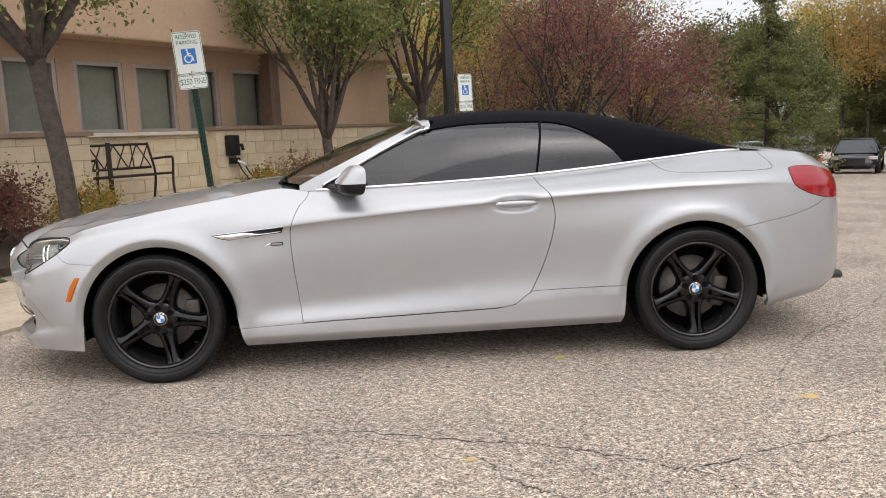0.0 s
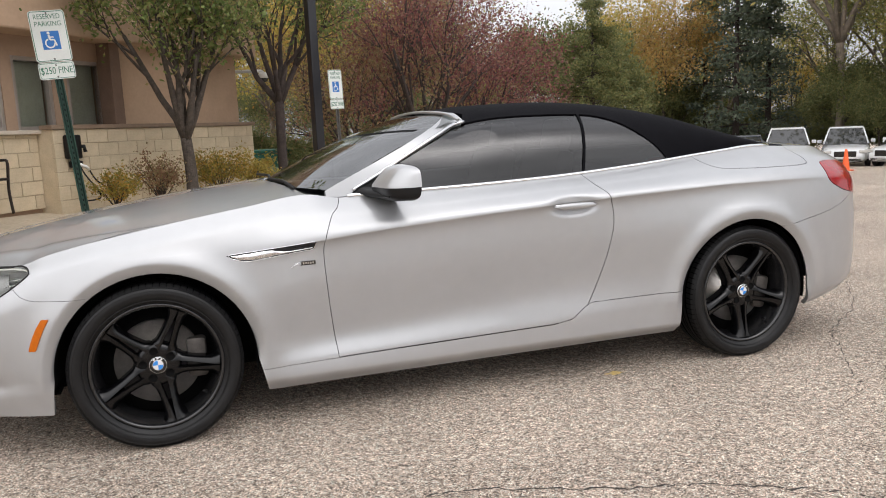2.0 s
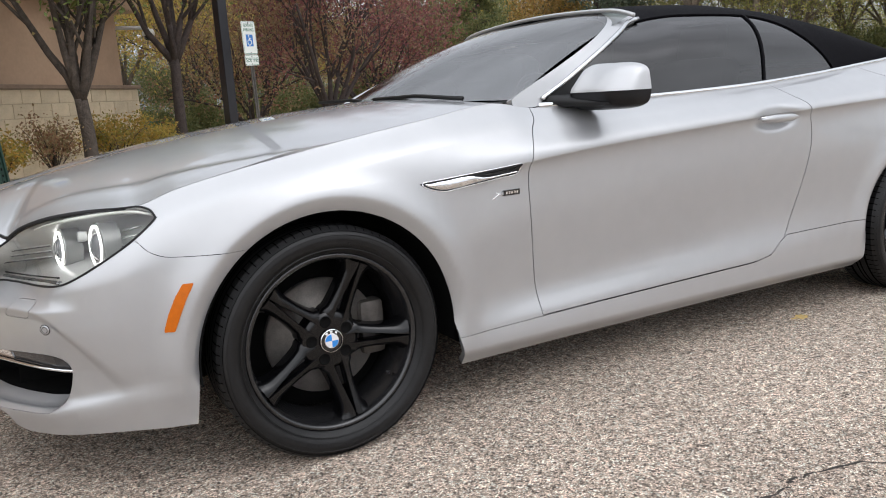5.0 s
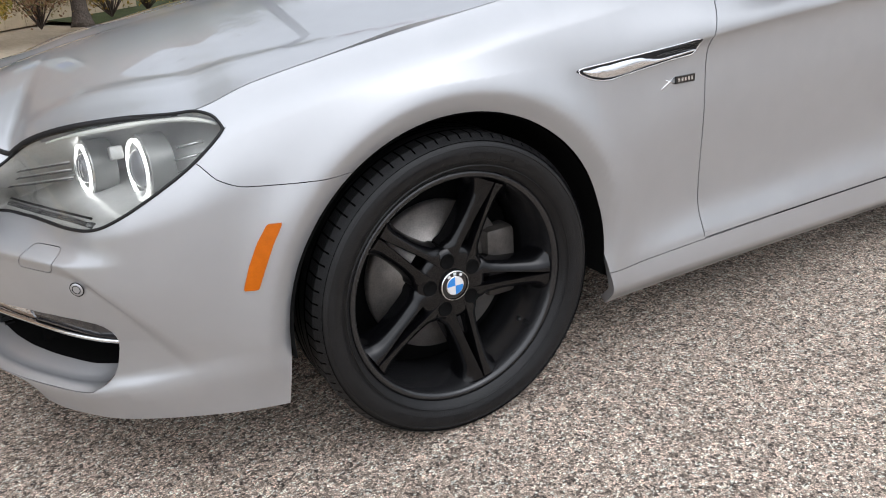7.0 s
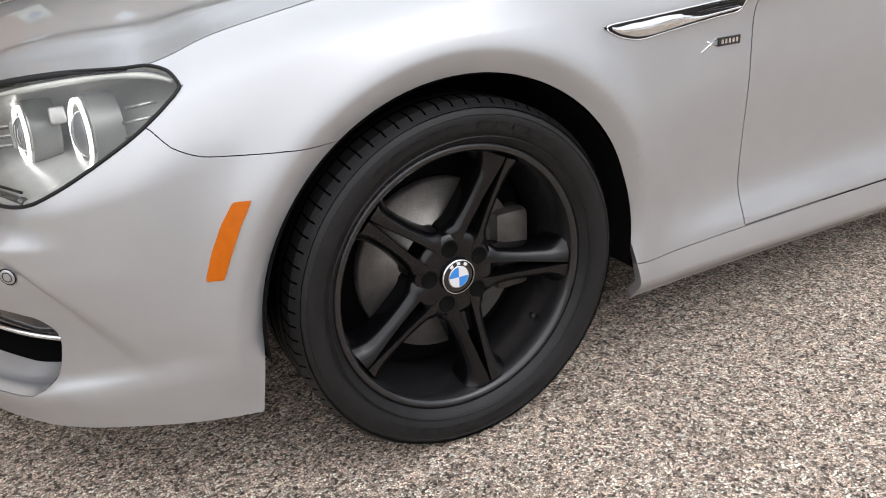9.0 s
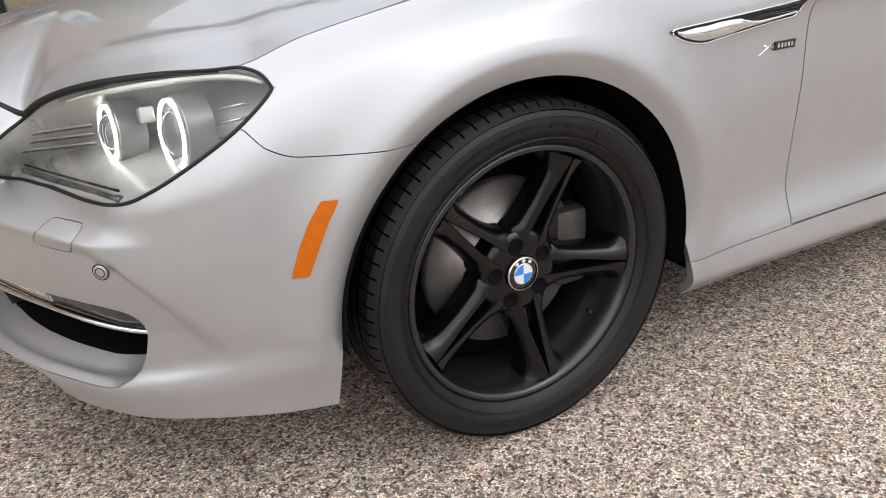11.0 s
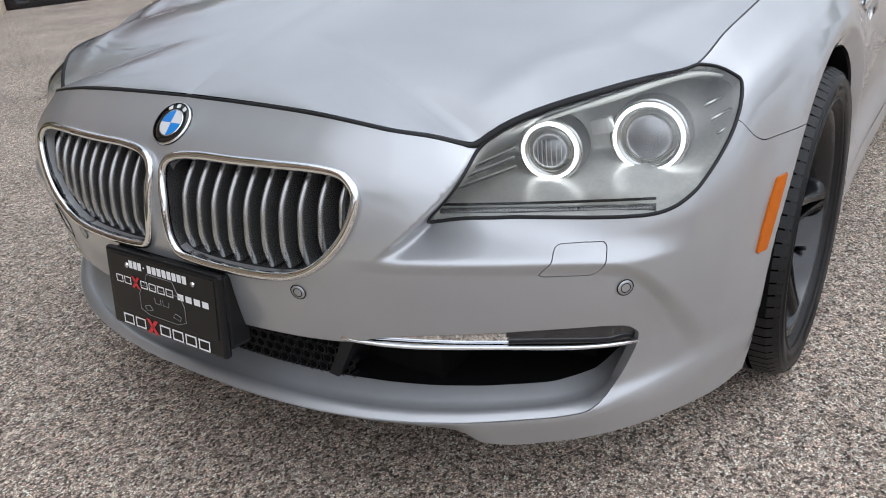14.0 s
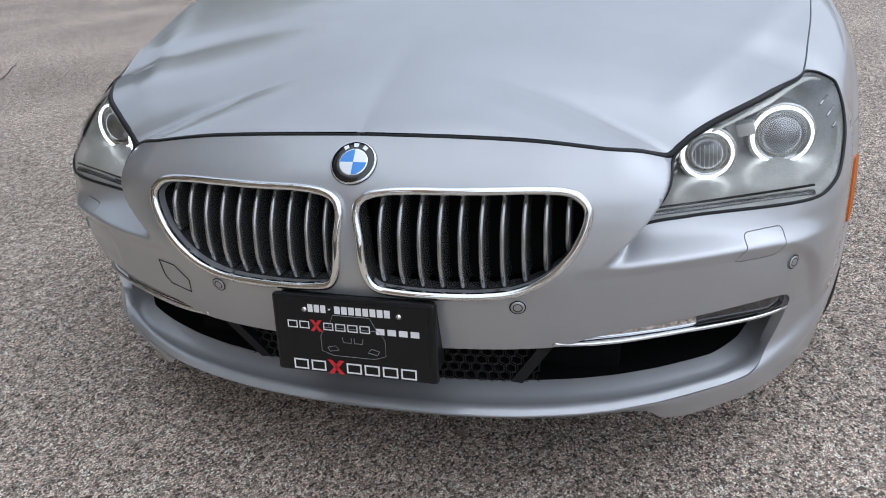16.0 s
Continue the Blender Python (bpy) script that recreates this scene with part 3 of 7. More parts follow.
sign_of = {k: f(mid) < 0 for k, f in dict(arch=arch_cut, lamp=lamp_f, kidney=kidney_f, intake=intake_f, fog=fog_f, washer=washer_f, sill=sill_f, door=door_f, tail=tail_f, tonneau=tonneau_f, bumper=bumper_f, rear=rear_f).items()}
free = ~(sign_of["arch"] | sign_of["lamp"] | sign_of["kidney"] | sign_of["intake"] | sign_of["washer"] | sign_of["tail"])
x_mid = mid[:, 0]

car = thing("car", "silver two-door convertible with black canvas top, parked on asphalt", "car", Matrix.Diagonal((1, 1.018, 1, 1)))


def pair(name, mask, mat, label="", **kw):
    """The panel on both flanks, as two parts."""
    made = []
    v, f, n = skin.panel(mask, **kw)
    for g in ((v, f, n), mirrored(v, f, n)):
        made.append(sheet(name, g[0], g[1], mat, car, label, g[2]))
    return made


def whole(name, shell, mask, mat, label="", **kw):
    v, f, n = doubled(*shell.panel(mask, both=True, **kw))
    return sheet(name, v, f, mat, car, label, n)


door_mask = free & sign_of["door"] & ~sign_of["sill"]
sill_mask = free & sign_of["sill"] & (x_mid > .35) & (x_mid < 2.55)
bumper_mask = free & sign_of["bumper"]
rear_mask = free & sign_of["rear"] & (x_mid > 3.05)
tonneau_mask = free & sign_of["tonneau"] & ~rear_mask
fender_mask = free & ~bumper_mask & ~door_mask & ~sill_mask & (x_mid < 1.0)
quarter_mask = free & ~door_mask & ~sill_mask & ~rear_mask & ~tonneau_mask & (x_mid >= 1.0)
whole("front_bumper", skin, bumper_mask, SILVER, rim=.02, gap=.0008)
pair("front_fender", fender_mask, SILVER, rim=.02, gap=.0009)
doors = pair("door", door_mask, SILVER, rim=.02)
pair("side_sill", sill_mask, SILVER, rim=.02, gap=.001)
whole("rear_body_shell", skin, quarter_mask, SILVER, rim=.02)
whole("rear_bumper", skin, rear_mask, SILVER, rim=.02, gap=.0006)
pair("tonneau_cover", tonneau_mask, SILVER, rim=.015)
pair("washer_cover", sign_of["washer"], SILVER, rim=.008, gap=.0007)
fog_mask = sign_of["intake"] & sign_of["fog"]
pair("fog_lamp_trim", fog_mask & (mid[:, 1] > -.59), CHROME, "bright fog lamp surround", rim=.03, lift=-.008, gap=0)
pair("fog_lamp", fog_mask & (mid[:, 1] <= -.59), FOG_LENS, "clear fog lamp", rim=.03, lift=-.010, gap=0)
fine = Shell(body, np.linspace(6.4, 7.8, 90), np.linspace(3.2, 5.6, 90))
fine.cut(marker_f)
v, f, n = fine.panel(marker_f(fine.centres()) < 0, lift=.004, gap=0, rim=.008)
for g in ((v, f, n), mirrored(v, f, n)):
    sheet("side_marker", g[0], g[1], ORANGE, car, "amber side reflector", g[2])
gill = Shell(body, np.linspace(9.7, 10.9, 130), np.linspace(4.4, 6.2, 110))
gill.cut(vent_f)
gill_mask = vent_f(gill.centres()) < 0
tail = Shell(body, np.linspace(19.0, 21.5, 60), np.linspace(2.5, 4.5, 50))
REFLECTOR = np.array([(3.80, .545), (3.84, .545), (3.885, .548), (3.885, .572), (3.84, .575), (3.80, .572)])
stop_f = lambda r: inside(REFLECTOR, r[:, [0, 2]])
tail.cut(stop_f)
v, f, n = tail.panel(stop_f(tail.centres()) < 0, lift=.003, gap=0, rim=.006)
for g in ((v, f, n), mirrored(v, f, n)):
    sheet("rear_reflector", g[0], g[1], DOOR_RED, car, "red bumper reflector", g[2])
pair("tail_light", sign_of["tail"], RED_LAMP, "red tail light lens", lift=.002)

hood = Shell(hood_skin, np.concatenate([np.linspace(i, i + 1, 12, endpoint=False) for i in range(10)] + [np.linspace(10, 10.66, 10)]), np.linspace(0, 1, 30))
whole("hood", hood, np.ones(len(hood.t), bool), SILVER, rim=.02, gap=.0025)
for sg in (1, -1):
    edge = TOP(np.linspace(0, 5.95, 60)) + (0, 0, -.0035)
    v, f = sweep(edge * (1, sg, 1), [(.0040 + .0030 * min(1, max(0, (-p[1] - .50) / .03))) * min(1, .25 + .125 * (59 - i)) for i, p in enumerate(edge)], 6)
    sheet("hood_edge_seal", v, f, BLACK_PLASTIC, car)
deck = Shell(deck_skin, np.linspace(15, 23, 80), np.linspace(0, 1, 26))
deck.cut(lambda r: r[:, 0] - 3.305)
ahead = deck.centres()[:, 0] < 3.305
whole("top_storage_lid", deck, ahead, SILVER, rim=.015)
whole("boot_lid", deck, ~ahead, SILVER, rim=.015)

# greenhouse
SIDE_PANE = np.concatenate([round_curve([(.80, .90), (.845, .958), (.98, 1.028), (1.10, 1.093), (1.25, 1.170), (1.40, 1.240)], 4), round_curve([(1.45, 1.252), (1.60, 1.272), (1.75, 1.279), (1.95, 1.279), (2.075, 1.275)], 4), [(2.005, .90)]])
QUARTER_PANE = np.concatenate([[(2.016, .90)], round_curve([(2.086, 1.274), (2.18, 1.262), (2.28, 1.230), (2.38, 1.170), (2.47, 1.098), (2.545, 1.00), (2.57, .90)], 4)])
roof = Shell(roof_skin, np.linspace(.75, 3.34, 134), np.concatenate([np.linspace(0, .6, 26, endpoint=False), np.linspace(.6, 1, 24)]))
pane_f = lambda r: inside(SIDE_PANE, r[:, [0, 2]])
quarter_f = lambda r: inside(QUARTER_PANE, r[:, [0, 2]])
# the soft top ends at the header over the windscreen
header_f = lambda r: 1.385 + .07 * np.abs(r[:, 1]) - r[:, 0] + .10 * np.clip(1.27 - r[:, 2], 0, 1)
PILLAR = np.concatenate([round_curve([(.70, .96), (.80, 1.012), (.96, 1.085), (1.15, 1.172), (1.34, 1.262), (1.44, 1.315)], 4), [(1.50, 1.30), (1.45, 1.252)], round_curve([(1.40, 1.240), (1.25, 1.170), (1.10, 1.093), (.98, 1.028), (.845, .958), (.80, .90)], 4), [(.70, .90)]])
pillar_f = lambda r: inside(PILLAR, r[:, [0, 2]])
sail_f = lambda r: r[:, 0] - 1.075
for f in (pane_f, quarter_f, header_f, pillar_f, sail_f):
    roof.cut(f)
rm = roof.centres()
is_sail = (pane_f(rm) < 0) & (sail_f(rm) < 0)
is_pane, is_quarter, is_pillar = (pane_f(rm) < 0) & ~is_sail, quarter_f(rm) < 0, pillar_f(rm) < 0
is_top = ~is_pane & ~is_sail & ~is_quarter & (header_f(rm) < 0) & ~is_pillar


def roof_pair(name, mask, mat, label="", **kw):
    v, f, n = roof.panel(mask, **kw)
    return [sheet(name, g[0], g[1], mat, car, label, g[2]) for g in ((v, f, n), mirrored(v, f, n))]


roof_pair("side_window", is_pane, SIDE_GLASS, "dark tinted side glass", rim=0, gap=-.003, lift=-.006)
roof_pair("quarter_window", is_quarter, SIDE_GLASS, "dark tinted side glass", rim=0, gap=-.003, lift=-.006)
roof_pair("mirror_sail", is_sail, BLACK_PLASTIC, "black mirror mounting triangle", rim=.01, gap=-.002, lift=-.002)
roof_pair("windscreen_pillar", is_pillar & (rm[:, 0] < 1.47), SILVER, rim=.03, gap=0)
whole("soft_top", roof, is_top, CANVAS, "black canvas folding roof, closed", rim=.02, gap=0)


def windscreen():
    """A bowed sheet between the cowl and the header."""
    vs, fs = [], []
    nu, nv = 25, 13
    for i in range(nu):
        g = -1 + 2 * i / (nu - 1)
        base = np.array((.56 + .24 * g * g - .02 * g ** 4, .70 * g, .985 + .012 * (1 - g * g)))
        head = np.array((1.385 + .04 * g * g, .585 * g, 1.310 - .035 * g ** 4))
        for j in range(nv):
            w = j / (nv - 1)
            q = base + (head - base) * w
            q[2] += .035 * math.sin(math.pi * w) * (1 - .5 * g * g)
            vs.append(q)
    for i in range(nu - 1):
        for j in range(nv - 1):
            a = i * nv + j
            fs.append((a, a + 1, a + nv + 1, a + nv))
    return vs, fs


sheet("windscreen", *windscreen(), SCREEN_GLASS, car, "clear windscreen reflecting trees")
# header rail
v, f = sweep(round_curve([(1.43, -.60, 1.272), (1.41, -.50, 1.300), (1.395, -.25, 1.317), (1.39, 0, 1.322), (1.395, .25, 1.317), (1.41, .50, 1.300), (1.43, .60, 1.272)], 5), .009, 8)
sheet("header_rail", v, f, SILVER, car)


def belt_line(x0, x1, dy, dz, n=40):
    xs = np.linspace(x0, x1, n)
    b = BELT(xs)
    return [(x, -(y + dy), z + dz) for x, (y, z) in zip(xs, b)]


for side in (1, -1):
    v, f = sweep([(x, y * side, z) for x, y, z in belt_line(.84, 3.2, -.002, .004)], .010, 8)
    sheet("belt_trim", v, f, CHROME, car, "bright satin window trim strip")
# cowl and underside
cowl = [(.40, -.79, .93), (.60, -.66, .975), (.52, -.3, .985), (.50, 0, .99), (.52, .3, .985), (.60, .66, .975), (.40, .79, .93), (.95, .72, .93), (.82, .3, .96), (.80, 0, .965), (.82, -.3, .96), (.95, -.72, .93)]
sheet("wiper_cowl", cowl, [(0, 1, 11), (1, 2, 10, 11), (2, 3, 9, 10), (3, 4, 8, 9), (4, 5, 7, 8), (5, 6, 7)], BLACK_PLASTIC, car)


for x0, x1, w, z0, z1 in ((.56, 2.36, .82, .155, .24), (-.60, 3.5, .52, .20, .30), (-.80, -.55, .45, .24, .70), (-.62, -.40, .66, .21, .55), (3.3, 3.7, .6, .3, .75), (.44, .62, .74, .24, .9), (2.30, 2.42, .74, .24, .95)):
    part("underbody_panel", block(x0, x1, -w, w, z0, z1), UNDER, car)
floor_pts = [(x + .10, y * .86, .252) for x, y in PLAN[:66:5]]
floor_pts = floor_pts + [(-.4, -.68, .252), (-.4, .68, .252)] + [(x, -y, z) for x, y, z in floor_pts[:0:-1]]
sheet("front_undertray", floor_pts, [tuple(range(len(floor_pts)))], UNDER, car, smooth=False)
for cx, cz, cr in ARCHES:
    for side in (1, -1):
        prof = [(cr - .002, -.886), (cr + .002, -.86), (cr + .006, -.60), (.12, -.585)]
        v, f = lathe(prof, 40, start=radians(-9), turn=radians(194))
        v = [(cx + a, b * side, cz + c) for a, b, c in v]
        sheet("wheel_arch_liner", v, f, UNDER, car)


# ---- the car: wheels ----
def wheel():
    """A wheel with its outer face to -y, its centre at the origin."""
    w = new("wheel")
    tagged(w, "satin black star-spoke wheel")
    R = .336
    prof = [(.262, .075), (.285, .098), (.310, .105), (.328, .098), (R - .001, .080), (R, .05), (R, -.05), (R - .001, -.080), (.329, -.098), (.312, -.107), (.290, -.104), (.270, -.092), (.259, -.080), (.255, -.072)]
    v, f = lathe([(r, h) for r, h in prof], 96)
    tyre = sheet("tyre", v, [q[::-1] for q in f], RUBBER, w)
    v, f = lathe([(.326, .1004), (R + .0008, .081), (R + .0012, .05), (R + .0012, -.05), (R + .0008, -.081), (.326, -.1004)], 96)
    sheet("tread_groove", v, [q[::-1] for q in f], TREAD_GAP, tyre)
    # tread blocks: short ribs across the shoulders
    vs, fs = [], []
    for k in range(80):
        g = 2 * math.pi * k / 80
        for side in (-1, 1):
            pts = []
            for dg, r, h in ((-.034, R + .0042, .045), (.034, R + .0042, .045), (.040, R + .0034, .080), (-.028, R + .0034, .080), (.043, .3275, .1015), (-.025, .3275, .1015)):
                a = g + dg + (.0 if side < 0 else .03)
                pts.append((r * math.cos(a), h * side, r * math.sin(a)))
            b = len(vs)
            vs += pts
            quads = [(0, 1, 2, 3), (3, 2, 4, 5)]
            fs += [tuple(b + i for i in (q if side > 0 else q[::-1])) for q in quads]
    for h0, h1 in ((-.036, -.012), (-.006, .006), (.012, .036)):
        b = len(vs)
        for k in range(96):
            a = 2 * math.pi * k / 96
            vs += [((R + .0035) * math.cos(a), h0, (R + .0035) * math.sin(a)), ((R + .0035) * math.cos(a), h1, (R + .0035) * math.sin(a))]
        fs += [(b + 2 * k, b + 2 * ((k + 1) % 96), b + 2 * ((k + 1) % 96) + 1, b + 2 * k + 1) for k in range(96)]
    sheet("tread", vs, fs, RUBBER, tyre, smooth=False)
    # raised lettering bands stay plain bars
    for a0 in (52, 59, 66, 73, 80, 92, 99, 106, 113, 120, 232, 239, 246, 253, 260, 272, 279, 286, 293):
        vs = []
        for k in range(5):
            a = radians(a0 + k * 1.3)
            vs += [(.291 * math.cos(a), -.1066, .291 * math.sin(a)), (.303 * math.cos(a), -.1083, .303 * math.sin(a))]
        sheet("sidewall_marking", vs, [(2 * k, 2 * k + 1, 2 * k + 3, 2 * k + 2) for k in range(4)], RUBBER_MARK, tyre)
    for rr in (.276, .316):
        v, f = lathe([(rr - .0016, -.1005 - (.004 if rr > .3 else 0)), (rr, -.1040 - (.0035 if rr > .3 else 0)), (rr + .0016, -.1005 - (.004 if rr > .3 else 0))], 96)
        sheet("sidewall_ridge", v, f, RUBBER_MARK, tyre)
    # rim barrel and lip
    prof = [(.262, -.078), (.262, -.084), (.252, -.086), (.246, -.078), (.240, -.055), (.232, -.02), (.226, .02), (.226, .075), (.235, .08)]
    v, f = lathe(prof, 96)
    rim = sheet("rim", v, f, RIM_SATIN, w)
    # closed dark disc, added to stand for the shade behind the spokes
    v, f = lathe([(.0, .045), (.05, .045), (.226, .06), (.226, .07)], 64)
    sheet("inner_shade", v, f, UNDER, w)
    outer = curve_through((.045, .0327), (.072, .0520), (.082, .0500), (.092, .0420), (.105, .0390), (.13, .0355), (.16, .0330), (.19, .0330), (.21, .0370), (.225, .0450), (.240, .061))
    slot = curve_through((.045, .0100), (.06, .0125), (.08, .0128), (.11, .0112), (.15, .0080), (.19, .0042), (.215, .0020), (.230, .0006), (.240, .0006))
    face = curve_through((.045, -.050), (.08, -.052), (.13, -.058), (.18, -.067), (.22, -.0755), (.240, -.079))

    # two ridged blades to each of five tips, a slot between them
    def arm(sgn):
        vs, fs = [], []
        along = [.045, .055, .065, .074, .077, .080, .085, .090, .098, .106, .118, .13, .15, .17, .185, .20, .21, .22, .228, .235, .240]
        for a in along:
            o, i, h = float(outer(a)), float(slot(a)), float(face(a))
            w_ = o - i
            drop = .020 + .022 * max(0, (a - .19) / .05)
            for off, y in ((i, h + .040), (i, h + .003), (i + .0018, h), (i + w_ * .34, h + .0012), (i + w_ * .62, h + drop * .22), (i + w_ * .84, h + drop * .55), (o, h + drop), (o + .002, h + drop + .034)):
                vs.append((a, y, off * sgn))
        for i in range(len(along) - 1):
            for k in range(7):
                q = i * 8 + k
                f4 = (q, q + 8, q + 9, q + 1)
                fs.append(f4 if sgn > 0 else f4[::-1])
        return vs, [q[::-1] for q in fs]
    arms = [mesh_of("spoke", *arm(sg), WHEEL_BLACK) for sg in (1, -1)]
    for me in arms:
        me.set_sharp_from_angle(angle=radians(40))
    for k in range(5):
        for me in arms:
            sp = new("spoke", me)
            sp.parent = w
            sp.matrix_basis = pose(0, 0, 0, 0, -(72 * k - 6), 0)
    v, f = lathe([(0, -.048), (.040, -.050), (.070, -.0495), (.082, -.046), (.089, -.036), (.091, .0)], 60)
    sheet("hub", v, f, WHEEL_BLACK, w)
    for k in range(5):
        g = radians(72 * k + 30)
        v, f = lathe([(.0175, -.0495), (.0165, -.0512), (.0150, -.0512), (.0145, -.0500), (.0, -.0500)], 20)
        sheet("lug_hole", [(a + .058 * math.cos(g), b, c + .058 * math.sin(g)) for a, b, c in v], f, UNDER, w)
    cap(w, .034, -.0545)
    v, f = lathe([(.06, .005), (.085, .004), (.085, .012), (.172, .012), (.172, .04)], 64)
    sheet("brake_disc", v, f, DISC, w, "steel brake disc")
    bm = bmesh.new()
    box(bm, .115, .195, -.012, .05, -.085, .085, .016)
    part("brake_caliper", bm, CALIPER, w, "grey cast caliper", True)
    v, f = sweep([(.178, -.040, -.142), (.166, -.060, -.132)], [.007, .005], 8)
    sheet("valve_stem", v, f, BLACK_PLASTIC, w)
    return w


def cap(parent, r, y, tilt=None):
    """A round badge: dark ring, four quarters of white and blue."""
    v, f = lathe([(r, y + .006), (r, y), (r * .97, y - .002), (r * .66, y - .003), (r * .64, y - .0028), (0, y - .0028)], 48)
    badge = sheet("round_badge", v, f, GLOSS_BLACK, parent, "round badge with blue and white quarters")
    for k in range(4):
        prof = [(0, y - .0040), (r * .62, y - .0034)]
        v, f = lathe(prof, 12, start=k * math.pi / 2, turn=math.pi / 2)
        sheet("badge_quarter", v, f, EMBLEM_BLUE if k % 2 else EMBLEM_WHITE, badge)
    for rr in (r, r * .64):
        v, f = lathe([(rr + .001, y - .001), (rr, y - .0036), (rr - .0015, y - .0036)], 48)
        sheet("badge_ring", v, f, CHROME, badge)
    for a0 in (50, 82, 114):
        v, f = lathe([(r * .72, y - .0036), (r * .9, y - .0032)], 4, start=radians(a0), turn=radians(15))
        sheet("badge_mark", v, f, EMBLEM_WHITE, badge)
    return badge


first = wheel()
first.parent = car
first.matrix_basis = pose(0, -.800, .336)
for x, y, turn, spin in ((2.855, -.815, 0, 11), (0, .800, 180, 0), (2.855, .815, 180, 0)):
    copy_thing(first, pose(x, y, .336, 0, spin, turn))

# ---- the car: lamps, grille, trim ----
FRONT = body(np.array([(a, b) for a in np.linspace(0, 11.4, 300) for b in np.linspace(0, 7, 120)]))
FRONT_N = skin.normals(np.array([(a, b) for a in np.linspace(0, 11.4, 300) for b in np.linspace(0, 7, 120)]))
NOSE = FRONT[:, 0] < -.60


def nose_at(y, z):
    """The point of the nose's skin at that width and height, and its normal."""
    d = (FRONT[:, 1] - y) ** 2 + (FRONT[:, 2] - z) ** 2 + np.where(NOSE, 0, 9)
    i = int(np.argmin(d))
    return FRONT[i].copy(), FRONT_N[i].copy()


def flank_at(x, z):
    d = (FRONT[:, 0] - x) ** 2 + (FRONT[:, 2] - z) ** 2 + np.where(FRONT[:, 1] < -.5, 0, 9)
    i = int(np.argmin(d))
    return FRONT[i].copy(), FRONT_N[i].copy()


def aimed(v, centre, axis):
    """Turns a lathe's -y axis along the given axis and moves it to the centre."""
    q = Vector((0, -1, 0)).rotation_difference(Vector(axis)).to_matrix()
    return [q @ Vector(p) + Vector(centre) for p in v]


def resampled(pts, count):
    """An open line cut into even steps."""
    d = np.concatenate([[0], np.cumsum(np.linalg.norm(np.diff(pts, axis=0), axis=1))])
    t = np.linspace(0, d[-1], count)
    return np.c_[[np.interp(t, d, pts[:, k]) for k in range(pts.shape[1])]].T, t


# headlights
lamp_v, lamp_f2, lamp_n = skin.panel(sign_of["lamp"], gap=0, rim=0)


def bowl(p):
    """The lamp's inner floor: sloping in from the edge of the cover."""
    u = np.clip(-inside(LAMP, np.c_[p[:, 0] - p[:, 1], p[:, 2]]) / .055, 0, 1)
    d = .006 + .154 * u * u * (3 - 2 * u)
    return p + d[:, None] * np.array((1, .3, 0))


def lamp_point(a, z, depth):
    """A point behind the lamp's cover, by its place along the nose and its height."""
    d = (FRONT[:, 0] - FRONT[:, 1] - a) ** 2 + (FRONT[:, 2] - z) ** 2 + np.where(FRONT[:, 0] < -.2, 0, 9)
    return FRONT[int(np.argmin(d))] + depth * np.array((.93, .36, 0))


def smoothed(pts, order=4):
    """The line with a low polynomial in place of each coordinate."""
    pts = np.array(pts)
    t = np.linspace(-1, 1, len(pts))
    return np.c_[[np.polyval(np.polyfit(t, pts[:, k], order), t) for k in range(3)]].T


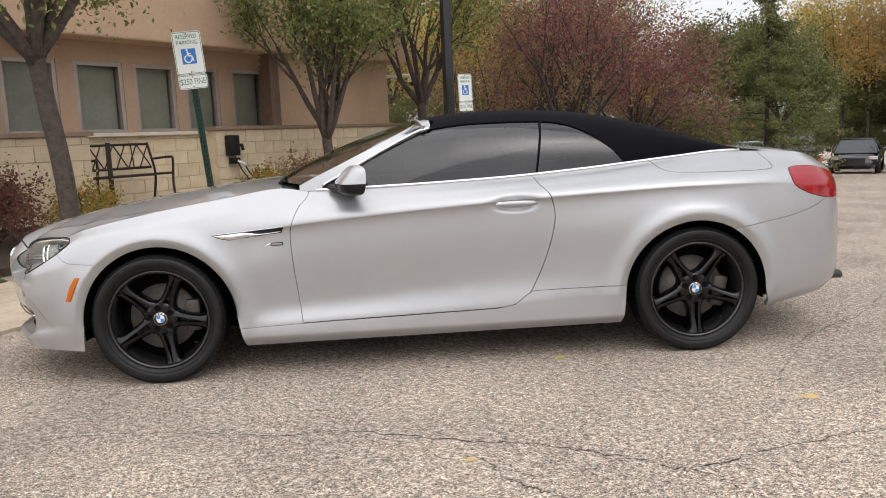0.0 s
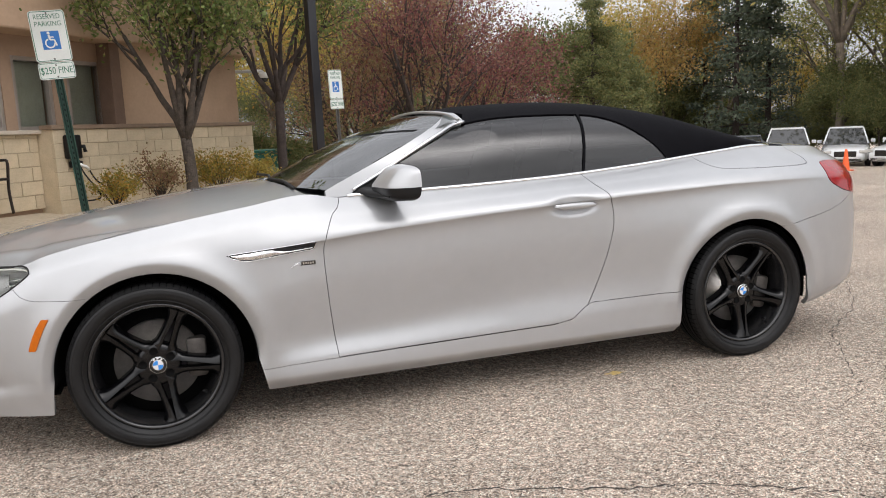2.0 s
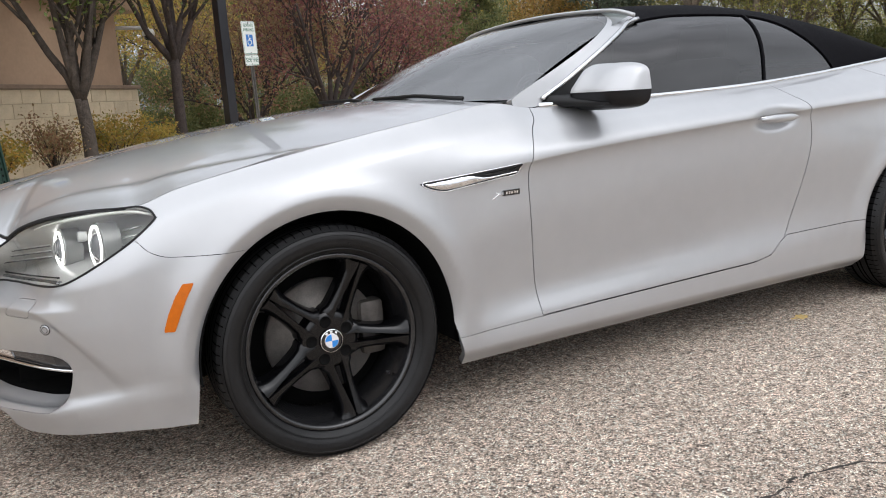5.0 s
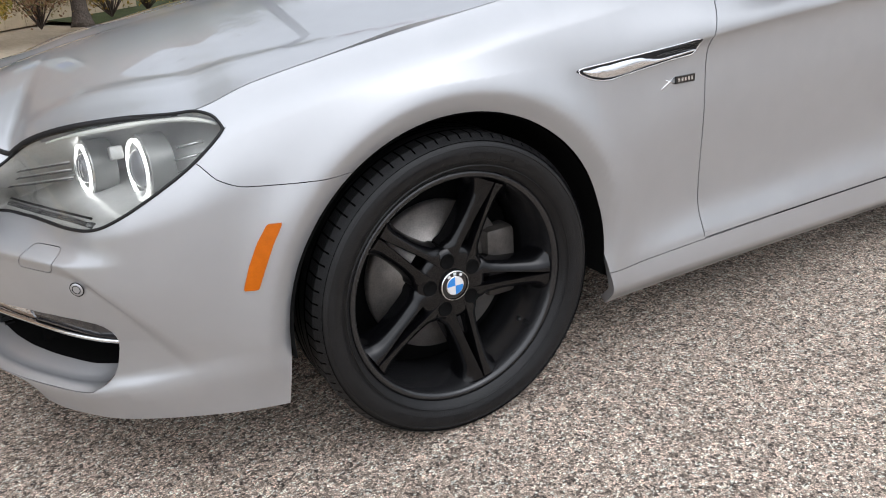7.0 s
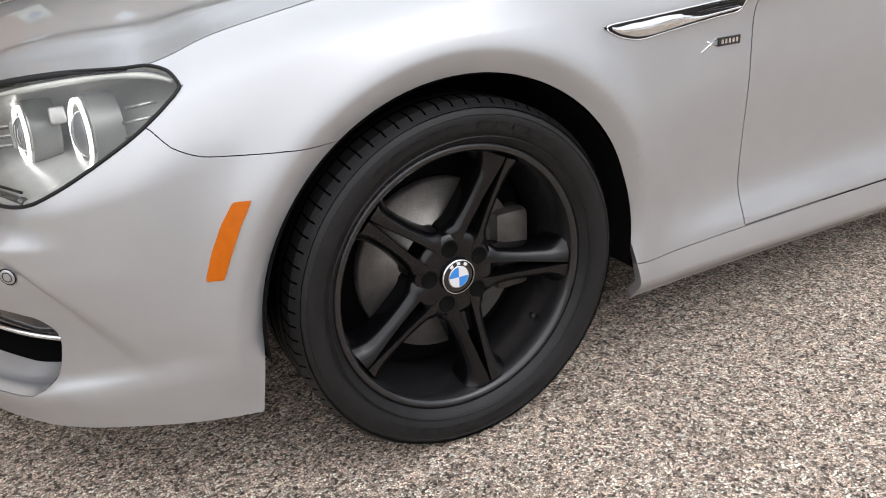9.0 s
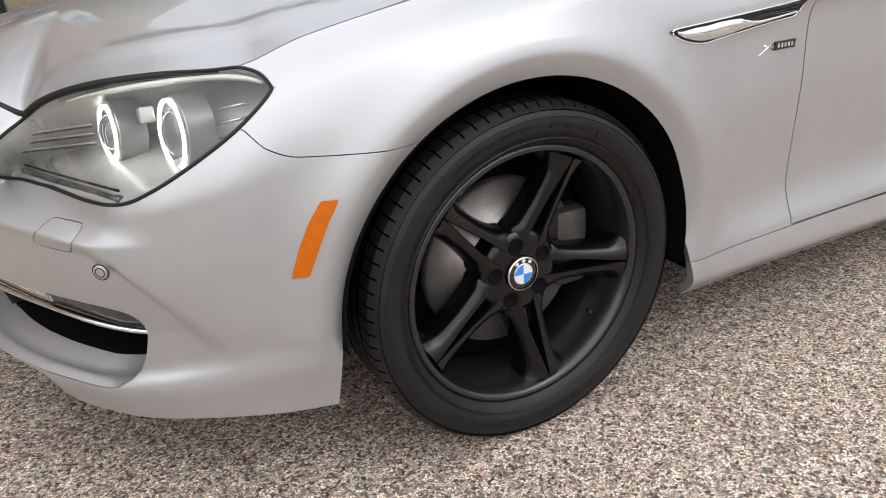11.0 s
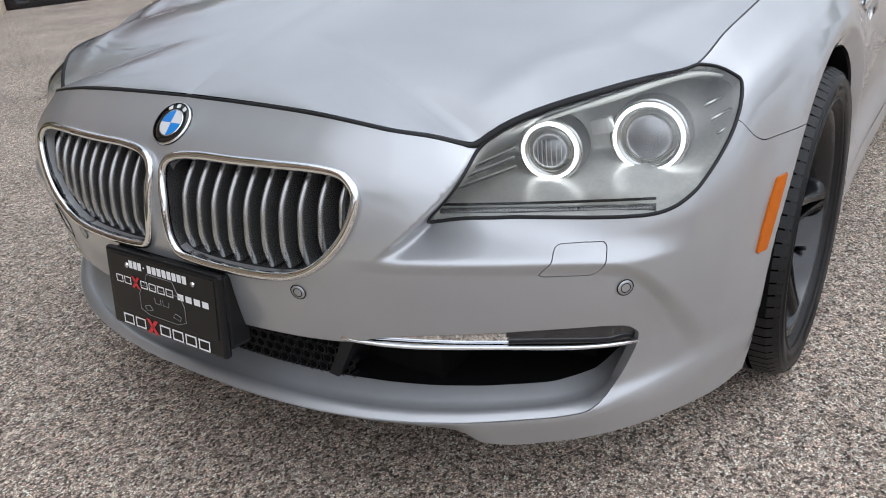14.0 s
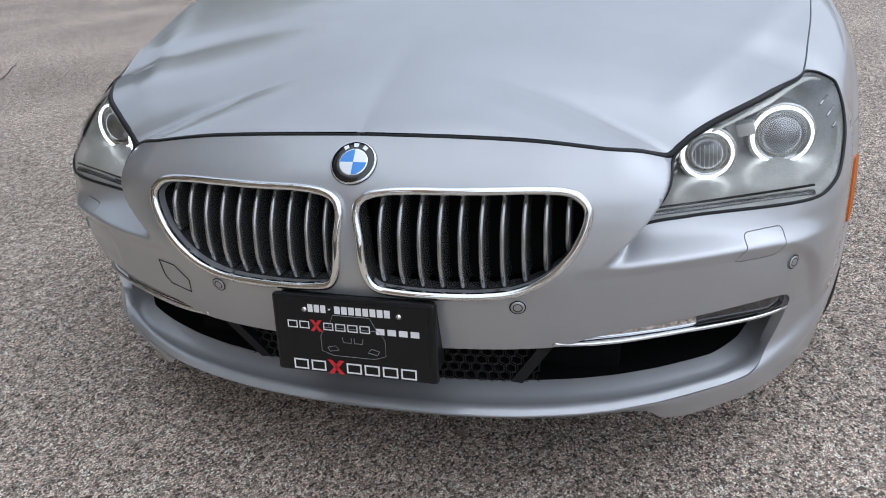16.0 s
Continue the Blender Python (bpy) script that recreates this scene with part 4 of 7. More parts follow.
back_v, back_f = bowl(lamp_v), lamp_f2
for sg in (1, -1):
    m3 = np.array((1, sg, 1))
    lamp = new("headlight")
    lamp.parent = car
    tagged(lamp, "clear headlight with two lit white rings")
    flip = (lambda f: f) if sg > 0 else (lambda f: [tuple(q)[::-1] for q in f])
    cover = sheet("lens", lamp_v * m3, flip(lamp_f2), LENS, lamp, "clear lamp cover", lamp_n * m3)
    cover.visible_shadow = False
    sheet("housing", back_v * m3, flip(back_f), LAMP_GREY, lamp, "grey lamp bowl")
    pts, nn = rim_loops(skin, sign_of["lamp"])[0]
    v, f = sweep((pts + nn * .0005) * m3, .0030, 6, True)
    sheet("seal", v, flip(f), BLACK_PLASTIC, lamp)
    for (cx, cy, cz), r in (((-.655, -.590, .668), .044), ((-.575, -.722, .681), .053)):
        axis = Vector((-1, -.16 * sg, .06)).normalized()
        c = (cx, cy * sg, cz)
        tor = [((r + .0028 * math.cos(k * math.pi / 4)), .0028 * math.sin(k * math.pi / 4)) for k in range(9)]
        v, f = lathe(tor, 56)
        sheet("light_ring", aimed(v, c, axis), f, RING_GLOW, lamp, "lit white ring")
        v, f = lathe([(r + .010, .05), (r + .009, .010), (r + .0085, .006)], 56)
        sheet("reflector_barrel", aimed(v, c, axis), f, BARREL, lamp, "grey lamp barrel")
        v, f = lathe([(r + .0085, .006), (r + .006, .003), (r + .003, .004), (r - .006, .003), (r - .010, .012), (r * .72, .018), (r * .70, .006)], 56)
        sheet("reflector_bowl", aimed(v, c, axis), f, LAMP_SHINE, lamp, "bright ring reflector")
        prof = [(r * .70 * math.sin(g), .008 - .020 * math.cos(g)) for g in np.linspace(math.pi / 2, 0, 9)]
        v, f = lathe(prof, 40)
        sheet("projector_lens", aimed(v, c, axis), f, PROJECTOR, lamp, "dark glass projector")
        for k in range(-3, 4) if r < .05 else ():
            y = k * r * .17
            z = math.sqrt((r * .62) ** 2 - y * y) * .8
            v, f = sweep(aimed([(y, -.0135 + .25 * abs(y), -z), (y, -.0155 + .25 * abs(y), 0), (y, -.0135 + .25 * abs(y), z)], c, axis), .0007, 4)
            sheet("lens_rib", v, f, LAMP_GREY, lamp)
    # bright brow under the upper edge
    at = np.linspace(-.12, .345, 24)
    path = smoothed([lamp_point(a, z, .020) for a, z in zip(at, np.interp(at, (-.12, .025, .15, .269, .31, .345), (.730, .752, .761, .764, .760, .752)))])
    v, f = sweep(path * m3, [.0035 + .0055 * min(1, k / 8, (24 - k) / 5) for k in range(24)], 6, False, .6)
    sheet("brow_light", v, f, LAMP_WHITE, lamp, "pale light bar")
    # clear strip along the lower edge, with a dark line over it
    low = [(-.335, .5935), (-.25, .5965), (-.145, .5990), (0, .6035), (.09, .609)]
    low = np.array(low)
    low = np.c_[np.linspace(-.335, .09, 20), np.interp(np.linspace(-.335, .09, 20), low[:, 0], low[:, 1])]
    v, f = sweep(smoothed([lamp_point(a, z, .016) for a, z in low], 2) * m3, .0075, 6, False, .8)
    sheet("lower_strip", v, f, LAMP_STRIP, lamp, "clear lower strip")
    v, f = sweep(smoothed([lamp_point(a, z + .0105, .013) for a, z in low], 2) * m3, .0022, 6)
    sheet("strip_edge", v, f, BLACK_PLASTIC, lamp)
    # steps in the bowl, from the inner edge to the first ring
    for z, y0, y1 in ((.632, -.475, -.538), (.648, -.490, -.536), (.664, -.512, -.538)):
        ends = [nose_at(y0, z)[0] + np.array((.030, .006, 0)), np.array((-.672, y1, z + .007))]
        v, f = sweep(np.array(ends) * m3, .0019, 5)
        sheet("groove", v, f, LAMP_DARK, lamp)
        v, f = sweep(np.array([e + (0, 0, .0032) for e in ends]) * m3, .0015, 5)
        sheet("groove_edge", v, f, LAMP_GREY, lamp)
    # turn signal between the rings, and ribs at the rear end
    bm = block(-.012, .012, -.016, .016, -.013, .013, .004, Matrix.Translation((-.598, -.655 * sg, .702)) @ Matrix.Rotation(radians(-14 * sg), 4, "X"))
    part("turn_signal", bm, LAMP_GREY, lamp, "small bright reflector block", True)
    for k in range(3):
        a0, z0 = .262 + .004 * k, .728 - .018 * k
        v, f = sweep(np.array([lamp_point(a0, z0 - .006, .030), lamp_point(a0 + .062, z0 + .002, .022)]) * m3, .0028, 5)
        sheet("rear_rib", v, f, LAMP_SHINE, lamp)

# kidney grilles
for sg in (1, -1):
    grille = new("grille")
    grille.parent = car
    tagged(grille, "bright-framed grille with ten satin slats")
    m3 = np.array((1, sg, 1))
    ring, _ = resampled(np.concatenate([KIDNEY, KIDNEY[:1]]), 141)
    ring = ring[:-1]
    hits = [nose_at(y, z) for y, z in ring]
    xs = np.array([h[0][0] for h in hits])
    nn = np.array([h[1] for h in hits])
    for _ in range(16):
        xs = .25 * np.roll(xs, 1) + .5 * xs + .25 * np.roll(xs, -1)
        nn = .25 * np.roll(nn, 1, 0) + .5 * nn + .25 * np.roll(nn, -1, 0)
    pts = np.c_[xs, ring]
    v, f = sweep((pts + nn * .004) * m3, .0080, 10, True, 1.0, Vector((1, 0, 0)))
    sheet("frame", v, f if sg > 0 else [q[::-1] for q in f], CHROME, grille, "chrome surround")
    inner = pts - nn * .002
    deep = inner * (1, 1, 1) + (.05, 0, 0)
    n = len(pts)
    sheet("frame_wall", np.concatenate([inner, deep]) * m3, [(i, (i + 1) % n, n + (i + 1) % n, n + i) for i in range(n)], SATIN, grille)
    for k in range(10):
        y = -.052 - k * .0355
        zs = [z for z in np.linspace(.505, .692, 60) if inside(KIDNEY, np.array([(y, z)]))[0] < -.004]
        z0, z1 = min(zs), max(zs)
        vs, fs = [], []
        rows = 17
        us = np.linspace(0, 1, rows)
        front = np.polyval(np.polyfit(us, [nose_at(y, z0 + (z1 - z0) * u)[0][0] for u in us], 2), us)
        for i in range(rows):
            u = i / (rows - 1)
            z = z0 + (z1 - z0) * u
            x = front[i] + .009 + .026 * max(0, u - .55) ** 2 / .2 + .010 * max(0, .3 - u) ** 2 / .09
            t = .0047
            for dx, dy in ((.055, -.0035), (.012, -t), (.003, -t * .8), (0, 0), (.003, t * .8), (.012, t), (.055, .0035)):
                vs.append((x + dx, (y + dy) * 1.0, z))
        for i in range(rows - 1):
            for j in range(6):
                a = i * 7 + j
                fs.append((a, a + 1, a + 8, a + 7))
        v = np.array(vs) * m3
        sheet("slat", v, fs if sg < 0 else [q[::-1] for q in fs], SATIN, grille)
    # dark depth behind the slats
    sheet("grille_backing", (deep + (.02, 0, 0)) * m3, [tuple(range(n))], UNDER, grille, smooth=False)

# bonnet badge
e0, en = nose_at(0, .722)
badge = cap(car, .041, 0)
e1, e2 = nose_at(0, .684)[0], nose_at(0, .758)[0]
lean = Vector((-(e2[2] - e1[2]), 0, e2[0] - e1[0])).normalized()
high = (Vector((0, 0, 1)) - lean * lean.z).normalized()
upright = Matrix((-(lean.cross(high)), -lean, high)).transposed()
badge.matrix_basis = Matrix.Translation((Vector(e1) + Vector(e2)) * .5 + lean * .004) @ upright.to_4x4()
v, f = lathe([(.043, .012), (.0425, -.001), (.038, -.001)], 48)
sheet("badge_base", v, f, GLOSS_BLACK, badge)

# lower intake: chrome line, honeycomb, dividers
for sg in (1, -1):
    pts = [np.array(nose_at(-y, float(FOG_LINE(y)))[0]) + np.array(nose_at(-y, float(FOG_LINE(y)))[1]) * -.002 for y in np.linspace(.345, .752, 26)]
    v, f = sweep(smoothed(pts, 5) * (1, sg, 1), .0042, 6)
    sheet("fog_lamp_strip", v, f, CHROME, car, "thin chrome strip")
    p0, p1 = nose_at(-.335, .380)[0] + (.03, 0, 0), nose_at(-.265, .268)[0] + (.03, 0, 0)
    quad = np.array([p0 + (0, -.012, 0), p0 + (0, .012, 0), p1 + (0, .012, 0), p1 + (0, -.012, 0)])
    quad = np.concatenate([quad, quad + (.08, 0, 0)]) * (1, sg, 1)
    sheet("intake_divider", quad, [(0, 1, 2, 3), (0, 3, 7, 4), (1, 5, 6, 2)], BLACK_PLASTIC, car, smooth=False)


# the silver shelf that runs from the lip in to the dark opening
loop, _ = resampled(np.array([p for p in INTAKE if p[0] <= 0]), 130)
outer = np.array([nose_at(y, z)[0] for y, z in loop])
outer[:, 1:] = loop
for _ in range(3):
    outer[1:-1, 0] = .25 * outer[:-2, 0] + .5 * outer[1:-1, 0] + .25 * outer[2:, 0]
floor_w = np.clip((.33 - loop[:, 1]) / .07, 0, 1)
end_w = np.clip((-.62 - loop[:, 0]) / .10, 0, 1) * np.clip((.412 - loop[:, 1]) / .02, 0, 1)
rows_ = []
for u in (0, .05, .12, .22, .32, .42, .6, .8, 1.0):
    lip_up, rise = math.sin(math.pi / 2 * min(1, u / .3)), max(0, u - .42) / .58
    rows_.append(outer + np.c_[.002 + u * (.022 + .050 * floor_w + .022 * end_w), u * .026 * end_w, (.011 * lip_up + .020 * rise) * floor_w - (1 - floor_w) * (1 - end_w) * .001])
n = len(loop)
v = np.concatenate(rows_)
f = [(k * n + i, k * n + i + 1, (k + 1) * n + i + 1, (k + 1) * n + i) for k in range(8) for i in range(n - 1)]
for g, sg in ((v, 1), (v * (1, -1, 1), -1)):
    sheet("intake_shelf", g, f if sg < 0 else [q[::-1] for q in f], SILVER, car, "silver shelf round the lower intake")
    duct = np.concatenate([rows_[-1], np.c_[np.full(n, -.50), rows_[-1][:, 1] * .9, rows_[-1][:, 2]]]) * (1, sg, 1)
    quads = [(i, i + 1, n + i + 1, n + i) for i in range(n - 1)]
    sheet("intake_duct", duct, quads if sg < 0 else [q[::-1] for q in quads], UNDER, car)


def honeycomb(y0, y1, z0, z1, cell=.019, wall=.0035):
    vs, fs = [], []
    dy, dz = cell * 1.15, cell * .62
    row = 0
    z = z0
    while z < z1:
        y = y0 + (dy * .5 if row % 2 else 0)
        while y < y1:
            x = nose_at(max(-.45, -abs(y)), .33)[0][0] + .050
            hexa = [(dy * .5 * cy_, dz * sz_) for cy_, sz_ in ((-.5, -.33), (0, -.62), (.5, -.33), (.5, .33), (0, .62), (-.5, .33))]
            b = len(vs)
            for a, c in hexa:
                vs.append((x, y + a * 2 * .5 * 2 * .5 * 1.9, z + c * 1.55))
            for a, c in hexa:
                vs.append((x, y + a * 1.55 * .98, z + c * 1.55 * .78))
            for a, c in hexa:
                vs.append((x + .02, y + a * 1.55 * .98, z + c * 1.55 * .78))
            for i in range(6):
                j = (i + 1) % 6
                fs += [(b + i, b + j, b + 6 + j, b + 6 + i), (b + 6 + i, b + 6 + j, b + 12 + j, b + 12 + i)]
            y += dy
        z += dz * 1.55
        row += 1
    return vs, fs


v, f = honeycomb(-.30, .30, .268, .392)
tagged(sheet("intake_mesh", v, f, BLACK_PLASTIC, car, "black honeycomb mesh", smooth=False), kind="stuff")
sheet("intake_backing", [(-.62, -.60, .2), (-.62, .60, .2), (-.62, .60, .42), (-.62, -.60, .42), (-.45, -.80, .2), (-.45, .80, .2), (-.45, .80, .42), (-.45, -.80, .42)], [(4, 5, 6, 7), (4, 5, 1, 0), (7, 6, 2, 3)], UNDER, car, smooth=False)

# parking sensors
for q, n in ([nose_at(-.292, .485)] + [nose_at(-.748, .487)]):
    for sg in (1, -1):
        for name, prof, mat, lift in (("sensor_gap", [(.0122, .0004), (.0142, .0004)], UNDER, .0018), ("parking_sensor", [(.0126, .006), (.0124, -.0008), (.0080, -.0012), (.0, -.0012)], SILVER, .0012), ("sensor_groove", [(.0070, .0), (.0084, .0)], UNDER, .0030)):
            v, f = lathe(prof, 28)
            sheet(name, aimed(v, q * (1, sg, 1) + n * (1, sg, 1) * lift, n * (1, sg, 1)), f, mat, car)

# tow hook cover: a hairline square on the far corner
hook = [nose_at(-y, z)[0] * (1, -1, 1) + nose_at(-y, z)[1] * np.array((1, -1, 1)) * .0006 for y, z in ((.435, .468), (.438, .508), (.398, .506), (.364, .478), (.372, .450), (.425, .452))]
v, f = sweep(hook, .0009, 5, True)
sheet("tow_hook_cover_gap", v, f, UNDER, car)

# plate
plate = new("number_plate")
plate.parent = car
tagged(plate, "black dealer plate with white and red lettering bars")
plate.matrix_basis = pose(-1.004, 0, .425, 0, 7, 0)
part("plate_frame", block(-.006, .010, -.156, .156, -.079, .077, .006), PLATE_BLACK, plate)
part("plate_bracket", block(.008, .065, -.150, .150, -.07, .075, .01), BLACK_PLASTIC, plate)
part("plate_face", block(-.0075, -.004, -.143, .143, -.045, .068, .001), PLATE_BLACK, plate)


def bar(y0, y1, z0, z1, mat, parent, x=-.0085, slant=0.0):
    sheet("lettering_bar", [(x, y0, z0), (x, y1, z0), (x, y1 - slant, z1), (x, y0 - slant, z1)], [(0, 3, 2, 1)], mat, parent, smooth=False)


# seen from ahead, +y lies to the left
for k in range(3):
    bar(.083 - .0125 * k, .083 - .0125 * k - .010, .046, .061, INK_WHITE, plate)
bar(.043, .039, .052, .055, INK_WHITE, plate)
for k in range(8):
    bar(.031 - .0135 * k, .031 - .0135 * k - .0108, .046, .061, INK_WHITE, plate)


def wordmark(y, z, h, w, count, x):
    """A logo as plain strokes: open boxes, with one red cross."""
    t = h * .15
    for k in range(count):
        a = y - k * w
        b = a - w * .84
        if k == 2:
            for d in (1, -1):
                vs = [(x - .0003, a + .002, z + (h + .004 if d > 0 else -.004)), (x - .0003, a - w * .22, z + (h + .004 if d > 0 else -.004)), (x - .0003, b - .002, z + (-.004 if d > 0 else h + .004)), (x - .0003, b + w * .22, z + (-.004 if d > 0 else h + .004))]
                sheet("lettering_bar", vs, [(0, 1, 2, 3)], INK_RED, plate, smooth=False)
            continue
        bar(a, b, z, z + t, INK_WHITE, plate, x)
        bar(a, b, z + h - t, z + h, INK_WHITE, plate, x)
        bar(a, a - t, z + t, z + h - t, INK_WHITE, plate, x)
        bar(b + t, b, z + t, z + h - t, INK_WHITE, plate, x)


wordmark(.126, .012, .015, .0235, 7, -.0086)
for k in range(4):
    bar(-.046 - .0215 * k, -.046 - .0215 * k - .016, .012, .024, INK_WHITE, plate)
wordmark(.122, -.073, .021, .0350, 7, -.0070)
for pts in ([(.045, .020), (.035, .043), (-.035, .043), (-.047, .020)], [(.062, .0), (.052, .018), (-.052, .018), (-.062, .0), (-.062, -.030), (-.04, -.038), (.04, -.038), (.062, -.030), (.062, 0)], [(.05, -.022), (.035, -.018), (.028, -.026), (.046, -.03), (.05, -.022)], [(-.05, -.022), (-.035, -.018), (-.028, -.026), (-.046, -.03), (-.05, -.022)], [(.02, 0), (.018, -.010), (.003, -.010), (.003, 0)], [(-.02, 0), (-.018, -.010), (-.003, -.010), (-.003, 0)]):
    v, f = sweep([(-.0085, a, b) for a, b in pts], .0006, 4)
    sheet("line_drawing", v, f, INK_GREY, plate, smooth=False)
for y in (.09, -.09):
    v, f = lathe([(.005, .002), (.005, -.002), (0, -.003)], 14)
    sheet("plate_screw", aimed(v, (-.008, y, .050), (-1, 0, 0)), f, CHROME, plate)

# side vents with blade, and the script badge
for sg in (1, -1):
    vent = new("side_vent")
    vent.parent = car
    tagged(vent, "chrome-edged fender vent")
    m3 = np.array((1, sg, 1))
    pts, nn = rim_loops(gill, gill_mask)[0]
    v, f = sweep((pts + nn * .0005) * m3, .0018, 6, True)
    sheet("vent_frame", v, f, CHROME, vent)
    n = len(pts)
    bv, bf, bn = gill.panel(gill_mask, gap=0, rim=0, lift=.0015)
    sheet("vent_backing", bv * m3, bf if sg > 0 else [tuple(q)[::-1] for q in bf], BLACK_PLASTIC, vent, normals=bn * m3)
    vs, fs = [], []
    under_z = curve_through((.308, .760), (.345, .7415), (.392, .733), (.52, .7455), (.657, .759))
    blade_h = curve_through((.318, .004), (.345, .015), (.38, .026), (.45, .029), (.49, .0265), (.52, .014), (.56, .008), (.655, .006))
    xs_ = np.linspace(.320, .653, 31)
    zs_, hs_ = under_z(xs_) + .003, blade_h(xs_)
    base_ = smoothed([flank_at(x, z + h * .5)[0] for x, z, h in zip(xs_, zs_, hs_)], 3)
    for i in range(31):
        for dz, up in ((-.5, .001), (-.42, .004), (-.1, .0065), (.35, .005), (.5, .001)):
            vs.append(np.array((xs_[i], base_[i][1] - up, zs_[i] + hs_[i] * (.5 + dz))) * m3)
    for i in range(30):
        for j in range(4):
            a = i * 5 + j
            fs.append((a, a + 5, a + 6, a + 1))
    sheet("vent_blade", vs, fs, CHROME, vent)
    for k in range(4):
        q0, n0 = flank_at(.525 + .012 * k, .768 + .004 * k)
        q1, _ = flank_at(.655, .770 + .005 * k)
        v, f = sweep([(q0 + n0 * .003) * m3, (q1 + n0 * .003) * m3], .0010, 5)
        sheet("vent_rib", v, f, GLOSS_BLACK, vent)
    script = new("script_badge")
    script.parent = car
    tagged(script, "small chrome script badge")
    q, n_ = flank_at(.60, .700)
    for (x0, z0), (x1, z1), r in (((-.050, -.012), (-.004, .012), .0024), ((-.046, .010), (-.014, -.009), .0020)):
        p0, p1 = flank_at(.612 + x0, .698 + z0)[0], flank_at(.612 + x1, .698 + z1)[0]
        v, f = sweep([p0 * m3, p1 * m3], r, 6, False, .9)
        sheet("badge_stroke", v, f, CHROME, script)
    q = [flank_at(.612 + a, .700 + b)[0] + n_ * .004 for a, b in ((-.008, -.008), (.050, -.004), (.053, .012), (-.002, .008))]
    w = [p - n_ * .005 for p in q]
    sheet("badge_field", np.array(q + w) * m3, [(0, 1, 2, 3), (0, 4, 5, 1), (1, 5, 6, 2), (2, 6, 7, 3), (3, 7, 4, 0)], GLOSS_BLACK, script, smooth=False)
    for k in range(5):
        g0, g1 = q[0] + (q[1] - q[0]) * (.10 + .17 * k), q[0] + (q[1] - q[0]) * (.20 + .17 * k)
        up = (q[3] - q[0])
        sheet("badge_stroke", np.array([g0 + up * .25 + n_ * .0008, g1 + up * .25 + n_ * .0008, g1 + up * .75 + n_ * .0008, g0 + up * .75 + n_ * .0008]) * m3, [(0, 1, 2, 3)], CHROME, script, smooth=False)

